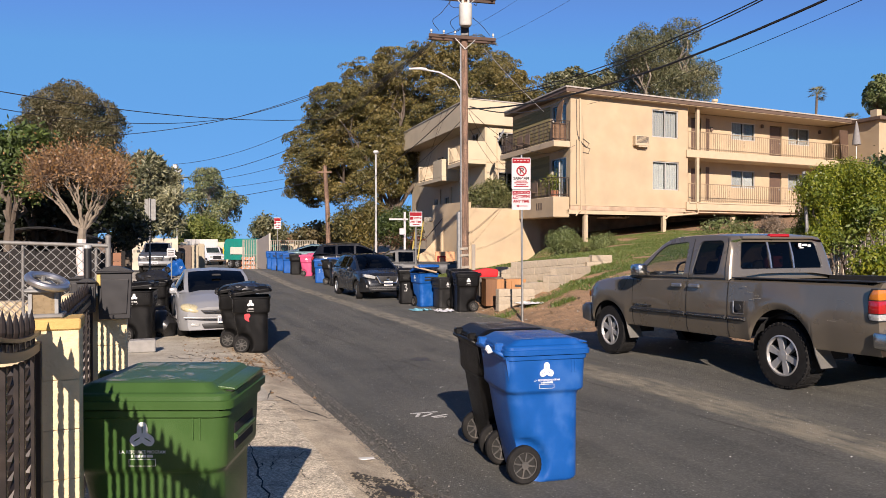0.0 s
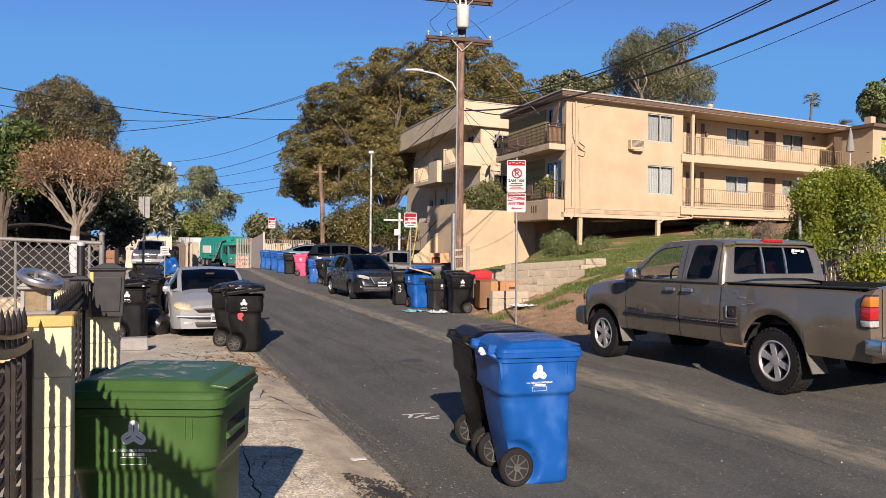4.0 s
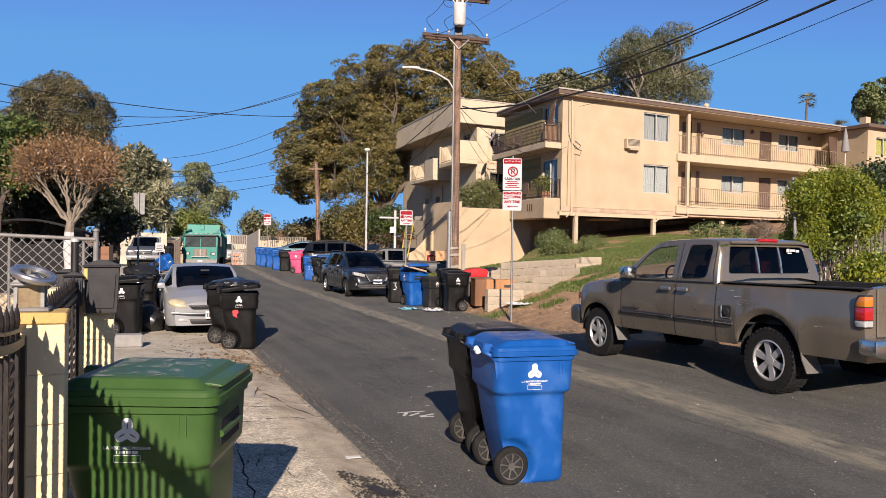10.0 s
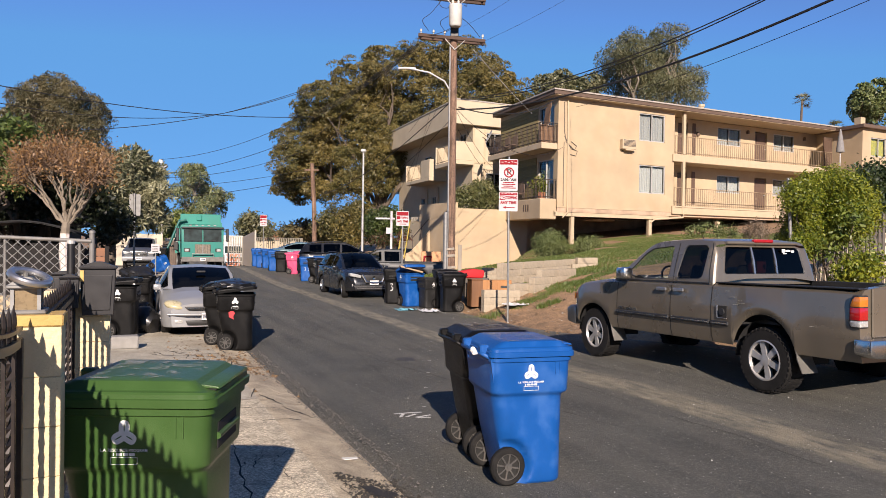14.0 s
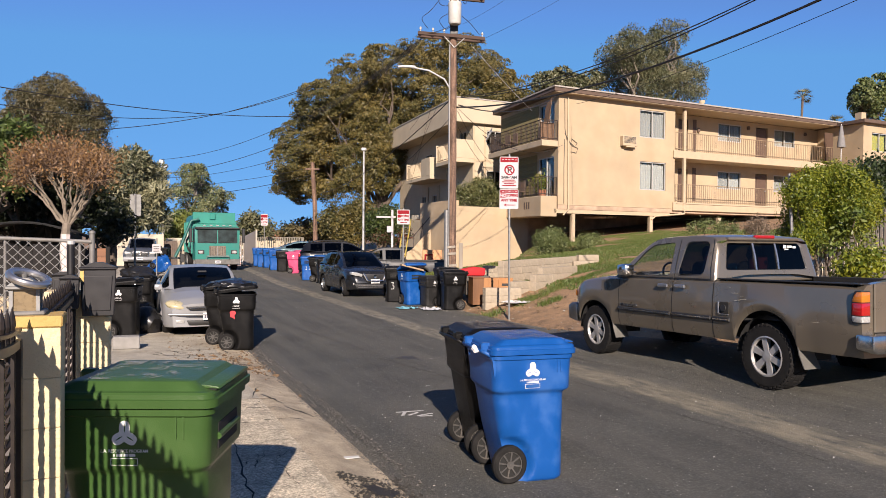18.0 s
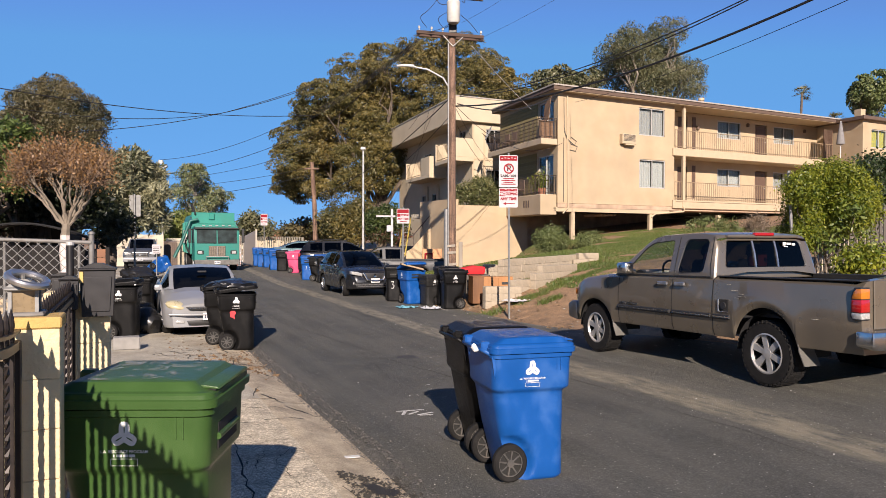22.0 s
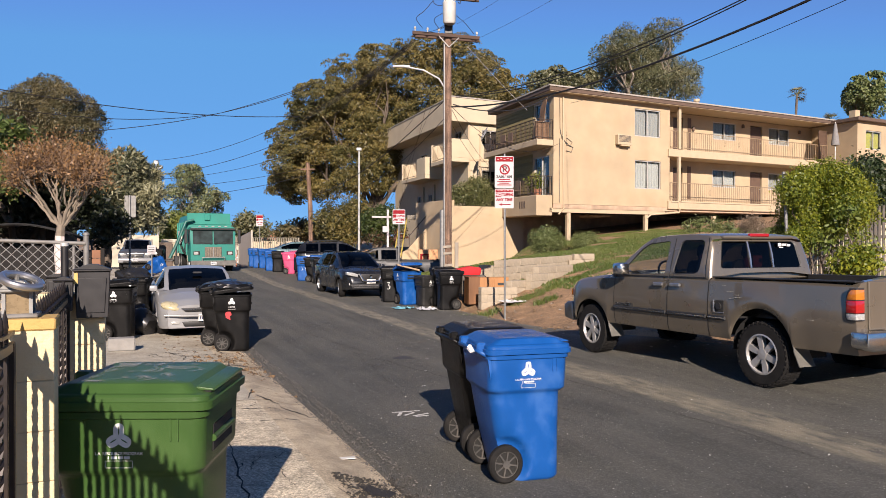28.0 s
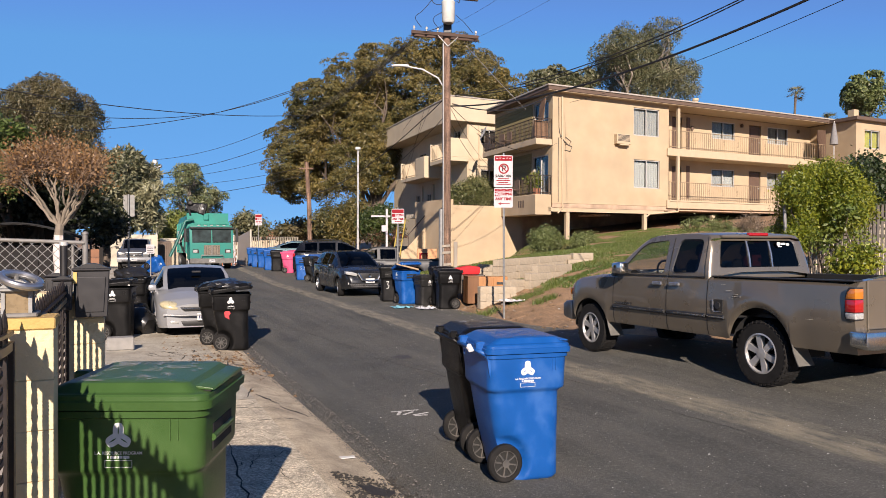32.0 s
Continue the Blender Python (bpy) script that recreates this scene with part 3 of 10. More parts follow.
M_HUB = mat("wheel_plastic", (0.050, 0.048, 0.045), rough=0.5, dirt=0.4, dirt_color=(0.105, 0.090, 0.074), dscale=12)
M_GRIME = grime_mat()


def rrect(w0, w1, d0, d1, rad, z, n=4):
    """A rounded rectangle ring in plan."""
    out = []
    for cx, cy, a in ((w1 - rad, d1 - rad, 0), (w0 + rad, d1 - rad, 90), (w0 + rad, d0 + rad, 180), (w1 - rad, d0 + rad, 270)):
        for k in range(n + 1):
            t = radians(a + 90 * k / n)
            out.append((cx + rad * math.cos(t), cy + rad * math.sin(t), z))
    return out


def bin_logo(parent, m, mats, words=True):
    """Three rounded lobes with a slot in each, a line of lettering and an empty panel."""
    bm = B()
    for lift, a in enumerate((90, 210, 330)):
        e = Vector((math.cos(radians(a)), math.sin(radians(a)), 0))
        f = Vector((-e.y, e.x, 0))
        c = e * 0.050 + Vector((0, 0, 0.0012 * lift))
        ring, slot = [], []
        for k in range(24):
            t = 2 * math.pi * k / 24
            ring.append(c + e * (0.064 * math.copysign(abs(math.cos(t)) ** 0.75, math.cos(t))) + f * (0.046 * math.copysign(abs(math.sin(t)) ** 0.75, math.sin(t))))
            slot.append(c + e * (0.002 + 0.034 * math.cos(t)) + f * 0.005 * math.sin(t))
        vo, vi = [bm.verts.new(p) for p in ring], [bm.verts.new(p) for p in slot]
        for k in range(24):
            bm.faces.new((vo[k], vo[(k + 1) % 24], vi[(k + 1) % 24], vi[k]))
    part("emblem", bm, mats, parent, "white printed three-lobed emblem", m=m)
    bm = B()
    for x0, x1, y0, y1 in ((-0.115, 0.115, -0.187, -0.183), (-0.115, 0.115, -0.242, -0.238), (-0.115, -0.111, -0.242, -0.183), (0.111, 0.115, -0.242, -0.183), (-0.092, -0.082, -0.171, -0.149),
                           (-0.066, -0.016, -0.171, -0.149), (-0.006, 0.034, -0.171, -0.149), (0.042, 0.092, -0.171, -0.149)):
        box(bm, x0, x1, y0, y1, 0, 0.001)
    part("print", bm, mats, parent, "white printed panel and line", m=m)
    if words:
        text_mesh("lettering", "L.A. RESOURCE PROGRAM", 0.034, mats, parent, m @ pose(0, -0.128, 0), "white lettering", 0.0006)


def bin_ring(w, f, b, rad, z, n=5, cols=12):
    """A rounded rectangle with extra points along both flanks."""
    out = []
    for cx, cy, a in ((w - rad, b - rad, 0), (-w + rad, b - rad, 90), (-w + rad, f + rad, 180), (w - rad, f + rad, 270)):
        for k in range(n + 1):
            t = radians(a + 90 * k / n)
            out.append((cx + rad * math.cos(t), cy + rad * math.sin(t), z))
        if a == 90:
            out += [(-w, b - rad + (f - b + 2 * rad) * k / cols, z) for k in range(1, cols)]
    out += [(w, f + rad + (b - f - 2 * rad) * k / cols, z) for k in range(1, cols)]
    return out


def wheeled_bin(name, label, material, m, lid_mat=None, group="bins", open_lid=0.0, words=False, bars=(), scale=1.0, sticker=False, deep=1.0, logo_y=0.0):
    """A 95 gallon cart. Local: x across, front at -y, wheels and handle at +y."""
    th = thing(name, label, "wheeled bin", m, group)
    lid_mat = lid_mat or material
    # tapered body with a rounded collar under the rim
    axle_y = 0.16
    bm = B()
    rings = []
    low = [(0.0, 0.250, -0.285, 0.11, 0.09), (0.012, 0.262, -0.300, 0.13, 0.10)]
    for k in range(1, 15):
        z = 0.025 * k
        low.append((z, 0.266 + 0.03 * z, -0.306 + 0.01 * z, 0.140 + 0.26 * z, 0.10))
    for z, w, f, b, rad in low + [(0.45, 0.281, -0.303, 0.252, 0.10), (0.60, 0.285, -0.303, 0.280, 0.10), (0.640, 0.287, -0.304, 0.287, 0.10), (0.652, 0.291, -0.307, 0.291, 0.095),
                                  (0.664, 0.302, -0.316, 0.302, 0.085), (0.676, 0.315, -0.326, 0.309, 0.075), (0.690, 0.320, -0.330, 0.312, 0.07), (0.900, 0.325, -0.336, 0.317, 0.065), (0.908, 0.338, -0.349, 0.330, 0.07),
                                  (0.934, 0.339, -0.350, 0.331, 0.07), (0.938, 0.322, -0.334, 0.315, 0.06), (0.80, 0.30, -0.31, 0.29, 0.06)]:
        rings.append(bin_ring(w, f, b, rad, z))
    vs = loft(bm, rings, cap=False)
    bm.faces.new(vs[0][::-1])
    for v in bm.verts:
        # arched hollows in the flanks over the wheels
        q = math.hypot(v.co.y - axle_y, v.co.z - 0.14)
        if v.co.z < 0.4 and abs(v.co.x) > 0.12:
            k = 1 - smooth01(0.150, 0.215, q if v.co.y < axle_y or v.co.z > 0.14 else min(q, abs(v.co.y - axle_y)))
            v.co.x -= math.copysign(max(0.0, abs(v.co.x) - 0.205) * k, v.co.x)
    part("body", bm, material, th, smooth=40)
    # lid: stepped rim, flange and a raised panel with sloping sides
    lidm = pose(0, 0.335, 1.0, -open_lid, 0, 0)
    bm = B()
    rings = []
    for z, w, f, b, rad in ((-0.060, 0.346, -0.694, 0.003, 0.06), (-0.058, 0.353, -0.701, 0.006, 0.065), (-0.024, 0.355, -0.703, 0.006, 0.065), (-0.020, 0.346, -0.692, -0.002, 0.06), (-0.002, 0.345, -0.690, -0.004, 0.06),
                            (0.006, 0.337, -0.682, -0.012, 0.055), (0.009, 0.322, -0.664, -0.026, 0.05), (0.014, 0.316, -0.648, -0.035, 0.05), (0.045, 0.296, -0.605, -0.100, 0.045), (0.048, 0.291, -0.598, -0.110, 0.045), (0.049, 0.14, -0.40, -0.28, 0.04)):
        rings.append(rrect(-w, w, f, b, rad, z, 5))
    vs = loft(bm, rings, cap=False)
    bm.faces.new(vs[-1])
    bm.faces.new(vs[0][::-1])
    lid = part("lid", bm, lid_mat, th, smooth=32, m=lidm)
    # dark strip painting in the shade under the lid's lip
    bm = B()
    box(bm, -0.27, 0.27, -0.688, -0.655, 0.004, 0.013, 0.003)
    part("grip_gap", bm, M_RECESS_SHADE, lid)
    bm = B()
    prism(bm, [(-0.702, 0.012), (-0.694, 0.022), (-0.64, 0.030), (-0.60, 0.030), (-0.60, 0.016)], -0.27, 0.27, "X", 0.004)
    part("front_lip", bm, lid_mat, lid, smooth=35)
    bm = B()
    bm.faces.new([bm.verts.new(p) for p in rrect(-0.27, 0.27, -0.575, -0.14, 0.05, 0.0525)])
    part("grime", bm, M_GRIME, lid, "pale grime on the lid")
    # handle bar at the back
    bm = B()
    tube(bm, [(-0.27, 0.32, 0.93), (-0.27, 0.365, 0.955), (-0.25, 0.375, 0.96), (0.25, 0.375, 0.96), (0.27, 0.365, 0.955), (0.27, 0.32, 0.93)], 0.015, 8)
    part("handle", bm, material, th, smooth=60)
    for sx in (-0.2, 0.2):
        bm = B()
        box(bm, sx - 0.035, sx + 0.035, 0.31, 0.385, 0.95, 1.02, 0.012)
        part("hinge", bm, material, th)
    for sx in (-1, 1):
        bm = B()
        prism(bm, [(0.28, 0.92), (0.325, 0.92), (0.30, 0.76)], sx * 0.27, sx * 0.305, "X")
        part("gusset", bm, material, th)
    # front catch bar over a dark plate that paints in the pocket's shade
    bm = B()
    box(bm, -0.17, 0.17, -0.3365, -0.31, 0.720, 0.850, 0.008)
    part("grip_recess", bm, M_RECESS_SHADE, th)
    bm = B()
    cyl(bm, (-0.17, -0.334, 0.785), (0.17, -0.334, 0.785), 0.016, seg=10)
    part("catch_bar", bm, material, th, smooth=60)
    # axle and spoked wheels
    bm = B()
    cyl(bm, (-0.29, axle_y, 0.14), (0.29, axle_y, 0.14), 0.012, seg=8)
    part("axle", bm, M_HUB, th)
    for sx in (-1, 1):
        wm = pose(sx * 0.258, axle_y, 0.14)
        bm = B()
        lathe(bm, [(-0.035, 0.098), (-0.035, 0.125), (-0.02, 0.138), (0.02, 0.138), (0.035, 0.125), (0.035, 0.098), (-0.035, 0.098)], 28)
        wheel = part("wheel", bm, M_TYRE, th, smooth=40, m=wm)
        bm = B()
        lathe(bm, [(-0.03, 0.0), (-0.03, 0.03), (0.03, 0.03), (0.03, 0.0)], 12)
        lathe(bm, [(-0.025, 0.09), (-0.025, 0.1), (0.025, 0.1), (0.025, 0.09), (-0.025, 0.09)], 24)
        for k in range(8):
            box(bm, -0.020, 0.020, 0.025, 0.093, -0.0055, 0.0055, m=pose(0, 0, 0, 45 * k + 10, 0, 0))
        part("spokes", bm, M_HUB, wheel)
        # dark disc in place of the shaded gaps between spokes
        bm = B()
        lathe(bm, [(-0.006, 0.02), (-0.006, 0.095), (0.006, 0.095), (0.006, 0.02)], 24)
        part("web", bm, M_RECESS_SHADE, wheel)
    # prints on both flanks
    for sx in (-1, 1):
        lm = Matrix.Translation((sx * 0.3255, logo_y, 0.825)) @ Matrix.Rotation(radians(90 * sx), 4, "Z") @ Matrix.Rotation(radians(90), 4, "X") @ Matrix.Diagonal((0.53 / deep, 0.53, 0.53, 1))
        bin_logo(th, lm, M_WHITE, words)
    if sticker:
        bm = B()
        prism(bm, [(0.02, 0.52), (0.10, 0.56), (0.11, 0.64), (0.04, 0.68), (0.0, 0.62), (0.03, 0.58)], -0.296, -0.27, "X")
        part("sticker", bm, mat("red_sticker", (0.396, 0.0216, 0.0288), rough=0.5), th, "torn red sticker")
    if bars:
        bm = B()
        for x0, z0, q in bars:
            tube(bm, [(x0 + a * q, -0.3035, z0 + b * q) for a, b in ((-0.4, 0.9), (0.35, 0.95), (0.0, 0.2), (0.45, -0.2), (0.2, -0.85), (-0.4, -0.8))], 0.11 * q, 5)
        part("painted_mark", bm, M_WHITE, th, "white hand-painted mark")
    for sx in (-1, 1):
        for y in (-0.235, -0.205):
            bm = B()
            box(bm, min(sx * 0.322, sx * 0.330), max(sx * 0.322, sx * 0.330), y - 0.003, y + 0.003, 0.81, 0.905)
            part("rib", bm, material, th)
    th.scale = (scale, scale * deep, scale * 1.065)
    return th


BIN_SPOTS = [
    ("green_bin", "green plastic wheeled bin with a pale dusty lid on the pavement", M_GREEN, -1.367, 3.70, 90, dict(words=True, deep=1.12, logo_y=0.0)),
    ("blue_bin", "bright blue plastic wheeled bin with a white emblem on the street", M_BLUE, 0.710, 6.010, 105, dict(words=True)),
    ("black_bin", "black plastic wheeled bin standing behind a blue one", M_BLACK, 0.530, 6.700, 105, {}),
    ("black_bin", "black plastic wheeled bin with a white emblem beside the silver car", M_BLACK, -3.47, 13.4, 105, dict(open_lid=7, sticker=True)),
    ("black_bin", "black plastic wheeled bin close behind another one", M_BLACK, -3.90, 14.05, 105, dict(open_lid=9)),
    ("black_bin", "black plastic wheeled bin with a white emblem by the fence", M_BLACK, -6.0, 14.6, 102, dict(open_lid=5)),
    ("black_bin", "black plastic wheeled bin with a white hand-painted mark", M_BLACK, -1.09, 23.4, 5, dict(bars=((-0.09, 0.48, 0.11),))),
    ("blue_bin", "blue plastic wheeled bin, lid ajar over cardboard", M_BLUE, -0.56, 22.5, 30, dict(open_lid=14)),
    ("grey_bin", "small grey plastic bin leaning among the others", M_GREYBIN, 0.02, 22.0, -60, dict(scale=0.8)),
    ("black_bin", "black plastic wheeled bin at the kerb beside a cabinet", M_BLACK, 0.66, 20.9, -80, {}),
    ("black_bin", "black plastic wheeled bin behind another at the kerb", M_BLACK, 0.50, 21.9, -80, {}),
]
# a row along the far kerb, by bearing and distance
ROW_BLUE = "blue plastic wheeled bin in a row up the street"
for bearing, d, nm, lb, mt, rz, kw in (
        (481, 46.0, "blue_bin", ROW_BLUE, M_BLUE, 15, {}), (489, 43.8, "blue_bin", ROW_BLUE, M_BLUE, 10, {}), (499, 43.0, "blue_bin", ROW_BLUE, M_BLUE, 20, {}), (511, 40.6, "blue_bin", ROW_BLUE, M_BLUE, 15, {}),
        (524, 39.7, "black_bin", "black plastic wheeled bin between blue and pink ones", M_BLACK, 10, {}), (543, 38.5, "pink_bin", "faded pink plastic wheeled bin at the kerb", M_PINK, 100, {}),
        (556, 40.2, "pink_bin", "faded pink plastic wheeled bin behind another one", M_PINK, 20, {}),
        (569, 34.4, "blue_bin", "blue plastic wheeled bin with white painted marks", M_BLUE, 10, dict(bars=((-0.08, 0.52, 0.07), (0.07, 0.52, 0.07)))),
        (592, 35.6, "blue_bin", "blue plastic wheeled bin behind the dark car", M_BLUE, 15, {}), (584, 33.6, "black_bin", "black plastic wheeled bin behind the dark car", M_BLACK, 95, {}),
        (597, 32.6, "black_bin", "black plastic wheeled bin behind the dark car", M_BLACK, 20, {})):
    BIN_SPOTS.append((nm, lb, mt, (bearing - 784) / 1315 * d, d, rz, kw))
MADE_BINS = {}
for nm, lb, mt, x, y, rz, kw in BIN_SPOTS:
    key = (mt.name, str(kw))
    wear = spot(x, y, rz, 0.036 if EDGE_L < to_sr(x, y)[1] < EDGE_R else 0.014)
    if key in MADE_BINS:
        ob = copy_thing(MADE_BINS[key], wear)
        tagged(ob, lb)
    else:
        MADE_BINS[key] = wheeled_bin(nm, lb, mt, wear, **kw)

# a scrap of white plastic bag caught on the blue bin's hinge
bm = B()
rg = random.Random(12)
bmesh.ops.create_icosphere(bm, subdivisions=2, radius=0.019)
for v in bm.verts:
    v.co = Vector((v.co.x * 1.3, v.co.y * 0.8, v.co.z * 1.5)) * (1 + 1.1 * noise.noise(v.co * 60))
bx_, by_ = 0.710 - 0.375 * math.cos(radians(15)), 6.010 - 0.375 * math.sin(radians(15))
tagged(part("plastic_bag", bm, M_WHITE, smooth=40, m=pose(bx_, by_ - 0.26, ground_z(bx_, by_) + 1.085)), "scrap of white plastic bag caught on a bin", "plastic bag")

# ---- vehicles ----
def paint(name, color, rough=0.3, metal=0.3, dirt=0.0, coat=0.8):
    return mat(name, color, rough=rough, metal=metal, var=0.05, scale=3, dirt=dirt, dirt_color=(0.0936, 0.0792, 0.0648), dscale=2.5, coat=coat)


M_CHROME = mat("chrome", (0.62, 0.61, 0.58), rough=0.22, metal=1.0, var=0.04)
M_ALLOY = mat("alloy", (0.50, 0.50, 0.50), rough=0.30, metal=0.9, var=0.08, dirt=0.3, dscale=8)
M_TRIM = mat("black_trim", (0.0144, 0.0144, 0.01512), rough=0.55, var=0.15)
M_UNDER = mat("underbody", (0.00864, 0.00864, 0.00864), rough=0.95)
M_SEAT = mat("car_seat", (0.0396, 0.03744, 0.03456), rough=0.9, var=0.2, scale=20)
M_PLATE = mat("number_plate", (0.5184, 0.5184, 0.504), rough=0.45)
M_INK = mat("dark_ink", (0.0216, 0.0252, 0.0648), rough=0.6)
M_REDLENS = mat("red_lens", (0.3024, 0.0072, 0.00864), rough=0.12, coat=1.0, var=0.1, scale=40)
M_AMBER = mat("amber_lens", (0.468, 0.144, 0.0144), rough=0.12, coat=1.0, var=0.1, scale=40)
M_LENS = mat("headlight_lens", (0.36, 0.36, 0.3456), rough=0.25, metal=0.2, coat=0.2, var=0.25, scale=30)
M_OLDLENS = mat("yellowed_lens", (0.36, 0.32, 0.20), rough=0.3, coat=0.3, var=0.15, scale=20)


def glass_mat(name, tint, rough=0.02):
    m = bpy.data.materials.new(name)
    m.use_nodes = True
    nt = m.node_tree
    b = nt.nodes["Principled BSDF"]
    out = nt.nodes["Material Output"]
    tr = nt.nodes.new("ShaderNodeBsdfTransparent")
    tr.inputs[0].default_value = (*tint, 1)
    gl = nt.nodes.new("ShaderNodeBsdfGlossy")
    gl.inputs["Roughness"].default_value = rough
    lw = nt.nodes.new("ShaderNodeLayerWeight")
    pw = nt.nodes.new("ShaderNodeMath")
    pw.operation = "POWER"
    pw.inputs[1].default_value = 4.0
    fr = nt.nodes.new("ShaderNodeMath")
    fr.operation = "MULTIPLY_ADD"
    fr.inputs[1].default_value, fr.inputs[2].default_value = 0.70, 0.018
    nt.links.new(lw.outputs["Facing"], pw.inputs[0]), nt.links.new(pw.outputs[0], fr.inputs[0])
    mx = nt.nodes.new("ShaderNodeMixShader")
    nt.links.new(fr.outputs[0], mx.inputs[0])
    nt.links.new(tr.outputs[0], mx.inputs[1]), nt.links.new(gl.outputs[0], mx.inputs[2])
    nt.links.new(mx.outputs[0], out.inputs[0])
    nt.nodes.remove(b)
    return m


M_GLASS = glass_mat("car_glass", (0.78, 0.82, 0.80))
M_TINTED = glass_mat("tinted_glass", (0.035, 0.038, 0.038))
M_PANE = glass_mat("window_glass", (0.75, 0.78, 0.78))


def wheel_at(parent, x, y, r, w, side, rim=M_ALLOY, spokes=5, tread=False, turn=0.0):
    """Tyre with a rim and spokes; side +1 faces +y."""
    bm = B()
    k = r * 0.62
    lathe(bm, [(-w / 2, k), (-w / 2, r * 0.90), (-w / 2 + 0.03, r * 0.985), (-w / 4, r), (w / 4, r), (w / 2 - 0.03, r * 0.985), (w / 2, r * 0.90), (w / 2, k), (w / 2 - 0.04, k * 0.97), (-w / 2, k)], 40, "Y")
    if tread:
        for i in range(36):
            a = 360 * i / 36
            for dy, tw in ((-w * 0.30, 14), (0.0, 0), (w * 0.30, -14)):
                box(bm, -0.023, 0.023, dy - w * 0.12, dy + w * 0.12, r * 0.975, r + 0.002, m=pose(0, 0, 0, 0, a + (5 if dy == 0 else 0), 0) @ pose(0, 0, 0, 0, 0, tw))
            for dy in (-w / 2, w / 2):
                box(bm, -0.018, 0.018, dy - 0.004, dy + 0.004, r * 0.92, r * 0.965, m=pose(0, 0, 0, 0, a, 0))
    wh = part("wheel", bm, M_TYRE, parent, smooth=35, m=pose(x, y, r, 0, 0, turn))
    bm = B()
    f = side * w * 0.5
    lathe(bm, [(f, k * 1.0), (f - side * 0.012, k * 0.92), (f - side * 0.10, k * 0.86), (f - side * 0.10, 0.01)], 32, "Y")
    part("rim_barrel", bm, M_UNDER if spokes else rim, wh, smooth=40)
    bm = B()
    lathe(bm, [(f - side * 0.015, k * 1.0), (f, k * 1.0), (f + side * 0.004, k * 0.93), (f - side * 0.03, k * 0.88)], 32, "Y")
    lathe(bm, [(f - side * 0.06, k * 0.30), (f - side * 0.012, k * 0.26), (f - side * 0.008, 0.0)], 16, "Y")
    for i in range(spokes):
        a = 360 * i / spokes + 12
        mm = pose(0, 0, 0, 0, a, 0)
        y0, y1 = sorted((f - side * 0.075, f - side * 0.018))
        prism(bm, [(-k * 0.13, k * 0.2), (k * 0.13, k * 0.2), (k * 0.17, k * 0.92), (-k * 0.17, k * 0.92)], y0, y1, "Y", m=mm)
    part("rim", bm, rim, wh, "bright alloy rim", smooth=35)
    return wh


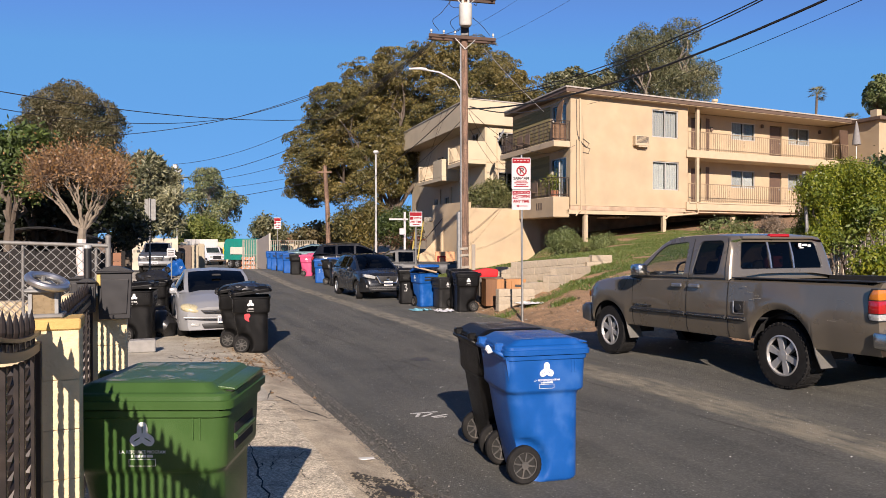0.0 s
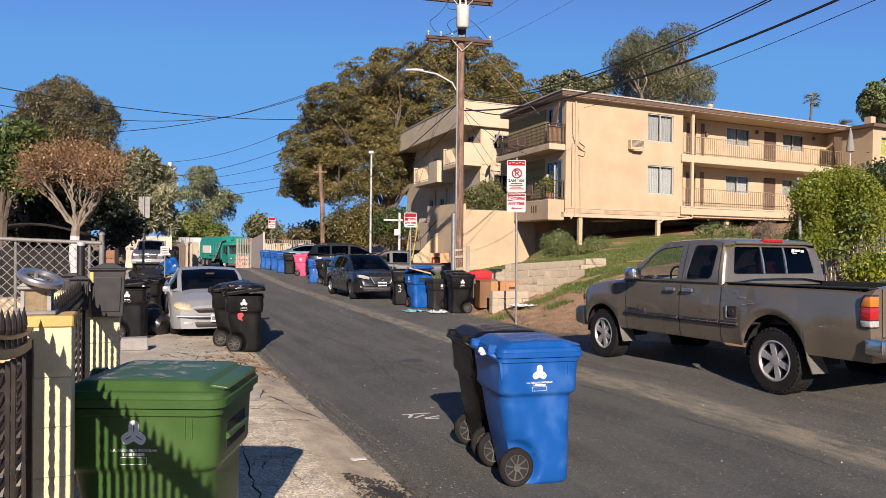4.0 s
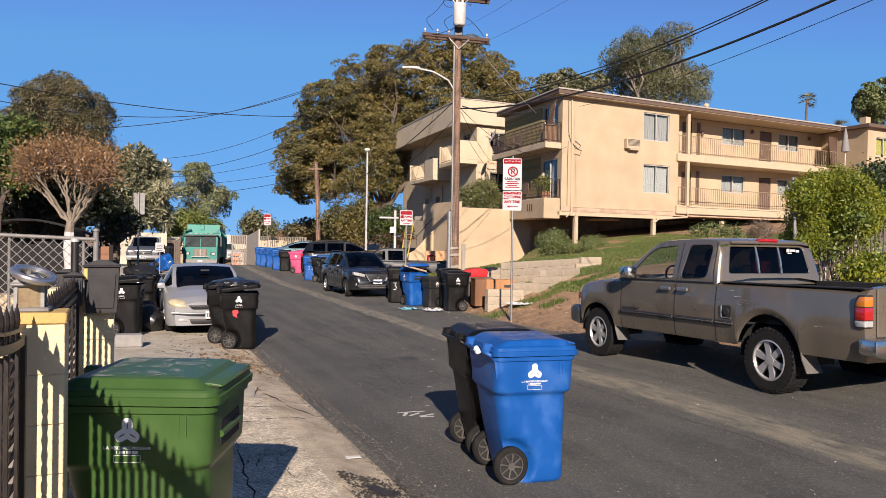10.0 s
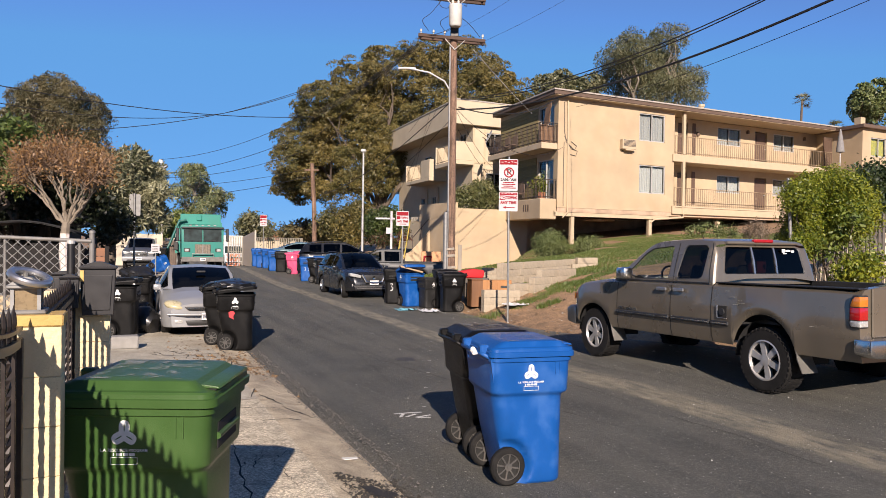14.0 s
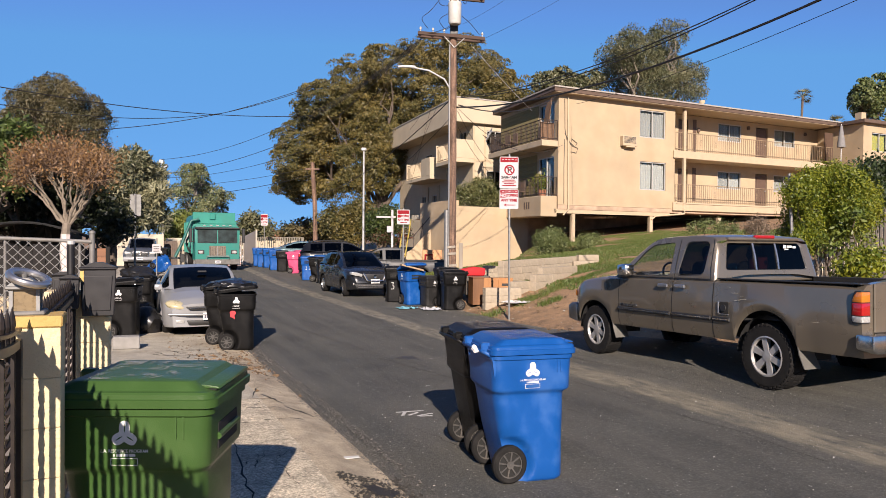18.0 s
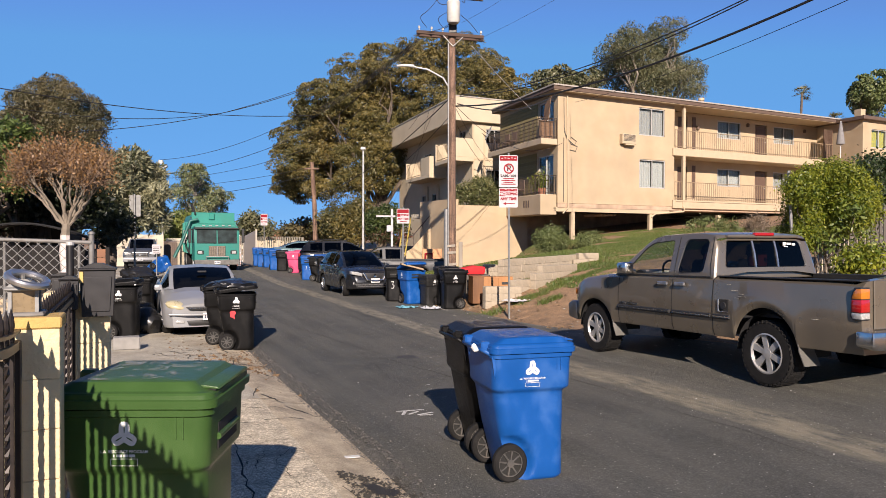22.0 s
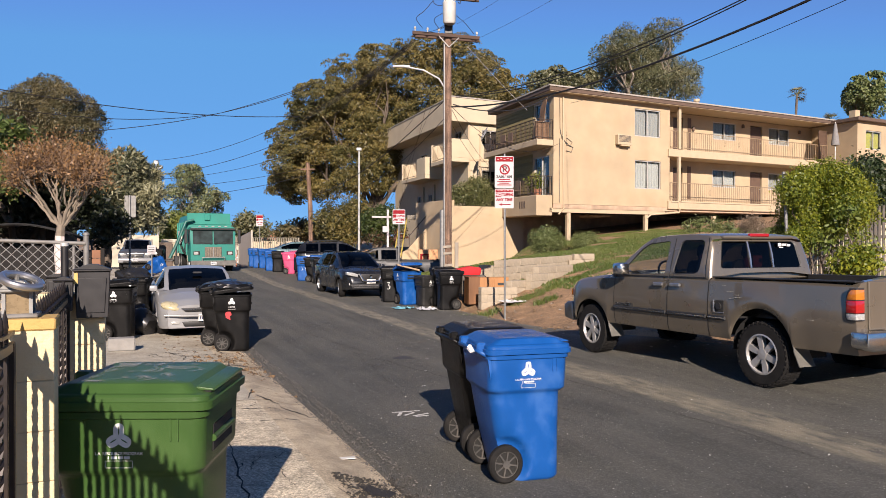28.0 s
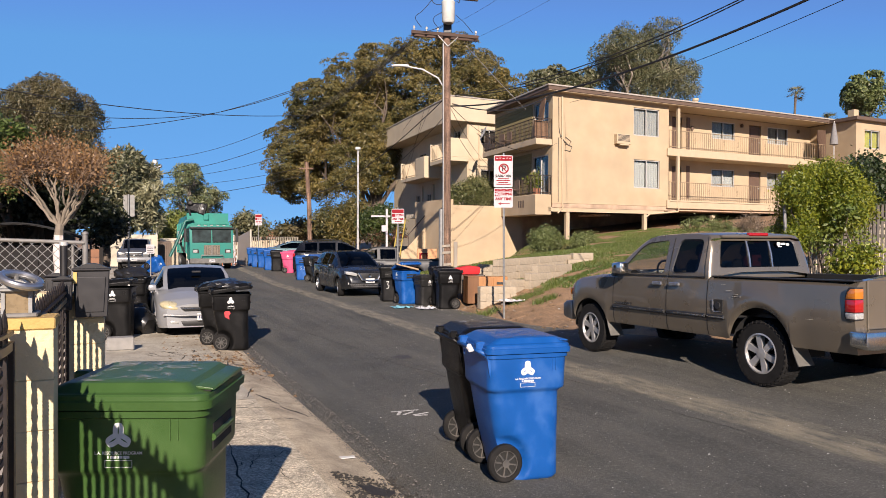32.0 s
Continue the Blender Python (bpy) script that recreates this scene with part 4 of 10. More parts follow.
def vehicle(th, sp):
    """A road vehicle from its lines. Local: +x forward, +y its left, z up from the ground."""
    F, R, W, sill, rw = sp["front"], sp["rear"], sp["half"], sp["sill"], sp["wheel_r"]
    wf, wr, arch = sp["axle_f"], sp["axle_r"], sp["arch"]
    deck = sp["deck"]
    pm = sp["paint"]

    def line(tab, x):
        if x <= tab[0][0]:
            return tab[0][1]
        for (a, za), (b, zb) in zip(tab, tab[1:]):
            if x <= b:
                return za + (zb - za) * (x - a) / (b - a)
        return tab[-1][1]

    def halfw(x):
        tf, tr = (F - x) / 0.55, (x - R) / 0.45
        k = 1.0
        if tf < 1:
            k -= sp.get("nose", 0.16) * (1 - max(0, tf)) ** 2
        if tr < 1:
            k -= sp.get("tail", 0.10) * (1 - max(0, tr)) ** 2
        return W * k

    def bottom(x):
        z = sill
        if x > F - 0.4:
            z = sill + sp.get("lip_f", 0.02) * (1 - (F - x) / 0.4)
        for c, ah in ((wf, sp.get("arch_f", arch)), (wr, sp.get("arch_r", arch))):
            d = abs(x - c)
            if d < arch:
                z = max(z, rw + ah * math.sqrt(1 - d * d / (arch * arch)))
        return z

    def section(x):
        w, zb, zt = halfw(x), bottom(x), line(deck, x)
        zm = sp["belt_mid"]
        flare = 0.0
        for c in (wf, wr):
            flare = max(flare, sp.get("flare", 0.0) * (1 - min(1, abs(x - c) / (arch + 0.12)) ** 4))
        zb2 = min(zb, zt - 0.14)
        q = [(w * 0.955 + flare, zb2), (w * 0.985 + flare, zb2 + 0.12 * (zt - zb2)), (w + flare * 0.8, max(zb2 + 0.25 * (zt - zb2), min(zm - 0.15, zt - 0.1))),
             (w * 0.995, max(zb2 + 0.5 * (zt - zb2), min(zm, zt - 0.08))), (w * 0.968, zt - 0.05), (w * 0.92, zt - 0.008), (w * 0.84, zt + 0.006),
             (w * 0.45, zt + 0.02 + sp.get("crown", 0.015)), (0, zt + 0.025 + sp.get("crown", 0.015))]
        return q

    xs = set()
    n = 60
    for i in range(n + 1):
        xs.add(R + (F - R) * i / n)
    for c in (wf, wr):
        for i in range(25):
            xs.add(c - arch + 2 * arch * (0.5 - 0.5 * math.cos(math.pi * i / 24)))
        xs.add(c - arch - 0.012), xs.add(c + arch + 0.012)
    xs = sorted(x for x in xs if R <= x <= F)
    xs = [x for i, x in enumerate(xs) if i == 0 or x - xs[i - 1] > 0.004]
    bed = sp.get("bed")
    bm = B()
    rows = []
    for x in xs:
        q = section(x)
        rows.append([bm.verts.new((x, y, z)) for y, z in q] + [bm.verts.new((x, -y, z)) for y, z in q[-2::-1]])
    for a, b in zip(rows, rows[1:]):
        inbed = bed and b[0].co.x <= bed[1] + 1e-4 and a[0].co.x >= bed[0] - 1e-4
        for k in range(len(a) - 1):
            if inbed and 6 <= k <= 9:
                continue
            bm.faces.new((a[k], b[k], b[k + 1], a[k + 1]))
    for row, rev in ((rows[0], False), (rows[-1], True)):
        half = len(row) // 2
        for k in range(half):
            f = [row[k], row[k + 1], row[-2 - k], row[-1 - k]]
            if k == half - 1:
                f = [row[k], row[k + 1], row[k + 2]]
            try:
                bm.faces.new(f[::-1] if rev else f)
            except ValueError:
                pass
    bmesh.ops.recalc_face_normals(bm, faces=bm.faces[:])
    body = part("body", bm, pm, th, smooth=38)
    # dark floor and wheel housings
    bm = B()
    box(bm, R + 0.12, F - 0.12, -W * 0.62, W * 0.62, sill + 0.01, sill + 0.18)
    for c in (wf, wr):
        for sy in (-1, 1):
            pts = [(c + arch * math.cos(t), rw + arch * math.sin(t)) for t in [math.pi * i / 12 for i in range(13)]]
            for p, q in zip(pts, pts[1:]):
                bm.faces.new([bm.verts.new(v) for v in ((p[0], sy * W * 0.93, p[1]), (q[0], sy * W * 0.93, q[1]), (q[0], sy * W * 0.45, q[1]), (p[0], sy * W * 0.45, p[1]))])
            bm.faces.new([bm.verts.new((p[0], sy * W * 0.45, p[1])) for p in pts] + [bm.verts.new((c - arch, sy * W * 0.45, sill)), bm.verts.new((c + arch, sy * W * 0.45, sill))])
    part("underbody", bm, M_UNDER, th)
    if bed:
        bm = B()
        zt = line(deck, bed[0])
        wi = W * 0.80
        box(bm, bed[0], bed[1], -wi, wi, sill + 0.28, sill + 0.30)
        for y0, y1 in ((-wi - 0.02, -wi), (wi, wi + 0.02)):
            box(bm, bed[0], bed[1], y0, y1, sill + 0.28, zt + 0.01)
        box(bm, bed[0], bed[0] + 0.03, -wi, wi, sill + 0.28, zt + 0.01)
        part("bed_liner", bm, M_TRIM, th, "black bed liner")
        for sy in (-1, 1):
            bm = B()
            box(bm, bed[0] - 0.05, bed[1], sy * W * 0.88 - 0.07, sy * W * 0.88 + 0.07, zt - 0.002, zt + 0.014, 0.005)
            part("bed_rail", bm, M_TRIM, th, "black rail cap")
    # cabin: pillars and roof, with the panes cut out of it
    cab = sp.get("cab", ())
    sf = [0.0, sp.get("pane_lo", 0.06), sp.get("pane_hi", 0.86), 1.0]
    tf = [0.0, 0.10, 0.30, 1.0]

    def cabrow(c):
        x, zt, wt, wb, zb = c
        q = [(wb + (wt - wb) * f, zb + (zt - zb) * f) for f in sf]
        q += [(wt * (1 - f), zt + sp.get("roof_crown", 0.05) * min(1, max(0, zt - zb) * 2) * (1 - (1 - f) ** 2)) for f in tf[1:]]
        return [(x, y, z) for y, z in q] + [(x, -y, z) for y, z in q[-2::-1]]

    crows = [cabrow(c) for c in cab]
    wind, back, sides = sp.get("windshield"), sp.get("rear_glass"), sp.get("side_panes")
    bm = B()
    panes = {}
    nk = len(crows[0]) if cab else 0
    vs = [[bm.verts.new(p) for p in row] for row in crows]
    for i in range(len(cab) - 1):
        for k in range(nk - 1):
            key = None
            if k in (1, nk - 3):
                for j, (a, b, tint) in enumerate(sides):
                    if a <= i < b:
                        key = ("side_window", j, k == 1, tint)
            if 4 <= k <= nk - 6:
                if wind[0] <= i < wind[1]:
                    key = ("windshield", 0, True, sp.get("wind_tint", True))
                if back[0] <= i < back[1]:
                    key = ("rear_window", 0, True, True)
            if key:
                panes.setdefault(key, []).append((i, k))
            else:
                try:
                    bm.faces.new((vs[i][k], vs[i + 1][k], vs[i + 1][k + 1], vs[i][k + 1]))
                except ValueError:
                    pass
    if cab:
        bmesh.ops.remove_doubles(bm, verts=bm.verts[:], dist=0.003)
        bmesh.ops.recalc_face_normals(bm, faces=bm.faces[:])
        part("cabin", bm, pm, th, smooth=38)
    else:
        bm.free()
    for (nm, j, left, tint), cells in panes.items():
        bm = B()
        for i, k in cells:
            ps = [crows[i][k], crows[i + 1][k], crows[i + 1][k + 1], crows[i][k + 1]]
            try:
                bm.faces.new([bm.verts.new(p) for p in ps])
            except ValueError:
                pass
        bmesh.ops.remove_doubles(bm, verts=bm.verts[:], dist=0.003)
        ob = part(nm, bm, M_TINTED if tint else M_GLASS, th, smooth=True)
        ob.visible_shadow = False
    # inside
    bm = B()
    for x, y in sp.get("seats", ()):
        box(bm, x - 0.25, x + 0.25, y - 0.24, y + 0.24, sp["floor"] - 0.08, sp["floor"] + 0.22, 0.05)
        box(bm, -0.07, 0.07, -0.24, 0.24, 0, 0.58, 0.05, m=pose(x - 0.25, y, sp["floor"] + 0.15, 0, -14, 0))
        box(bm, -0.05, 0.05, -0.13, 0.13, 0.62, 0.80, 0.04, m=pose(x - 0.25, y, sp["floor"] + 0.15, 0, -14, 0))
    part("seats", bm, M_SEAT, th, "dark cloth seats")
    bm = B()
    dx = sp["dash"]
    prism(bm, [(dx, sp["floor"]), (dx, sp["floor"] + 0.50), (dx + 0.15, sp["floor"] + 0.56), (dx + 0.45, sp["floor"] + 0.50), (dx + 0.45, sp["floor"])], -W * 0.8, W * 0.8, "Y")
    part("dashboard", bm, M_TRIM, th)
    bm = B()
    sy = sp.get("steer", 0.38)
    tube(bm, [Vector((dx - 0.14, sy, sp["floor"] + 0.52)) + Vector((0.07 * math.cos(t), 0.18 * math.sin(t), 0.17 * math.cos(t))) for t in [2 * math.pi * i / 18 for i in range(18)]], 0.016, 6, True)
    cyl(bm, (dx, sy, sp["floor"] + 0.45), (dx - 0.14, sy, sp["floor"] + 0.52), 0.03, seg=8)
    part("steering_wheel", bm, M_TRIM, th)
    # wheels
    for c, tn in ((wf, sp.get("steer_angle", 0)), (wr, 0)):
        for s2 in (-1, 1):
            wheel_at(th, c, s2 * (W - sp["tyre_w"] / 2 - 0.035), rw, sp["tyre_w"], s2, sp.get("rim", M_ALLOY), sp.get("spokes", 5), sp.get("tread", False), tn)
    # door gaps
    for x in sp.get("seams", ()):
        for s2 in (-1, 1):
            bm = B()
            q = section(x)[0:6]
            a = [bm.verts.new((x - 0.006, s2 * (y + 0.003), z)) for y, z in q]
            b = [bm.verts.new((x + 0.006, s2 * (y + 0.003), z)) for y, z in q]
            for k in range(5):
                bm.faces.new((a[k], b[k], b[k + 1], a[k + 1]))
            part("door_gap", bm, M_UNDER, th)
    for x in sp.get("handles", ()):
        for s2 in (-1, 1):
            q = section(x)
            y, z = q[3][0], sp.get("handle_z", q[4][1] - 0.10)
            bm = B()
            box(bm, x - 0.10, x + 0.10, min(s2 * y, s2 * (y + 0.035)), max(s2 * y, s2 * (y + 0.035)), z - 0.025, z + 0.025, 0.01)
            part("door_handle", bm, sp.get("handle_mat", pm), th)
    # mirrors
    mx, my, mz = sp["mirror"]
    ma, mb, mc = sp.get("mirror_size", (0.10, 0.08, 0.07))
    for s2 in (-1, 1):
        bm = B()
        box(bm, mx - ma, mx + mb, min(s2 * my, s2 * (my + 0.17)), max(s2 * my, s2 * (my + 0.17)), mz - mc, mz + mc, 0.04, 2)
        cyl(bm, (mx, s2 * (my - 0.10), mz - 0.06), (mx, s2 * (my + 0.04), mz - 0.04), 0.03, seg=8)
        part("door_mirror", bm, sp.get("mirror_mat", pm), th, smooth=40)
    return section, halfw, line


def lamp_patch(name, bm_poly, x, thick, material, th, label="", axis="X", bevel=0.012):
    bm = B()
    prism(bm, bm_poly, x, x + thick, axis, bevel)
    return part(name, bm, material, th, label, smooth=40)


def plate(th, x, z, facing, y=0.0):
    """A number plate; the characters are plain bars."""
    bm = B()
    box(bm, x - 0.006, x + 0.006, y - 0.155, y + 0.155, z - 0.078, z + 0.078, 0.006)
    p = part("number_plate", bm, M_PLATE, th, "white number plate with dark bars")
    bm = B()
    for k in range(7):
        box(bm, x + facing * 0.007 - 0.001, x + facing * 0.007 + 0.001, y - 0.125 + k * 0.038, y - 0.10 + k * 0.038, z - 0.04, z + 0.035)
    part("plate_bars", bm, M_INK, p)


# pickup truck
M_TAUPE = paint("taupe_paint", (0.162, 0.1382, 0.1051), 0.30, 0.5, 0.14)
M_RIM = mat("cast_rim", (0.40, 0.395, 0.385), rough=0.34, metal=0.55, var=0.08, dirt=0.25, dirt_color=(0.2, 0.17, 0.14), dscale=8)
pickup = thing("pickup_truck", "dusty taupe extended-cab pickup parked at the kerb", "pickup truck", pose(4.15, 10.50, (ground_z(3.97, 8.66) + ground_z(2.69, 11.9)) / 2 + 0.036, 0, math.degrees(math.atan2(ground_z(3.97, 8.66) - ground_z(2.69, 11.9), 3.48)), 90 + 21.8))
psec, phalf, pline = vehicle(pickup, dict(
    front=2.52, rear=-2.93, half=0.955, sill=0.515, wheel_r=0.385, axle_f=1.74, axle_r=-1.69, arch=0.475, arch_f=0.465, arch_r=0.535, tyre_w=0.27, belt_mid=1.0, flare=0.035, nose=0.20, tail=0.03, lip_f=0.0,
    deck=[(-2.93, 1.262), (-0.93, 1.262), (-0.86, 1.262), (0.85, 1.255), (1.2, 1.250), (1.5, 1.235), (2.05, 1.175), (2.34, 1.10), (2.52, 0.95)], crown=0.03, paint=M_TAUPE, bed=(-2.86, -0.90),
    seats=[(0.20, 0.40), (0.20, -0.40)], floor=0.76, dash=0.66, steer=0.40, seams=(1.10, -0.097, -0.865), handles=(0.07, -0.275), handle_mat=M_ALLOY, handle_z=1.147,
    mirror=(0.80, 0.97, 1.35), mirror_size=(0.12, 0.10, 0.085), mirror_mat=M_CHROME, spokes=6, tread=True, rim=M_RIM))


def fill_loops(bm, loops):
    """Fill flat outlines, the first with the others as holes."""
    es = []
    rings = []
    for lp in loops:
        vs = [bm.verts.new(p) for p in lp]
        rings.append(vs)
        es += [bm.edges.new((vs[i], vs[(i + 1) % len(vs)])) for i in range(len(vs))]
    bmesh.ops.triangle_fill(bm, use_beauty=True, edges=es)
    return rings


def rounded(poly, rad, n=5):
    """A 2D outline with its corners rounded."""
    out = []
    for i, p in enumerate(poly):
        a, b, c = Vector(poly[i - 1]), Vector(p), Vector(poly[(i + 1) % len(poly)])
        r = min(rad, (a - b).length * 0.45, (c - b).length * 0.45)
        p0, p1 = b + (a - b).normalized() * r, b + (c - b).normalized() * r
        for k in range(n + 1):
            t = k / n
            out.append(tuple(p0 * (1 - t) ** 2 + b * 2 * t * (1 - t) + p1 * t ** 2))
    return out


def inset(poly, d):
    """The same outline, drawn in by about d."""
    cx, cy = sum(p[0] for p in poly) / len(poly), sum(p[1] for p in poly) / len(poly)
    return [(cx + (x - cx) * (1 - d / max(0.05, math.hypot(x - cx, y - cy))), cy + (y - cy) * (1 - d / max(0.05, math.hypot(x - cx, y - cy)))) for x, y in poly]


def pickup_cab(th):
    """Extended cab: flanks, roof, windscreen and back with rounded, sealed panes."""
    Z0 = 1.235
    side_y = lambda z: 0.905 - 0.135 * ((z - Z0) / 0.53) ** 1.25 if z > Z0 else 0.905
    # roof line of the flank from the foot of the windscreen to the back
    top = [(1.22, 1.245), (1.12, 1.315), (0.95, 1.435), (0.75, 1.575), (0.58, 1.685), (0.45, 1.748), (0.32, 1.775), (0.1, 1.788), (-0.2, 1.792), (-0.5, 1.788), (-0.66, 1.775), (-0.73, 1.755), (-0.765, 1.715)]
    outline = top + [(-0.80, 1.50), (-0.835, 1.25), (-0.835, Z0)] + [(1.22, Z0)]
    front = rounded([(1.02, 1.262), (0.015, 1.283), (0.012, 1.742), (0.45, 1.712), (0.60, 1.632)], 0.05)
    rear = rounded([(-0.135, 1.283), (-0.64, 1.305), (-0.66, 1.745), (-0.21, 1.748)], 0.085)
    bm = B()
    for sy in (1, -1):
        k0 = len(bm.verts)
        fill_loops(bm, [[(x, 0, z) for x, z in outline], [(x, 0, z) for x, z in front], [(x, 0, z) for x, z in rear]])
        bm.verts.ensure_lookup_table()
        for v in bm.verts[k0:]:
            v.co.y = sy * side_y(v.co.z)
    # roof, rounded over from flank to flank
    def arc(x, z):
        y = side_y(z)
        h = 0.045 * smooth01(1.30, 1.72, z)
        half = [(y, z), (y - 0.014, z + 0.45 * h + 0.004), (y - 0.05, z + 0.75 * h), (y - 0.16, z + 0.95 * h), (y * 0.45, z + 1.15 * h)]
        return [(x, a, b) for a, b in half] + [(x, 0, z + 1.2 * h)] + [(x, -a, b) for a, b in half[::-1]]
    loft(bm, [arc(x, z) for x, z in top[5:]], closed=False, cap=False)
    # windscreen pillars
    scr = []
    for x, z in top[:6]:
        y = side_y(z)
        h = 0.045 * smooth01(1.30, 1.72, z)
        scr.append([(x, y, z), (x + 0.02, y - 0.03, z + 0.45 * h + 0.004), (x + 0.035, y - 0.07, z + 0.75 * h)])
    for sy in (1, -1):
        vs = [[bm.verts.new((a, sy * b, c)) for a, b, c in row] for row in scr]
        for a, b in zip(vs, vs[1:]):
            for k in range(2):
                bm.faces.new((a[k], a[k + 1], b[k + 1], b[k]))
    # back: rounded corners and a panel with one wide opening
    def back_x(z):
        return -0.858 + 0.075 * max(0, z - 1.25) / 0.5 + 0.06 * smooth01(1.66, 1.80, z)
    zs = [Z0, 1.25, 1.32, 1.40, 1.50, 1.60, 1.66, 1.715]
    ex = {Z0: -0.835, 1.25: -0.835, 1.715: -0.765}
    for sy in (1, -1):
        vs = []
        for z in zs:
            xe = ex.get(z, -0.835 + 0.035 * (z - 1.25) / 0.25 if z < 1.5 else -0.80 + 0.035 * (z - 1.5) / 0.215)
            y, xb = side_y(z), back_x(z)
            vs.append([bm.verts.new((xe, sy * y, z)), bm.verts.new((xe * 0.4 + xb * 0.6, sy * (y - 0.012), z)), bm.verts.new((xb - 0.004, sy * (y - 0.05), z)), bm.verts.new((xb - 0.006, sy * (y - 0.085), z))])
        for a, b in zip(vs, vs[1:]):
            for k in range(3):
                bm.faces.new((a[k], a[k + 1], b[k + 1], b[k]))
    edge = [(-(side_y(z) - 0.085), z) for z in zs] + [(-0.50, 1.775), (-0.25, 1.798), (0, 1.805), (0.25, 1.798), (0.50, 1.775)] + [((side_y(z) - 0.085), z) for z in zs[::-1]]
    glass = rounded([(-0.715, 1.372), (-0.645, 1.722), (0.645, 1.722), (0.715, 1.372)], 0.05)
    k0 = len(bm.verts)
    fill_loops(bm, [[(0, y, z) for y, z in edge], [(0, y, z) for y, z in glass]])
    bm.verts.ensure_lookup_table()
    for v in bm.verts[k0:]:
        v.co.x = back_x(v.co.z) - 0.006
    bmesh.ops.remove_doubles(bm, verts=bm.verts[:], dist=0.004)
    bmesh.ops.recalc_face_normals(bm, faces=bm.faces[:])
    part("cabin", bm, M_TAUPE, th, smooth=32)
    # strip of roof between the back panel and the roof skin
    bm = B()
    box(bm, -0.80, -0.70, -0.62, 0.62, 1.755, 1.80, 0.02, 2)
    part("roof_edge", bm, M_TAUPE, th, smooth=40)

    def pane(name, poly, place, tint, wide=0.016):
        inner = inset(poly, wide)
        bm = B()
        a, b = [bm.verts.new(place(p, 0.003)) for p in poly], [bm.verts.new(place(p, -0.012)) for p in inner]
        for k in range(len(poly)):
            bm.faces.new((a[k], a[(k + 1) % len(a)], b[(k + 1) % len(a)], b[k]))
        part("window_seal", bm, M_TRIM, th, "black rubber seal")
        bm = B()
        bm.faces.new([bm.verts.new(place(p, -0.010)) for p in inset(poly, wide * 0.8)])
        ob = part(name, bm, M_TINTED if tint else M_GLASS, th)
        ob.visible_shadow = False

    for sy in (1, -1):
        put = lambda p, o: (p[0], sy * (side_y(p[1]) + o), p[1])
        pane("side_window", front, put, False)
        pane("side_window", rear, put, True)
    pane("rear_window", glass, lambda p, o: (back_x(p[1]) - 0.006 - o, p[0], p[1]), True, 0.02)
    bm = B()
    ws = [[(x + 0.035 + 0.05 * math.cos(0.5 * math.pi * t), t * (side_y(z) - 0.07), z + 0.034 * smooth01(1.30, 1.72, z)) for t in (-1, -0.6, -0.2, 0.2, 0.6, 1)] for x, z in top[:6]]
    loft(bm, ws, closed=False, cap=False)
    ob = part("windshield", bm, M_GLASS, th, smooth=True)
    ob.visible_shadow = False
    # headrests, door cap trim and window slider bars
    for y in (-0.195, 0.195):
        bm = B()
        rows = [[(back_x(z) - 0.012, y - 0.013, z), (back_x(z) - 0.012, y + 0.013, z), (back_x(z) + 0.01, y + 0.013, z), (back_x(z) + 0.01, y - 0.013, z)] for z in (1.375, 1.55, 1.72)]
        loft(bm, rows)
        part("slider_frame", bm, M_ALLOY, th)
    for y in (0.40, -0.40):
        bm = B()
        box(bm, -0.35, -0.23, y - 0.14, y + 0.14, 1.36, 1.58, 0.04, 2)
        part("headrest", bm, mat("maroon_cloth", (0.16, 0.02, 0.02), rough=0.9), th, "dull red headrest", smooth=40)
    for a, b in ((1.10, -0.085), (-0.11, -0.80)):
        for sy in (1, -1):
            bm = B()
            box(bm, b, a, min(sy * 0.902, sy * 0.916), max(sy * 0.902, sy * 0.916), 1.244, 1.262, 0.004)
            part("sill_trim", bm, M_TRIM, th)
    bm = B()
    tube(bm, [(-0.092, side_y(z) + 0.001, z) for z in (1.24, 1.4, 1.55, 1.66, 1.735, 1.775)], 0.005, 5)
    part("door_gap", bm, M_UNDER, th)
    bm = B()
    tube(bm, [(x, side_y(z) + 0.001, z) for x, z in ((-0.715, 1.765), (-0.735, 1.72), (-0.745, 1.6), (-0.76, 1.4), (-0.785, 1.25))], 0.005, 5)
    part("door_gap", bm, M_UNDER, th)


pickup_cab(pickup)
# rubbing strip along the doors and bed front
for a, b in ((1.10, -0.08), (-0.115, -0.85), (-0.88, -1.18)):
    bm = B()
    box(bm, b, a, 0.950, 0.982, 0.738, 0.796, 0.012)
    part("rubbing_strip", bm, M_TRIM, pickup, "black rubbing strip")
    bm = B()
    box(bm, b + 0.01, a - 0.01, 0.978, 0.985, 0.762, 0.774)
    part("strip_bead", bm, M_CHROME, pickup)
# fuel flap left open
bm = B()
box(bm, -1.15, -0.985, 0.945, 0.966, 0.835, 0.985, 0.006)
part("filler_recess", bm, M_UNDER, pickup)
bm = B()
box(bm, -0.995, -0.970, 0.945, 0.972, 0.835, 0.985, 0.004)
box(bm, -1.15, -0.985, 0.945, 0.970, 0.825, 0.837, 0.004)
part("filler_flap", bm, M_ALLOY, pickup)
bm = B()
cyl(bm, (-1.075, 0.95, 0.91), (-1.075, 0.985, 0.91), 0.042, seg=16)
part("fuel_cap", bm, M_TRIM, pickup)
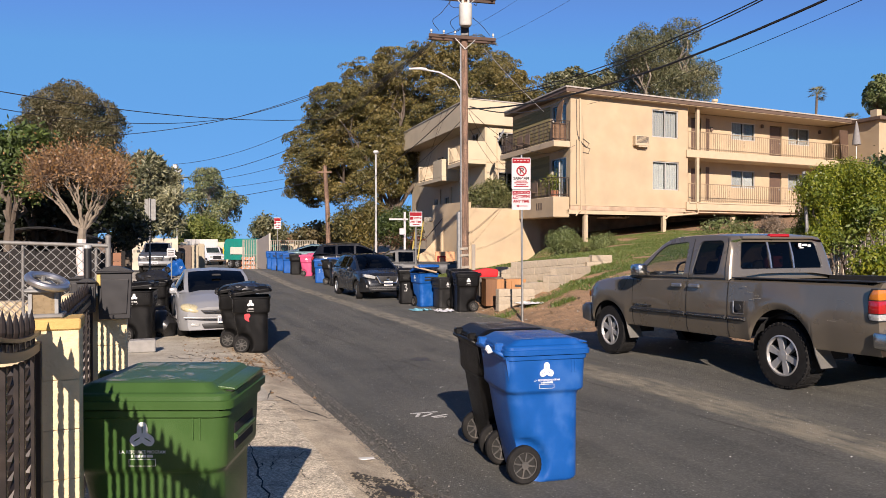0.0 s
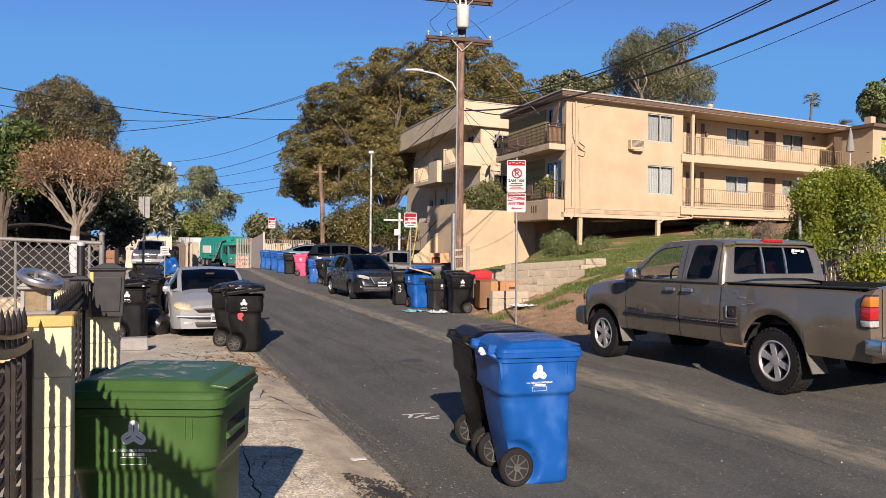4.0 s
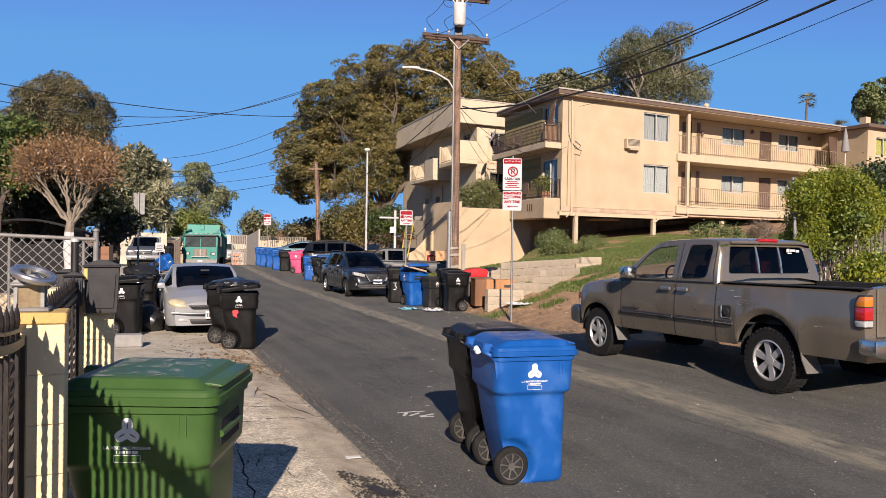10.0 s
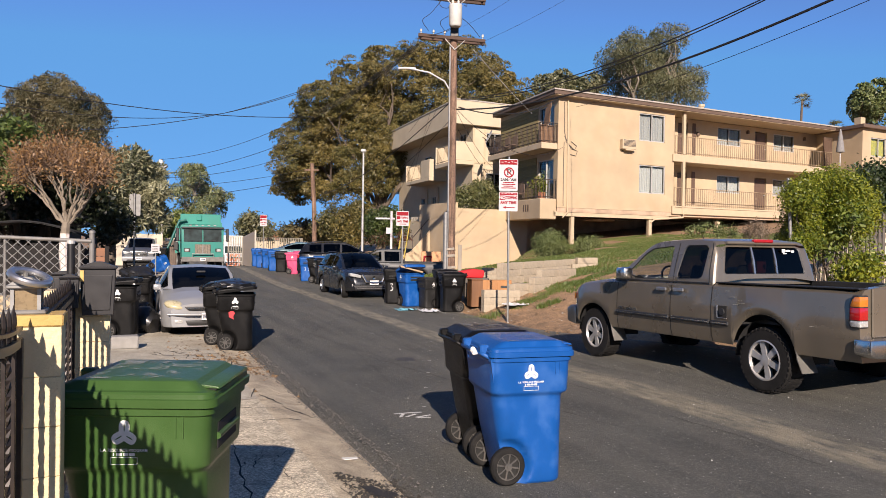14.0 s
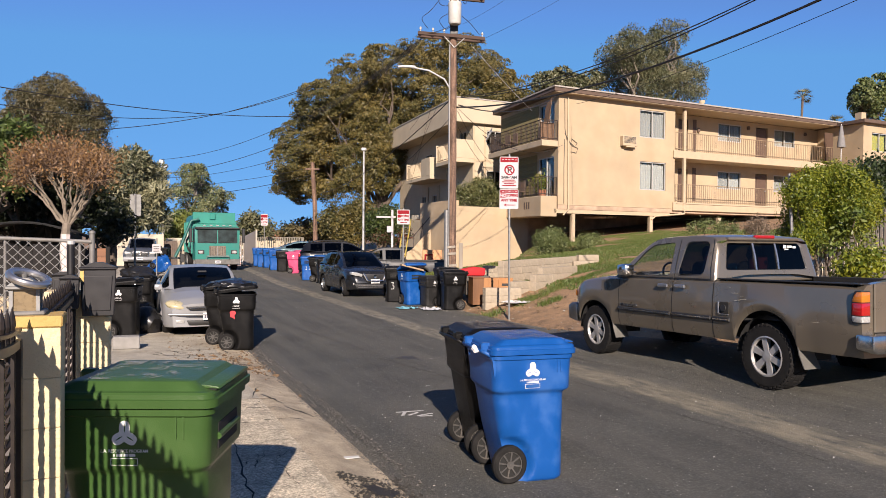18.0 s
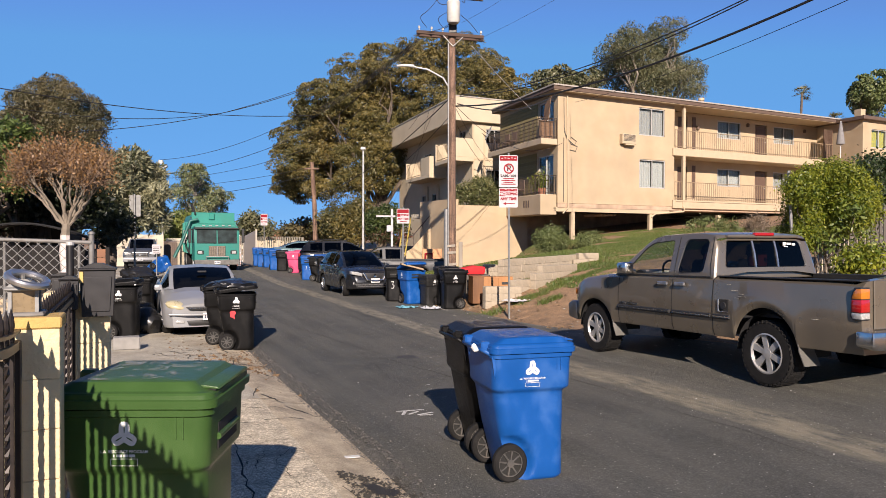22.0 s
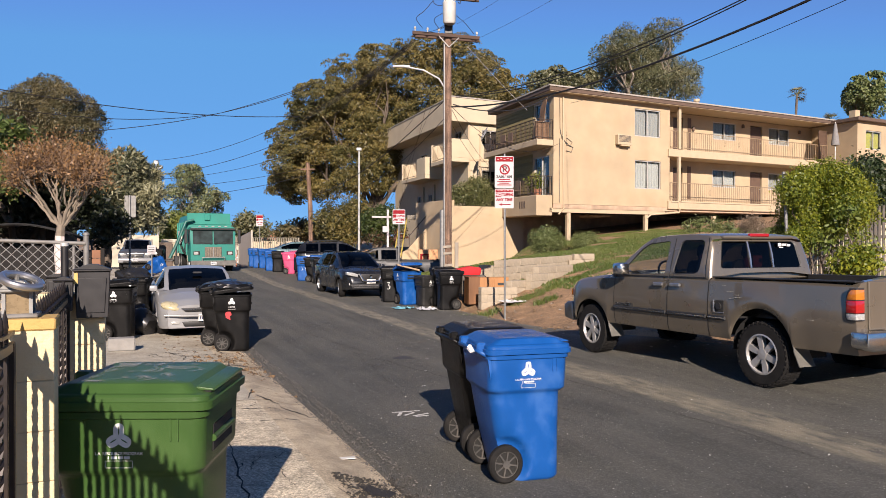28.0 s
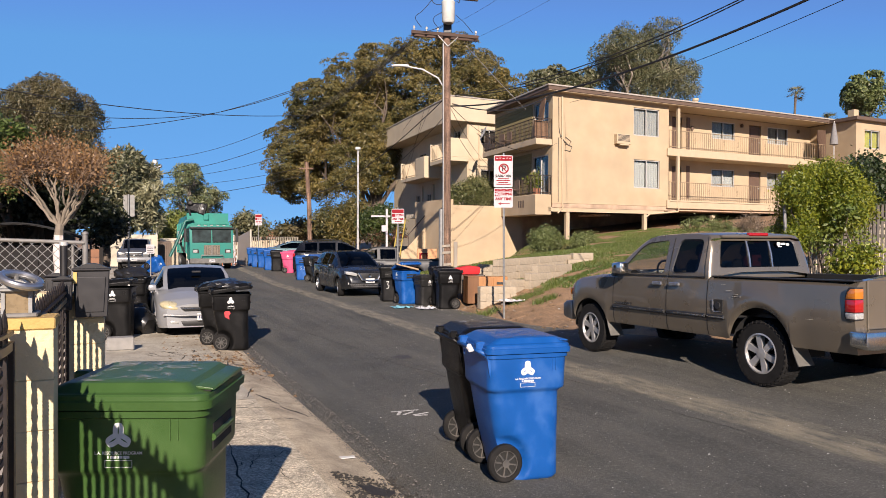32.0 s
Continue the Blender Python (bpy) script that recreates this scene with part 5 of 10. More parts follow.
# tail lamps
for s2 in (-1, 1):
    y0, y1 = sorted((s2 * 0.835, s2 * 0.962))
    bm = B()
    prism(bm, [(-2.952, 0.872), (-2.952, 1.205), (-2.875, 1.205), (-2.855, 1.17), (-2.835, 1.12), (-2.825, 0.905), (-2.845, 0.872)], min(s2 * 0.83, s2 * 0.957), max(s2 * 0.83, s2 * 0.957), "Y", 0.006)
    part("lamp_housing", bm, M_TRIM, pickup, smooth=40)
    for pts, mt in (([(-2.958, 0.882), (-2.958, 0.945), (-2.838, 0.945), (-2.838, 0.915), (-2.852, 0.882)], M_LENS), ([(-2.958, 0.951), (-2.958, 1.08), (-2.841, 1.08), (-2.838, 0.951)], M_REDLENS),
                    ([(-2.958, 1.086), (-2.958, 1.192), (-2.90, 1.192), (-2.87, 1.162), (-2.85, 1.12), (-2.843, 1.086)], M_AMBER)):
        bm = B()
        prism(bm, pts, y0, y1, "Y", 0.008)
        part("tail_lamp", bm, mt, pickup, smooth=40)
# rear bumper, tailgate, back step
bm = B()
prism(bm, [(-0.98, 0.615), (-0.98, 0.765), (0.98, 0.765), (0.98, 0.615), (0.9, 0.575), (-0.9, 0.575)], -3.10, -2.90, "X", 0.02)
part("rear_bumper", bm, M_CHROME, pickup, "chrome step bumper", smooth=40)
bm = B()
box(bm, -2.95, -2.93, -0.76, 0.76, 0.77, 1.275, 0.008)
part("tailgate", bm, M_TAUPE, pickup)
bm = B()
for k in range(6):
    box(bm, -2.955, -2.951, -0.30 + k * 0.1, -0.23 + k * 0.1, 0.985, 1.045)
part("badge", bm, M_CHROME, pickup, "chrome badge bars")
plate(pickup, -3.106, 0.65, -1)
# third brake lamp, rear window frame bars
bm = B()
box(bm, -0.815, -0.75, -0.17, 0.17, 1.782, 1.825, 0.014)
part("brake_lamp", bm, M_REDLENS, pickup)
bm = B()
for y0, y1, z0, z1 in ((-0.36, -0.31, 1.655, 1.70), (-0.46, -0.375, 1.665, 1.692), (-0.53, -0.475, 1.655, 1.685), (-0.40, -0.33, 1.635, 1.648)):
    box(bm, -0.818, -0.814, y0, y1, z0, z1)
part("sticker", bm, M_WHITE, pickup, "white window sticker")
# front bumper, grille, lamps
bm = B()
prism(bm, [(2.32, 0.46), (2.57, 0.50), (2.59, 0.72), (2.47, 0.78), (2.30, 0.76)], -0.90, 0.90, "Y", 0.03)
part("front_bumper", bm, mat("dull_chrome", (0.22, 0.215, 0.21), rough=0.32, metal=0.9, var=0.15, scale=6), pickup, "dulled chrome front bumper", smooth=40)
bm = B()
box(bm, 2.42, 2.52, -0.45, 0.45, 0.80, 0.98, 0.02)
part("grille", bm, M_CHROME, pickup)
for s2 in (-1, 1):
    y0, y1 = sorted((s2 * 0.50, s2 * 0.80))
    bm = B()
    box(bm, 2.34, 2.48, y0, y1, 0.82, 0.99, 0.03)
    part("headlight", bm, M_LENS, pickup, smooth=40)
    bm = B()
    y0, y1 = sorted((s2 * 0.76, s2 * 0.865))
    box(bm, 2.25, 2.42, y0, y1, 0.86, 1.0, 0.03)
    part("turn_lamp", bm, M_AMBER, pickup, smooth=40)
    for xm in (1.74, -1.69):
        bm = B()
        y0, y1 = s2 * 0.81 - 0.13, s2 * 0.81 + 0.14
        rows4 = [((xm - 0.45, y0 + 0.05, 0.66), (xm - 0.45, y1, 0.66)), ((xm - 0.48, y0 + 0.03, 0.46), (xm - 0.48, y1 - 0.01, 0.46)), ((xm - 0.55, y0 + 0.02, 0.31), (xm - 0.55, y1 - 0.01, 0.31))]
        loft(bm, [[p, q, (q[0] - 0.012, q[1], q[2]), (p[0] - 0.012, p[1], p[2])] for p, q in rows4])
        part("mudflap", bm, mat("mudflap_rubber", (0.1008, 0.0972, 0.0864), rough=0.6, var=0.2), pickup, "pale grey mudflap")
bm = B()
for k in range(10):
    box(bm, 1.05 - k * 0.042 - 0.03, 1.05 - k * 0.042, 0.957, 0.962, 0.812, 0.845)
part("badge", bm, M_CHROME, pickup, "chrome badge bars")
for x, z, l in ((-1.20, 1.10, 0.10), (-1.30, 1.03, 0.13), (-1.24, 1.01, 0.08), (-2.35, 0.84, 0.1), (-1.33, 1.06, 0.06), (-1.12, 1.17, 0.07)):
    bm = B()
    box(bm, x - l, x, 0.956, 0.9585, z, z + 0.004, m=None)
    part("scratch", bm, M_CONC2, pickup, "pale scratch in the paint")


# silver saloon
M_SILVER = paint("silver_paint", (0.255, 0.260, 0.266), 0.34, 0.2, 0.08, 0.3)


def saloon(name, label, pm, m, cat="car", lens=None):
    th = thing(name, label, cat, m)
    vehicle(th, dict(
        front=2.36, rear=-2.38, half=0.905, sill=0.20, wheel_r=0.32, axle_f=1.37, axle_r=-1.37, arch=0.375, tyre_w=0.21, belt_mid=0.68, nose=0.26, tail=0.18, lip_f=0.03,
        deck=[(-2.38, 0.90), (-2.2, 1.00), (-1.5, 1.02), (0.9, 0.96), (1.5, 0.88), (2.05, 0.76), (2.28, 0.66), (2.36, 0.56)], crown=0.03, paint=pm,
        cab=[(1.15, 0.95, 0.70, 0.83, 0.945), (1.0, 1.02, 0.70, 0.84, 0.95), (0.55, 1.26, 0.68, 0.85, 0.955), (0.25, 1.37, 0.645, 0.85, 0.96), (0.05, 1.405, 0.635, 0.85, 0.965), (-0.15, 1.415, 0.63, 0.85, 0.97), (-0.22, 1.415, 0.63, 0.85, 0.97),
             (-0.75, 1.40, 0.62, 0.845, 0.985), (-1.05, 1.35, 0.61, 0.84, 0.99), (-1.55, 1.16, 0.60, 0.82, 1.005), (-1.80, 1.025, 0.64, 0.80, 1.01)],
        windshield=(0, 3), rear_glass=(8, 10), side_panes=[(1, 5, True), (6, 9, True)], roof_crown=0.05,
        seats=[(0.1, 0.38), (0.1, -0.38), (-0.8, 0.3), (-0.8, -0.3)], floor=0.42, dash=0.55, seams=(0.95, -0.18, -1.15), handles=(0.05, -0.95), mirror=(0.70, 0.84, 0.97)))
    lens = lens or M_LENS
    for s2 in (-1, 1):
        bm = B()
        bmesh.ops.create_uvsphere(bm, u_segments=20, v_segments=10, radius=1.0)
        bmesh.ops.transform(bm, matrix=pose(2.13, s2 * 0.645, 0.675, 0, 0, s2 * 26) @ pose(0, 0, 0, s2 * 14, 12, 0) @ Matrix.Diagonal((0.165, 0.225, 0.092, 1)), verts=bm.verts[:])
        part("headlight", bm, lens, th, "yellowed headlight" if lens is M_OLDLENS else "", smooth=True)
        lamp_patch("fog_lamp", [(s2 * 0.50, 0.31), (s2 * 0.66, 0.31), (s2 * 0.66, 0.37), (s2 * 0.50, 0.37)], 2.20, 0.10, M_LENS, th)
        lamp_patch("tail_lamp", [(s2 * 0.5, 0.72), (s2 * 0.80, 0.72), (s2 * 0.80, 0.88), (s2 * 0.5, 0.86)], -2.36, 0.1, M_REDLENS, th)
    lamp_patch("grille", [(-0.40, 0.58), (0.40, 0.58), (0.48, 0.65), (-0.48, 0.65)], 2.24, 0.10, M_TRIM, th)
    bm = B()
    box(bm, 2.33, 2.355, -0.44, 0.44, 0.612, 0.628, 0.006)
    part("grille_bar", bm, M_CHROME, th)
    lamp_patch("lower_intake", [(-0.42, 0.27), (0.42, 0.27), (0.46, 0.36), (-0.46, 0.36)], 2.24, 0.10, M_TRIM, th)
    bm = B()
    tube(bm, [(2.30, -0.80, 0.50), (2.38, -0.45, 0.49), (2.40, 0, 0.485), (2.38, 0.45, 0.49), (2.30, 0.80, 0.50)], 0.022, 8)
    part("bumper", bm, pm, th, smooth=60)
    plate(th, 2.405, 0.45, 1)
    bm = B()
    box(bm, 0.60, 0.64, -0.10, 0.10, 1.29, 1.34, 0.015)
    part("rear_view_mirror", bm, M_TRIM, th)
    return th


accord = saloon("silver_car", "silver four-door saloon with yellowed headlights, parked facing down the street", M_SILVER, spot(-5.27, 17.1, -67.5, 0.01), lens=M_OLDLENS)
accord.scale = (1.0, 0.98, 0.94)

M_TACOMA = paint("grey_silver_paint", (0.0612, 0.06336, 0.06768), 0.45, 0.1, 0.05, 0.1)
M_SUVGREY = paint("dark_grey_paint", (0.0150, 0.0158, 0.0178), 0.26, 0.3, 0.03, 0.5)
M_SUVBLACK = paint("black_paint", (0.007, 0.0075, 0.009), 0.25, 0.1, 0.0, 0.35)
M_WHITEPAINT = paint("white_paint", (0.5184, 0.5256, 0.5328), 0.3, 0.0)
M_TEALPAINT = paint("pale_teal_paint", (0.144, 0.216, 0.2232), 0.3, 0.4)
M_OLDGREY = paint("flat_grey_paint", (0.036, 0.03744, 0.03888), 0.5, 0.2, 0.15, 0.2)


def suv(name, label, pm, m, h=1.0, cat="car"):
    th = thing(name, label, cat, m)
    vehicle(th, dict(
        front=2.15, rear=-2.15, half=0.885, sill=0.28, wheel_r=0.335, axle_f=1.31, axle_r=-1.31, arch=0.40, tyre_w=0.21, belt_mid=0.78, nose=0.28, tail=0.14, lip_f=0.04, flare=0.015,
        deck=[(-2.15, 0.95), (-2.0, 1.08), (-1.2, 1.10), (0.85, 1.05), (1.5, 1.00), (1.95, 0.90), (2.10, 0.76), (2.15, 0.62)], crown=0.035, paint=pm,
        cab=[(1.10, 1.05, 0.72, 0.82, 1.035), (0.95, 1.13, 0.72, 0.83, 1.04), (0.60, 1.33, 0.65, 0.83, 1.045), (0.30, 1.49, 0.62, 0.83, 1.05), (0.10, 1.555, 0.61, 0.83, 1.055), (-0.10, 1.58, 0.605, 0.83, 1.06), (-0.20, 1.585, 0.60, 0.83, 1.065),
             (-0.95, 1.57, 0.60, 0.825, 1.09), (-1.05, 1.565, 0.60, 0.825, 1.10), (-1.60, 1.52, 0.58, 0.81, 1.14), (-1.80, 1.49, 0.57, 0.80, 1.14), (-2.03, 1.16, 0.66, 0.79, 1.10), (-2.10, 1.06, 0.70, 0.78, 1.05)],
        windshield=(0, 4), rear_glass=(10, 11), side_panes=[(1, 5, True), (6, 7, True), (8, 9, True)], roof_crown=0.05,
        seats=[(0.05, 0.38), (0.05, -0.38), (-0.85, 0.3), (-0.85, -0.3)], floor=0.52, dash=0.50, seams=(0.90, -0.15, -1.05), handles=(0.02, -0.85), mirror=(0.72, 0.84, 1.08), steer_angle=-14))
    for s2 in (-1, 1):
        lamp_patch("headlight", [(s2 * 0.44, 0.755), (s2 * 0.80, 0.83), (s2 * 0.80, 0.93), (s2 * 0.62, 0.915), (s2 * 0.42, 0.85)], 1.87, 0.26, M_LENS, th)
        lamp_patch("fog_lamp", [(s2 * 0.58, 0.46), (s2 * 0.72, 0.46), (s2 * 0.72, 0.54), (s2 * 0.58, 0.54)], 1.98, 0.10, M_LENS, th)
        lamp_patch("tail_lamp", [(s2 * 0.50, 0.86), (s2 * 0.78, 0.86), (s2 * 0.79, 1.02), (s2 * 0.5, 0.98)], -2.14, 0.1, M_REDLENS, th)
        bm = B()
        tube(bm, [(0.1, s2 * 0.62, 1.60), (-0.4, s2 * 0.615, 1.64), (-1.3, s2 * 0.60, 1.62), (-1.7, s2 * 0.58, 1.56)], 0.02, 6)
        part("roof_rail", bm, M_TRIM, th)
    lamp_patch("grille", [(-0.38, 0.86), (0.38, 0.86), (0.24, 0.60), (-0.24, 0.60)], 2.06, 0.115, M_TRIM, th)
    bm = B()
    tube(bm, [(2.15, -0.40, 0.87), (2.19, -0.27, 0.62), (2.195, 0.0, 0.59), (2.19, 0.27, 0.62), (2.15, 0.40, 0.87)], 0.040, 8)
    part("grille_trim", bm, M_CHROME, th)
    bm = B()
    lathe(bm, [(2.185, 0.0), (2.195, 0.06), (2.175, 0.065)], 16, m=pose(0, 0, 0.77))
    part("badge", bm, M_CHROME, th)
    lamp_patch("lower_intake", [(-0.62, 0.34), (0.62, 0.34), (0.70, 0.50), (-0.70, 0.50)], 2.00, 0.17, M_TRIM, th)
    for z in (0.39, 0.45):
        bm = B()
        box(bm, 2.165, 2.178, -0.58, 0.58, z - 0.008, z + 0.008)
        part("intake_bar", bm, M_ALLOY, th)
    plate(th, 2.215, 0.60, 1)
    return th


kicks = suv("dark_car", "dark grey small crossover parked facing down the street", M_SUVGREY, spot(-2.68, 26.9, -67, 0.02))
kicks.scale = (1.0, 1.0, 0.94)


def light_pickup(name, label, pm, m, bumper=None):
    th = thing(name, label, "pickup truck", m)
    vehicle(th, dict(
        front=2.45, rear=-2.7, half=0.90, sill=0.42, wheel_r=0.36, axle_f=1.5, axle_r=-1.5, arch=0.45, tyre_w=0.23, belt_mid=0.9, flare=0.02, nose=0.18, tail=0.03,
        deck=[(-2.7, 1.10), (-0.9, 1.12), (0.85, 1.14), (1.4, 1.13), (2.1, 1.06), (2.35, 0.96), (2.45, 0.85)], crown=0.03, paint=pm, bed=(-2.62, -0.95),
        cab=[(1.05, 1.13, 0.70, 0.86, 1.12), (0.9, 1.21, 0.70, 0.86, 1.125), (0.45, 1.52, 0.68, 0.86, 1.13), (0.25, 1.64, 0.67, 0.86, 1.13), (0.05, 1.68, 0.665, 0.86, 1.13), (-0.08, 1.69, 0.66, 0.86, 1.13), (-0.70, 1.68, 0.66, 0.855, 1.13), (-0.80, 1.66, 0.66, 0.85, 1.13), (-0.90, 1.20, 0.74, 0.85, 1.13), (-0.92, 1.13, 0.74, 0.84, 1.12)],
        windshield=(0, 3), rear_glass=(7, 8), side_panes=[(1, 4, False), (5, 6, True)], roof_crown=0.04, seats=[(0.1, 0.38), (0.1, -0.38)], floor=0.62, dash=0.55, seams=(1.0, -0.1, -0.92), handles=(0.05,), mirror=(0.72, 0.89, 1.22), mirror_mat=M_TRIM))
    for s2 in (-1, 1):
        lamp_patch("headlight", [(s2 * 0.46, 0.82), (s2 * 0.78, 0.84), (s2 * 0.80, 0.98), (s2 * 0.48, 0.95)], 2.27, 0.18, M_LENS, th)
        lamp_patch("tail_lamp", [(s2 * 0.74, 0.70), (s2 * 0.88, 0.70), (s2 * 0.88, 1.0), (s2 * 0.74, 1.0)], -2.72, 0.1, M_REDLENS, th)
    lamp_patch("grille", [(-0.42, 0.74), (0.42, 0.74), (0.40, 0.95), (-0.40, 0.95)], 2.40, 0.10, M_TRIM, th)
    bm = B()
    tube(bm, [(2.50, -0.41, 0.95), (2.51, 0, 0.96), (2.50, 0.41, 0.95), (2.51, 0.42, 0.75), (2.52, 0, 0.74), (2.51, -0.42, 0.75)], 0.022, 6, True)
    box(bm, 2.505, 2.525, -0.38, 0.38, 0.835, 0.865)
    lathe(bm, [(2.53, 0.0), (2.535, 0.06), (2.51, 0.065)], 14, m=pose(0, 0, 0.85))
    part("grille_trim", bm, M_CHROME, th)
    bm = B()
    prism(bm, [(2.32, 0.42), (2.57, 0.45), (2.59, 0.64), (2.52, 0.71), (2.30, 0.69)], -0.86, 0.86, "Y", 0.03)
    part("front_bumper", bm, bumper or pm, th, smooth=40)
    plate(th, 2.60, 0.60, 1)
    bm = B()
    prism(bm, [(2.56, 0.45), (2.595, 0.46), (2.60, 0.535), (2.57, 0.54)], -0.62, 0.62, "Y", 0.01)
    part("air_intake", bm, M_TRIM, th)
    # dark box added in place of the shadow under the truck
    bm = B()
    box(bm, -2.2, 2.3, -0.62, 0.62, 0.20, 0.46, 0.02)
    part("skid_plate", bm, M_UNDER, th)
    bm = B()
    box(bm, -2.82, -2.68, -0.85, 0.85, 0.42, 0.60, 0.03)
    part("rear_bumper", bm, M_CHROME, th)
    return th


CRV = suv("black_suv", "black sport utility car parked behind the others", M_SUVBLACK, spot(-4.25, 37.2, 8, 0.02))
CRV.scale = (1.05, 1.05, 1.06)
saloon("white_car", "white car parked nose-in off the street", M_WHITEPAINT, spot(-8.4, 49.8, 20, 0.03))
saloon("pale_teal_car", "pale teal car parked beside a white one", M_TEALPAINT, spot(-7.5, 46.6, 16, 0.03))
old_pickup = light_pickup("grey_pickup", "flat grey old pickup parked by the utility pole", M_OLDGREY, spot(-2.05, 32.0, 188, 0.02))
old_pickup.scale = (1.0, 1.0, 0.90)
light_pickup("white_pickup", "silver-grey pickup with a pale bumper parked facing the street", M_TACOMA, spot(-15.85, 41.3, -72, 0.02), M_SILVER).scale = (0.95, 0.95, 0.94)

# ---- blocks of flats ----
M_STUCCO = mat("cream_stucco", (0.372, 0.288, 0.184), rough=0.95, var=0.11, scale=0.8, bump=0.25, bscale=40, dirt=0.5, dirt_color=(0.3528, 0.2556, 0.1476), dscale=0.9)
M_STUCCO2 = mat("pale_stucco", (0.43, 0.360, 0.252), rough=0.95, var=0.06, scale=1.0, bump=0.25, bscale=40, dirt=0.3, dirt_color=(0.36, 0.288, 0.1944), dscale=0.6)
M_TRIMCREAM = mat("cream_trim", (0.4032, 0.3168, 0.2088), rough=0.7, var=0.06, scale=4)
M_FASCIA = mat("brown_fascia", (0.0936, 0.0612, 0.0432), rough=0.7, var=0.15, scale=5)
M_ROOFEDGE = mat("roof_gravel", (0.3024, 0.2736, 0.2376), rough=0.95, var=0.2, scale=8)
M_SIDING = mat("olive_siding", (0.175, 0.142, 0.058), rough=0.85, var=0.12, scale=6, objvar=0.12)
M_DOORB = mat("brown_door", (0.0936, 0.0576, 0.0396), rough=0.6, var=0.1, scale=5)
M_RAIL = mat("brown_iron", (0.0504, 0.036, 0.0288), rough=0.6, metal=0.2, var=0.2, scale=20)
M_RAILC = mat("tan_iron", (0.26, 0.195, 0.125), rough=0.6, metal=0.2, var=0.2, scale=20)
M_ALU = mat("window_aluminium", (0.36, 0.3528, 0.3312), rough=0.5, metal=0.1, var=0.1)
M_CURTAIN = mat("curtain_cloth", (0.37, 0.365, 0.35), rough=0.95, var=0.14, scale=14, stretch=(1, 1, 0.05))
M_BLIND = mat("blind_slats", (0.47, 0.465, 0.44), rough=0.8, var=0.12, scale=40, stretch=(0.05, 0.05, 1))
# dark tone on the sheet behind a pane, painting the unlit room
M_DARKROOM = mat("unlit_room_dark", (0.036, 0.03384, 0.03024), rough=0.95, var=0.3, scale=2)
M_CARPORT = mat("carport_brown", (0.40, 0.285, 0.195), rough=0.9, var=0.2, scale=2, dirt=0.4, dscale=0.8)
M_BOARD = mat("grey_board", (0.0864, 0.0756, 0.06336), rough=0.8, var=0.15, scale=6)
COSK, SINK = math.cos(radians(81)), math.sin(radians(81))


def flat_frame(x, y):
    return pose(x, y, 0, 0, 0, math.degrees(math.atan2(0.454, 0.891)))


def sk(bm):
    """Lean the plan: the two street fronts do not meet square."""
    for v in bm.verts:
        v.co.x += COSK * v.co.y
        v.co.y *= SINK
    return bm


def sp3(s, w, z):
    return Vector((s + COSK * w, SINK * w, z))


def wall_with(bm, a0, a1, z0, z1, d0, d1, holes, along="s"):
    """A wall with openings through it: holes are (a0, a1, z0, z1)."""
    xs = sorted({a0, a1, *[h[0] for h in holes], *[h[1] for h in holes]})
    zs = sorted({z0, z1, *[h[2] for h in holes], *[h[3] for h in holes]})
    for xa, xb in zip(xs, xs[1:]):
        for za, zb in zip(zs, zs[1:]):
            xm, zm = (xa + xb) / 2, (za + zb) / 2
            if any(h[0] < xm < h[1] and h[2] < zm < h[3] for h in holes):
                continue
            if along == "s":
                box(bm, xa, xb, d0, d1, za, zb)
            else:
                box(bm, d0, d1, xa, xb, za, zb)
    bmesh.ops.remove_doubles(bm, verts=bm.verts[:], dist=0.001)
    return bm


def sash(parent, a0, a1, z0, z1, d, along="s", fills=(M_CURTAIN, M_CURTAIN)):
    """A two-part sliding window: frame, two panes, cloth or a sheet in unlit-room dark behind."""
    def bx(bm, p0, p1, q0, q1, e0, e1):
        if along == "s":
            box(bm, p0, p1, e0, e1, q0, q1)
        else:
            box(bm, e0, e1, p0, p1, q0, q1)
    bm = B()
    t = 0.055
    mid = (a0 + a1) / 2
    for p0, p1, q0, q1 in ((a0, a1, z0, z0 + t), (a0, a1, z1 - t, z1), (a0, a0 + t, z0, z1), (a1 - t, a1, z0, z1), (mid - t / 2, mid + t / 2, z0, z1)):
        bx(bm, p0, p1, q0, q1, d - 0.02, d + 0.07)
    win = part("window", sk(bm), M_ALU, parent, "sliding window in an aluminium frame")
    for k, (p0, p1) in enumerate(((a0 + t, mid - t / 2), (mid + t / 2, a1 - t))):
        bm = B()
        bx(bm, p0, p1, z0 + t, z1 - t, d + 0.025 + 0.012 * k, d + 0.03 + 0.012 * k)
        ob = part("pane", sk(bm), M_PANE, win)
        ob.visible_shadow = False
        bm = B()
        n = 14
        pts = [(p0 + (p1 - p0) * i / n, d + 0.15 + (0.02 if i % 2 else -0.02)) for i in range(n + 1)]
        for (xa, ya), (xb, yb) in zip(pts, pts[1:]):
            q = ((xa, ya, z0), (xb, yb, z0), (xb, yb, z1), (xa, ya, z1)) if along == "s" else ((ya, xa, z0), (yb, xb, z0), (yb, xb, z1), (ya, xa, z1))
            bm.faces.new([bm.verts.new(v) for v in q])
        part("curtain", sk(bm), fills[k], win)
    return win


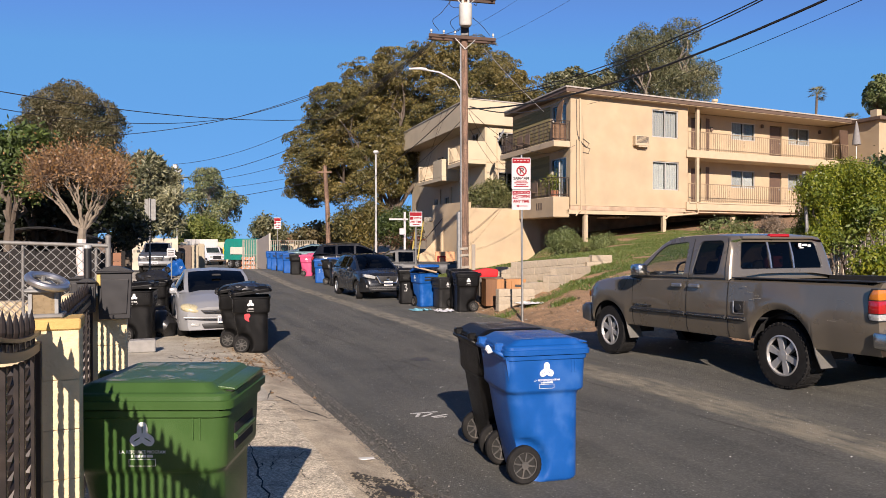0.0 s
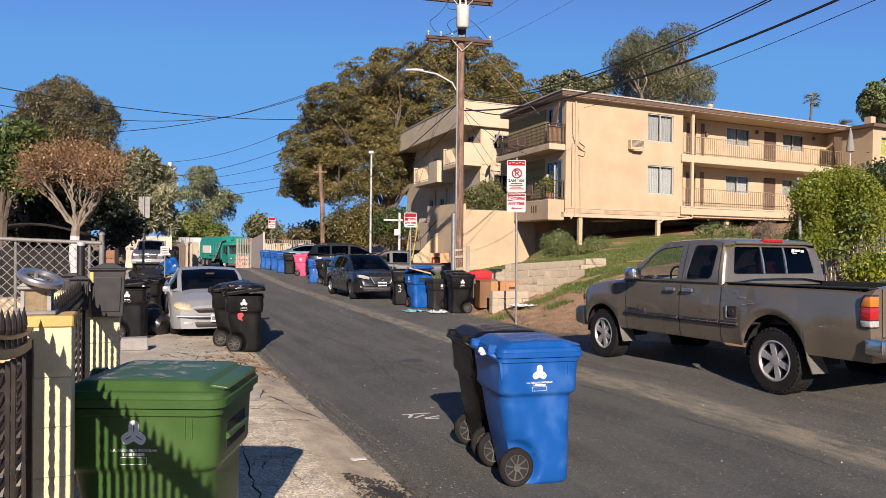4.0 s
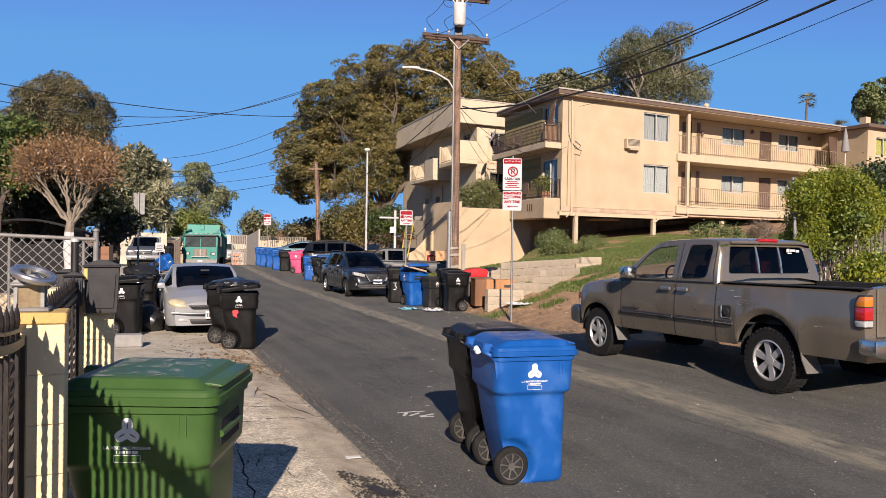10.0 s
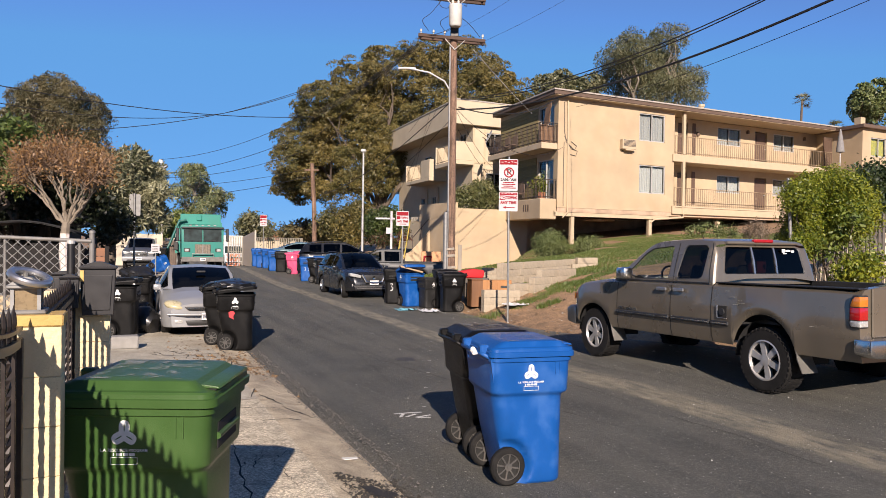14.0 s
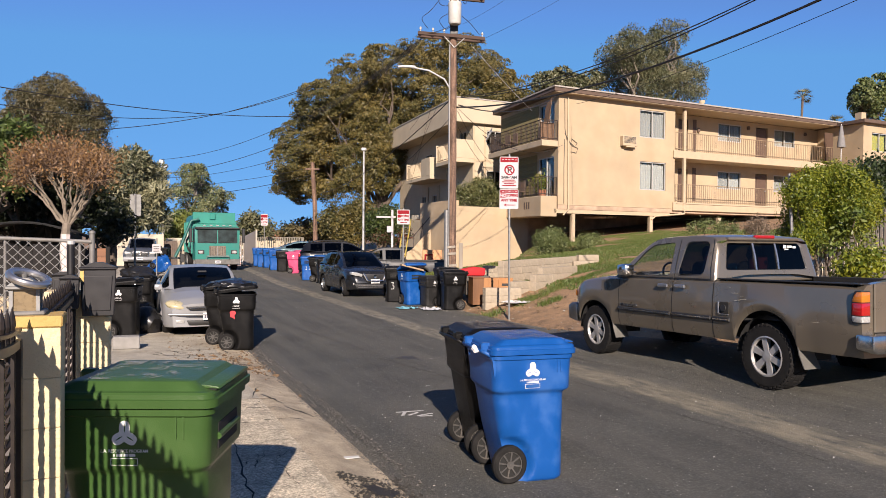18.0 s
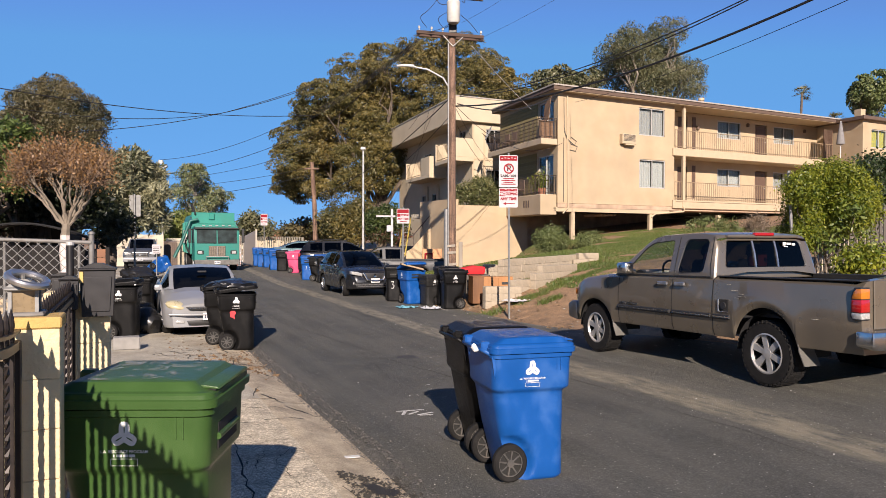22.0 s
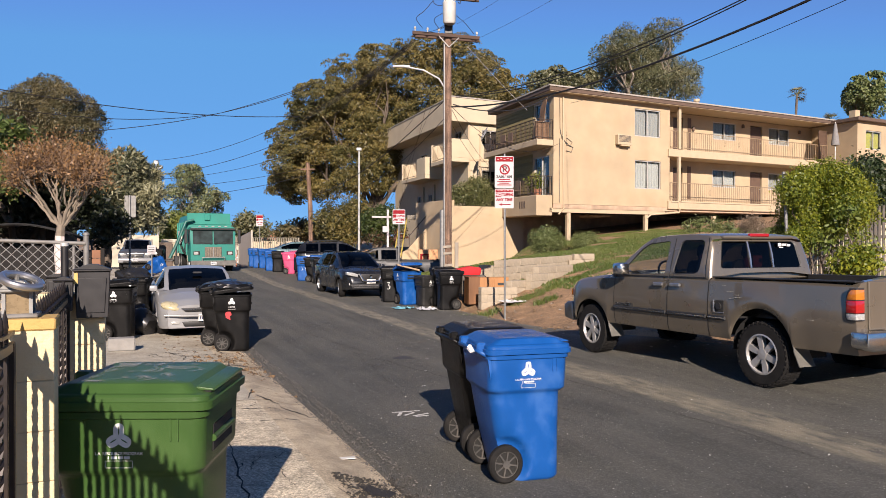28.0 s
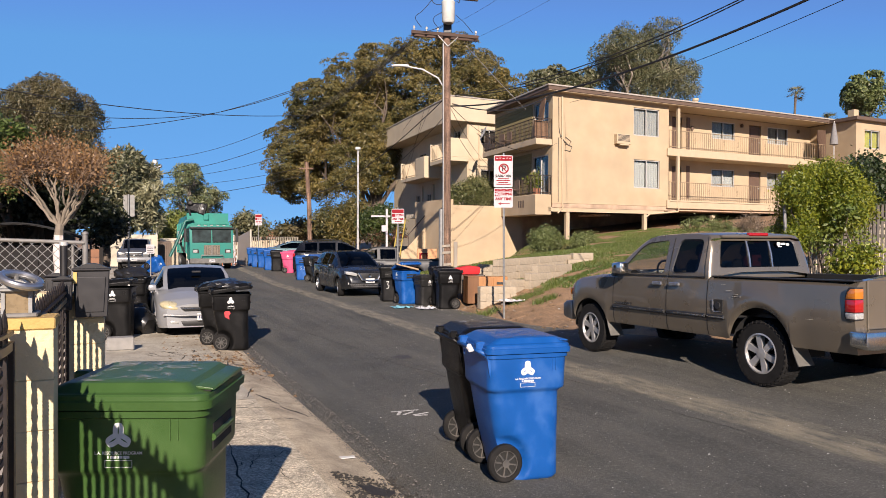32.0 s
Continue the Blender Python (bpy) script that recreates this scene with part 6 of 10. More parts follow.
def railing(parent, pts, h, material, gap=0.165, label="wrought-iron balcony railing", scrolls=True):
    """Top and bottom rails with single balusters."""
    bm = B()
    for a, b in zip(pts, pts[1:]):
        a, b = sp3(*a), sp3(*b)
        up = Vector((0, 0, 1))
        for z in (h, 0.10):
            cyl(bm, a + up * z, b + up * z, 0.022, seg=6)
    rail = part("railing", bm, material, parent, label)
    me = None
    for a, b in zip(pts, pts[1:]):
        a, b = sp3(*a), sp3(*b)
        n = max(2, int((b - a).length / gap))
        for i in range(n + 1):
            p = a + (b - a) * i / n
            if me is None:
                bm = B()
                box(bm, -0.009, 0.009, -0.009, 0.009, 0.0, h)
                ob = part("baluster", bm, material, rail)
                me = ob.data
            else:
                ob = new("baluster", me)
                ob.parent = rail
            ob.location = p
        if scrolls:
            for i in range(4, n - 2, 7):
                p = a + (b - a) * (i + 0.5) / n
                d = (b - a).normalized()
                bm = B()
                for dz in (0.42, 0.62):
                    tube(bm, [p + d * 0.06 * math.cos(t) + Vector((0, 0, dz + 0.07 * math.sin(t))) for t in [6.283 * k / 8 for k in range(8)]], 0.008, 4, True)
                part("scroll", bm, material, rail)
    return rail


flats = thing("apartment_building", "cream stucco three-storey apartment building with balconies", "apartment building", flat_frame(6.35, 37.0))
# long wall with two windows
bm = B()
W_UP, W_LO = (5.32, 7.16, 7.36, 8.84), (5.36, 7.22, 4.57, 6.09)
wall_with(bm, 0.0, 7.87, 3.62, 9.16, 0.0, 0.25, [W_UP, W_LO])
part("wall", sk(bm), M_STUCCO, flats)
sash(flats, *W_UP, 0.06)
sash(flats, *W_LO, 0.06, fills=(M_BLIND, M_BLIND))
bm = B()
box(bm, 7.62, 7.87, 0.25, 1.5, 3.62, 9.16)
part("wall", sk(bm), M_STUCCO, flats)
# recessed wall behind the access balconies
HOLES = []
for z in (6.82, 3.98):
    HOLES += [(9.22, 9.98, z, z + 2.05), (12.42, 14.4, z + 1.0, z + 2.05), (15.68, 16.75, z, z + 2.05), (17.35, 19.3, z + 1.0, z + 2.05)]
bm = B()
wall_with(bm, 7.87, 22.0, 3.98, 9.12, 1.30, 1.5, HOLES)
part("wall", sk(bm), M_STUCCO, flats)
for a0, a1, z0, z1 in HOLES:
    if z1 - z0 > 1.5:
        bm = B()
        box(bm, a0 + 0.05, a1 - 0.05, 1.36, 1.41, z0, z1 - 0.05, 0.008)
        dr = part("door", sk(bm), M_DOORB, flats, "brown panel door")
        for q in (0.15, 1.1):
            bm = B()
            box(bm, a0 + 0.18, a1 - 0.18, 1.345, 1.362, z0 + q, z0 + q + 0.75, 0.01)
            part("panel", sk(bm), M_DOORB, dr)
        bm = B()
        cyl(bm, sp3(a1 - 0.16, 1.29, z0 + 1.0), sp3(a1 - 0.16, 1.37, z0 + 1.0), 0.035, seg=8)
        part("knob", bm, M_ALU, dr)
    else:
        sash(flats, a0, a1, z0, z1, 1.34, fills=(M_BLIND, M_CURTAIN) if z0 > 7 else (M_CURTAIN, M_BLIND))
for s, z in ((14.95, 8.65), (10.75, 8.2), (20.2, 8.65)):
    bm = B()
    lathe(bm, [(0, 0.0), (0, 0.09), (0.14, 0.10), (0.22, 0.06), (0.22, 0)], 10, "Z")
    part("wall_lamp", bm, M_FASCIA, flats, m=Matrix.Translation(sp3(s, 1.22, z)))
# narrow dark screens beside the first doors
for z in (7.0, 4.2):
    bm = B()
    box(bm, 10.35, 10.62, 1.27, 1.295, z, z + 1.9)
    part("side_pane", sk(bm), M_DOORB, flats)
# slabs, soffits, edge beams
for s0, s1, z0, z1 in ((7.72, 22.0, 6.40, 6.82), (7.72, 18.3, 3.52, 3.98)):
    bm = B()
    box(bm, s0, s1, -0.12, 1.30, z0, z1, 0.02)
    part("balcony_slab", sk(bm), M_TRIMCREAM, flats)
bm = B()
box(bm, 7.9, 18.3, -0.16, -0.125, 3.90, 3.96)
part("slab_edge", sk(bm), M_TRIMCREAM, flats)
railing(flats, [(7.9, -0.05, 6.82), (21.4, -0.05, 6.82)], 1.0, M_RAILC)
railing(flats, [(7.9, -0.05, 3.98), (18.0, -0.05, 3.98)], 1.0, M_RAILC)
for z0, z1 in ((3.52, 6.4), (6.82, 9.14)):
    bm = B()
    box(bm, 8.42, 8.60, -0.16, 0.02, z0, z1, 0.01)
    part("post", sk(bm), M_TRIMCREAM, flats)
# drain pipe bending under the slab
for run, rad in (([sp3(8.5, -0.2, 3.6), sp3(8.45, -0.2, 3.35), sp3(6.6, 0.1, 3.2), sp3(6.3, 0.1, 3.0)], 0.05), ([sp3(0.55, -0.06, 9.0), sp3(0.58, -0.06, 6.4), sp3(0.62, -0.06, 3.4), sp3(0.3, -0.06, 3.1)], 0.035)):
    bm = B()
    tube(bm, run, rad, 8)
    part("drain_pipe", bm, M_TRIMCREAM, flats)
# front: recessed lapped siding, glass doors, balconies
bm = B()
FH = [(0.45, 2.05, 6.82, 8.85), (0.45, 2.15, 4.06, 6.10)]
wall_with(bm, 0.25, 7.2, 3.62, 9.14, 0.0, 0.2, FH, "w")
part("wall", sk(bm), M_STUCCO, flats)
for z0, z1, w0, w1 in ((6.82, 9.0, 2.25, 7.1), (4.06, 6.35, 2.35, 7.1)):
    n = int((z1 - z0) / 0.19)
    for i in range(n):
        bm = B()
        prism(bm, [(0.002, 0.0), (-0.045, 0.0), (-0.015, 0.185), (0.002, 0.185)], w0, w1, "Y")
        part("siding_plank", sk(bm), M_SIDING, flats, m=pose(0, 0, z0 + 0.19 * i))
for a0, a1, z0, z1 in FH:
    sash(flats, a0, a1, z0, z1, 0.04, "w", (M_CURTAIN, M_DARKROOM))
bm = B()
box(bm, -1.0, -0.02, 0.0, 6.9, 6.50, 6.80, 0.02)
part("balcony_slab", sk(bm), M_TRIMCREAM, flats)
bm = B()
box(bm, -1.0, -0.02, 0.05, 5.00, 3.02, 4.04, 0.03)
part("balcony_base", sk(bm), M_STUCCO, flats)
railing(flats, [(-0.03, 0.05, 6.8), (-0.95, 0.05, 6.8), (-0.95, 6.85, 6.8), (-0.03, 6.85, 6.8)], 1.0, M_RAIL, 0.15, scrolls=False)
railing(flats, [(-0.03, 0.10, 4.04), (-0.95, 0.10, 4.04), (-0.95, 4.95, 4.04), (-0.03, 4.95, 4.04)], 0.95, M_RAIL, 0.15, scrolls=False)
# house number as plain bars
bm = B()
for k in range(3):
    box(bm, -1.012, -1.002, 1.35 + 0.26 * k, 1.48 + 0.26 * k, 3.42, 3.78)
part("number_bars", sk(bm), M_FASCIA, flats, "dark plain bars")
# wicker screen and chairs' clutter on the upper balcony
bm = B()
prism(bm, [(0.0, 7.75), (0.55, 7.75), (0.35, 8.55), (-0.30, 8.9)], -0.42, -0.38, "X")
box(bm, -0.90, -0.06, 0.065, 0.085, 6.86, 7.72)
part("wicker_screen", sk(bm), mat("wicker", (0.1584, 0.0936, 0.054), rough=0.9, var=0.3, scale=25, stretch=(0.2, 1, 1)), flats, "brown woven shade panel", m=pose(0, 0.25, 0))
# roof
bm = B()
box(bm, -0.50, 22.4, -0.45, 7.4, 9.16, 9.36, 0.02)
part("roof", sk(bm), M_FASCIA, flats, "flat roof with a brown edge")
bm = B()
box(bm, -0.46, 22.3, -0.41, 1.28, 9.135, 9.157)
part("soffit", sk(bm), M_TRIMCREAM, flats, "cream boarded soffit")
bm = B()
box(bm, -0.55, 22.45, -0.50, 7.45, 9.36, 9.43)
part("roof_edge", sk(bm), M_ROOFEDGE, flats)
bm = B()
cyl(bm, sp3(12.6, 3, 9.4), sp3(12.6, 3, 10.35), 0.14, seg=10)
cyl(bm, sp3(12.6, 3, 10.35), sp3(12.6, 3, 10.5), 0.19, seg=10)
part("flue", bm, M_TRIMCREAM, flats)
bm = B()
box(bm, 18.0, 18.9, 2.2, 2.9, 9.43, 9.62)
part("roof_vent", sk(bm), M_BOARD, flats)
# remaining outer walls, and the carport under it
bm = B()
box(bm, 7.87, 22.0, 7.0, 7.25, 3.98, 9.16)
box(bm, 0.2, 7.87, 7.0, 7.25, 3.62, 9.16)
box(bm, 21.8, 22.0, 1.5, 7.0, 3.98, 9.16)
part("back_wall", sk(bm), M_STUCCO, flats)
bm = B()
box(bm, 0.02, 22.0, 0.02, 7.2, 3.40, 3.615)
part("carport_soffit", sk(bm), M_CARPORT, flats)
bm = B()
box(bm, -0.2, 7.6, 0.05, 0.22, 3.2, 3.42)
part("carport_beam", sk(bm), M_TRIMCREAM, flats)
bm = B()
box(bm, 0.3, 22.0, 7.0, 7.2, 0.6, 3.41)
part("carport_wall", sk(bm), M_CARPORT, flats)
for s in (1.05, 6.3, 11.5):
    bm = B()
    box(bm, s - 0.11, s + 0.11, 0.10, 0.32, 0.9, 3.21, 0.01)
    part("carport_post", sk(bm), M_TRIMCREAM, flats)
bm = B()
for i in range(5):
    cyl(bm, sp3(3.2 + i * 0.25, 0.6, 3.1), sp3(3.3 + i * 0.25, 2.5, 3.1), 0.05, seg=6)
part("pipes", bm, M_CARPORT, flats)
# wing at the far end
wing = thing("apartment_wing", "cream stucco end wing of the apartment building", "apartment building", flat_frame(6.35, 37.0))
bm = B()
wall_with(bm, 21.5, 29.5, 3.5, 9.1, -2.2, -1.95, [(22.35, 23.9, 7.45, 8.6)])
box(bm, 21.5, 21.75, -1.95, 4.0, 3.5, 9.1)
part("wall", sk(bm), M_STUCCO, wing)
M_YELLOW = mat("yellow_cloth", (0.46, 0.42, 0.09), rough=0.9, var=0.15, scale=10)
sash(wing, 22.35, 23.9, 7.45, 8.6, -2.14, fills=(M_YELLOW, M_YELLOW))
bm = B()
box(bm, 21.2, 30.0, -2.5, 5.0, 9.10, 9.32, 0.02)
part("roof", sk(bm), M_FASCIA, wing)
bm = B()
box(bm, 25.0, 25.5, 0.5, 1.0, 9.32, 10.5)
part("chimney", sk(bm), M_STUCCO, wing)
bm = B()
box(bm, 20.6, 21.45, 0.0, 0.05, 6.85, 8.75)
for i in range(8):
    box(bm, 20.6 + i * 0.105, 20.66 + i * 0.105, -0.03, 0.0, 6.85, 8.75)
part("gate", sk(bm), M_DOORB, wing, "brown slatted gate")

# window air conditioner
ac = thing("air_conditioner", "beige window air conditioner in the stucco wall", "air conditioner", flat_frame(6.35, 37.0))
bm = B()
box(bm, 3.98, 4.92, -0.30, 0.02, 6.80, 7.32, 0.02)
part("case", sk(bm), M_TRIMCREAM, ac)
for i in range(6):
    bm = B()
    box(bm, 4.05, 4.85, -0.315, -0.302, 6.95 + i * 0.06, 6.98 + i * 0.06)
    part("louvre", sk(bm), M_BOARD, ac)
bm = B()
box(bm, 4.2, 4.8, -0.3, 0.0, 6.74, 6.80)
part("bracket", sk(bm), M_TRIMCREAM, ac)
# satellite dish
dish = thing("satellite_dish", "grey satellite dish on the balcony corner", "satellite dish", flat_frame(6.35, 37.0))
bm = B()
lathe(bm, [(0.12, 0.0), (0.08, 0.2), (0.0, 0.42), (0.015, 0.43)], 16, "X", m=Matrix.Translation(sp3(-1.1, 6.6, 7.9)) @ pose(0, 0, 0, 0, 25, -20))
part("reflector", bm, mat("dish_grey", (0.30, 0.30, 0.29), rough=0.6), dish, smooth=True)
bm = B()
cyl(bm, sp3(-1.0, 6.6, 7.9), sp3(-0.95, 6.7, 7.4), 0.04, seg=6)
cyl(bm, sp3(-1.1, 6.6, 7.6), sp3(-1.6, 6.4, 7.8), 0.02, seg=6)
part("arm", bm, M_BOARD, dish)
# balcony clutter: round chairs and pots
for w, z in ((4.6, 6.8), (5.6, 6.8), (3.6, 4.04)):
    ch = thing("balcony_chair", "brown wicker chair on a balcony", "chair", flat_frame(6.35, 37.0), "balcony chairs")
    bm = B()
    c = sp3(-0.5, w, z)
    box(bm, -0.25, 0.25, -0.25, 0.25, 0.38, 0.44, 0.02, m=Matrix.Translation(c))
    part("seat", bm, M_FASCIA, ch)
    bm = B()
    box(bm, 0.2, 0.26, -0.25, 0.25, 0.44, 0.95, 0.02, m=Matrix.Translation(c))
    part("backrest", bm, M_FASCIA, ch)
    for dx in (-0.22, 0.22):
        for dy in (-0.22, 0.22):
            bm = B()
            cyl(bm, c + Vector((dx, dy, 0)), c + Vector((dx, dy, 0.4)), 0.02, seg=6)
            part("leg", bm, M_FASCIA, ch)

# ---- second block, up the street ----
flats2 = thing("apartment_building", "pale cream apartment building with stacked side balconies", "apartment building", flat_frame(2.59, 46.0))
bm = B()
FW = [(1.0, 2.3, 7.75, 8.65), (1.0, 2.3, 5.3, 6.15)]
wall_with(bm, 0.0, 9.0, 1.2, 10.3, 0.0, 0.25, FW)
part("wall", sk(bm), M_STUCCO2, flats2)
for h in FW:
    sash(flats2, *h, 0.06, fills=(M_DARKROOM, M_DARKROOM))
for s0, s1, z0, z1 in ((0.0, 0.14, 3.0, 8.9), (0.82, 0.94, 3.0, 8.9), (0.0, 3.0, 6.7, 6.82), (2.36, 2.48, 3.0, 8.9)):
    bm = B()
    box(bm, s0, s1, -0.03, 0.0, z0, z1)
    part("trim_board", sk(bm), M_TRIMCREAM, flats2)
bm = B()
SH = [(1.2, 2.4, 6.6, 8.7), (5.2, 7.2, 6.1, 8.0), (8.2, 9.6, 6.1, 8.0), (3.2, 4.2, 3.0, 5.2), (7.0, 7.9, 3.0, 5.0), (9.5, 10.4, 3.0, 5.0)]
wall_with(bm, 0.25, 16.6, 1.2, 10.3, 0.0, 0.25, SH, "w")
part("wall", sk(bm), M_STUCCO2, flats2)
for h in SH:
    sash(flats2, *h, 0.06, "w", (M_DARKROOM, M_CURTAIN))
# deep overhanging parapet
bm = B()
box(bm, -1.3, 9.0, -0.30, 17.0, 9.0, 10.45, 0.02)
part("parapet", sk(bm), M_STUCCO2, flats2)
bm = B()
box(bm, -1.34, 9.04, -0.34, 17.04, 10.45, 10.52)
part("roof_edge", sk(bm), M_ROOFEDGE, flats2)
for w0, w1, z0, z1 in ((-0.3, 3.6, 6.55, 7.95), (4.8, 10.5, 5.9, 7.35)):
    for nm, q in (("balcony_floor", (-1.3, 0.0, w0, w1, z0, z0 + 0.25)), ("balcony_end", (-1.3, 0.0, w0, w0 + 0.12, z0 + 0.25, z1)), ("balcony_end", (-1.3, 0.0, w1 - 0.12, w1, z0 + 0.25, z1)), ("balcony_front", (-1.3, -1.18, w0 + 0.12, w0 + (w1 - w0) * 0.35, z0 + 0.25, z1))):
        bm = B()
        box(bm, *q, 0.015)
        part(nm, sk(bm), M_STUCCO2, flats2)
    railing(flats2, [(-1.24, w0 + (w1 - w0) * 0.35, z0 + 0.25), (-1.24, w1, z0 + 0.25)], 1.05, M_TRIMCREAM, 0.16, scrolls=False)
bm = B()
box(bm, 0.25, 9.0, 16.4, 16.6, 1.2, 10.3)
box(bm, 8.8, 9.0, 0.25, 16.4, 1.2, 10.3)
part("back_wall", sk(bm), M_STUCCO2, flats2)
for w in (6.2, 8.7):
    bm = B()
    box(bm, -0.12, -0.02, w, w + 0.45, 3.2, 5.6, 0.02)
    part("shutter", sk(bm), M_TRIMCREAM, flats2)
bm = B()
box(bm, -0.30, 0.0, 4.1, 5.2, 2.95, 4.3, 0.02)
part("wall_heater", sk(bm), M_TRIMCREAM, flats2)

# retaining wall of the terrace between the blocks
terrace = thing("terrace_wall", "sunlit cream stucco retaining wall", "wall", pose(1.43, 39.27, 0, 0, 0, math.degrees(math.atan2(2.0, 4.27))), kind="structure")
bm = B()
prism(bm, [(0, -0.3), (0, 3.60), (3.30, 3.60), (4.38, 2.78), (4.38, -0.3)], 0.0, 0.25, "Y")
part("wall", bm, M_STUCCO, terrace)
bm = B()
prism(bm, [(-0.35, 0.0), (-0.35, 3.9), (0, 3.9), (0, 0)], -0.15, 4.0, "Y")
part("end_pier", bm, M_STUCCO, terrace)
bm = B()
box(bm, 0.0, 2.6, 0.25, 6.0, 3.0, 3.25)
part("terrace_floor", bm, M_CONC, terrace)
stairs = thing("outdoor_stairs", "cream stucco outdoor stair with a sloping parapet", "stairs", pose(-1.5, 41.2, 0, 0, 0, 8), kind="structure")
bm = B()
prism(bm, [(0, 0.0), (0, 1.0), (0.5, 1.25), (1.6, 2.5), (2.45, 3.3), (2.45, 0.0)], 0.0, 0.22, "Y")
part("parapet", bm, M_STUCCO, stairs)
for i in range(12):
    bm = B()
    box(bm, 0.1 + i * 0.2, 0.35 + i * 0.2, 0.25, 1.6, 0.0, 0.55 + i * 0.19)
    part("step", bm, M_CONC, stairs)
bm = B()
tube(bm, [(0.1, 0.12, 1.9), (0.6, 0.12, 2.0), (1.7, 0.12, 3.3), (2.4, 0.12, 3.9)], 0.025, 6)
for x, z in ((0.1, 1.0), (0.6, 1.3), (1.1, 1.9), (1.7, 2.6), (2.2, 3.1)):
    cyl(bm, (x, 0.12, z), (x, 0.12, z + 0.85), 0.018, seg=6)
part("handrail", bm, M_RAIL, stairs)

# ---- trees and planting ----
def leaf_cloud(name, blobs, n, size, material, parent, seed, aspect=2.0, shell=0.45, clump=0.35, droop=0.0, per=14, label="", puff=0.0, flat=1.0, splay=0.0):
    """A crown of single leaves: they gather in small tufts round the outside of each lobe."""
    rg = np.random.default_rng(seed)
    vol = np.array([b[3] * b[4] * b[5] for b in blobs]) ** 0.67
    vol /= vol.sum()
    pts, nrm, out = [], [], []
    for b, share in zip(blobs, vol):
        k = max(1, int(n * share / per))
        d = rg.normal(size=(k, 3))
        d /= np.linalg.norm(d, axis=1)[:, None]
        rad = 1 - shell * rg.random(k) ** 1.6
        rad *= 1 + 0.14 * np.sin(d[:, 0] * 5 + b[0]) * np.cos(d[:, 2] * 6 + b[1]) + 0.09 * np.clip(rg.normal(size=k), -1.5, 1.0)
        c = np.array(b[:3]) + d * rad[:, None] * np.array(b[3:6])
        tuft = rg.normal(size=(k, per, 3)) * clump
        if puff:
            # leaves on the outer and upper side of a small rounded spray
            tuft += d[:, None, :] * 0.55 + np.array((0, 0, 0.35))
            tuft /= np.linalg.norm(tuft, axis=2)[:, :, None] + 1e-9
            tuft *= np.array((1, 1, flat)) * puff * (0.75 + 0.3 * rg.random((k, per, 1))) * (0.6 + 0.8 * rg.random((k, 1, 1)))
        p = c[:, None, :] + tuft
        q = (tuft / puff if puff else d[:, None, :]) * 0.9 + rg.normal(size=(k, per, 3)) * 0.7 + np.array((0, 0, 0.25))
        pts.append(p.reshape(-1, 3)), nrm.append(q.reshape(-1, 3)), out.append(tuft.reshape(-1, 3))
    p, q = np.concatenate(pts), np.concatenate(nrm)
    q /= np.linalg.norm(q, axis=1)[:, None]
    m = len(p)
    t = rg.normal(size=(m, 3))
    t[:, 2] -= droop
    if splay:
        # long leaves stand out from the middle of their spray and show their edges
        t = t * 0.3 + np.concatenate(out) / puff * splay
        q = rg.normal(size=(m, 3))
        q /= np.linalg.norm(q, axis=1)[:, None]
    t -= q * (t * q).sum(1)[:, None]
    t /= np.linalg.norm(t, axis=1)[:, None] + 1e-9
    u = np.cross(q, t)
    L = size * (0.6 + 0.8 * rg.random(m))[:, None]
    Wd = L / aspect
    v = np.stack((p - t * L * 0.5, p + u * Wd * 0.5, p + t * L * 0.5, p - u * Wd * 0.5), 1).reshape(-1, 3)
    me = bpy.data.meshes.new(name)
    me.vertices.add(4 * m), me.loops.add(4 * m), me.polygons.add(m)
    me.vertices.foreach_set("co", v.astype(np.float32).ravel())
    me.loops.foreach_set("vertex_index", np.arange(4 * m, dtype=np.int32))
    me.polygons.foreach_set("loop_start", np.arange(0, 4 * m, 4, dtype=np.int32))
    me.update(calc_edges=True)
    me.materials.append(material)
    ob = new(name, me)
    ob.parent = parent
    return tagged(ob, label)


def limb(bm, a, b, r0, r1, rg, wob=0.08, n=6):
    a, b = Vector(a), Vector(b)
    l = (b - a).length
    pts = [a + (b - a) * i / n + Vector((rg.uniform(-1, 1), rg.uniform(-1, 1), rg.uniform(-1, 1))) * wob * l * math.sin(math.pi * i / n) for i in range(n + 1)]
    tube(bm, pts, r0, 7, r1=r1)
    return pts


M_BARK = mat("bark", (0.0936, 0.072, 0.054), rough=0.95, var=0.3, scale=8, bump=0.8, bscale=18, stretch=(1, 1, 0.25))
M_TWIGBARK = mat("grey_brown_bark", (0.165, 0.136, 0.104), rough=0.9, var=0.25, scale=7, bump=0.5, bscale=20)
M_PALEBARK = mat("pale_bark", (0.216, 0.1836, 0.144), rough=0.9, var=0.25, scale=7, bump=0.5, bscale=20, stretch=(1, 1, 0.3))
L_FICUS = leaf_mat("ficus_leaf", (0.057, 0.059, 0.016), (0.222, 0.165, 0.048), 0.5)
L_EUC = leaf_mat("eucalyptus_leaf", (0.0612, 0.0756, 0.0324), (0.1944, 0.18, 0.0936), 0.5)
L_EUCB = leaf_mat("dry_eucalyptus_leaf", (0.0576, 0.05904, 0.02592), (0.1728, 0.1368, 0.0648), 0.5)
L_LIME = leaf_mat("hedge_leaf", (0.0648, 0.1008, 0.0072), (0.3024, 0.3024, 0.0216), 0.5, trans=0.3)
L_GREEN = leaf_mat("green_leaf", (0.0288, 0.0504, 0.01152), (0.0936, 0.1188, 0.0252), 0.5)
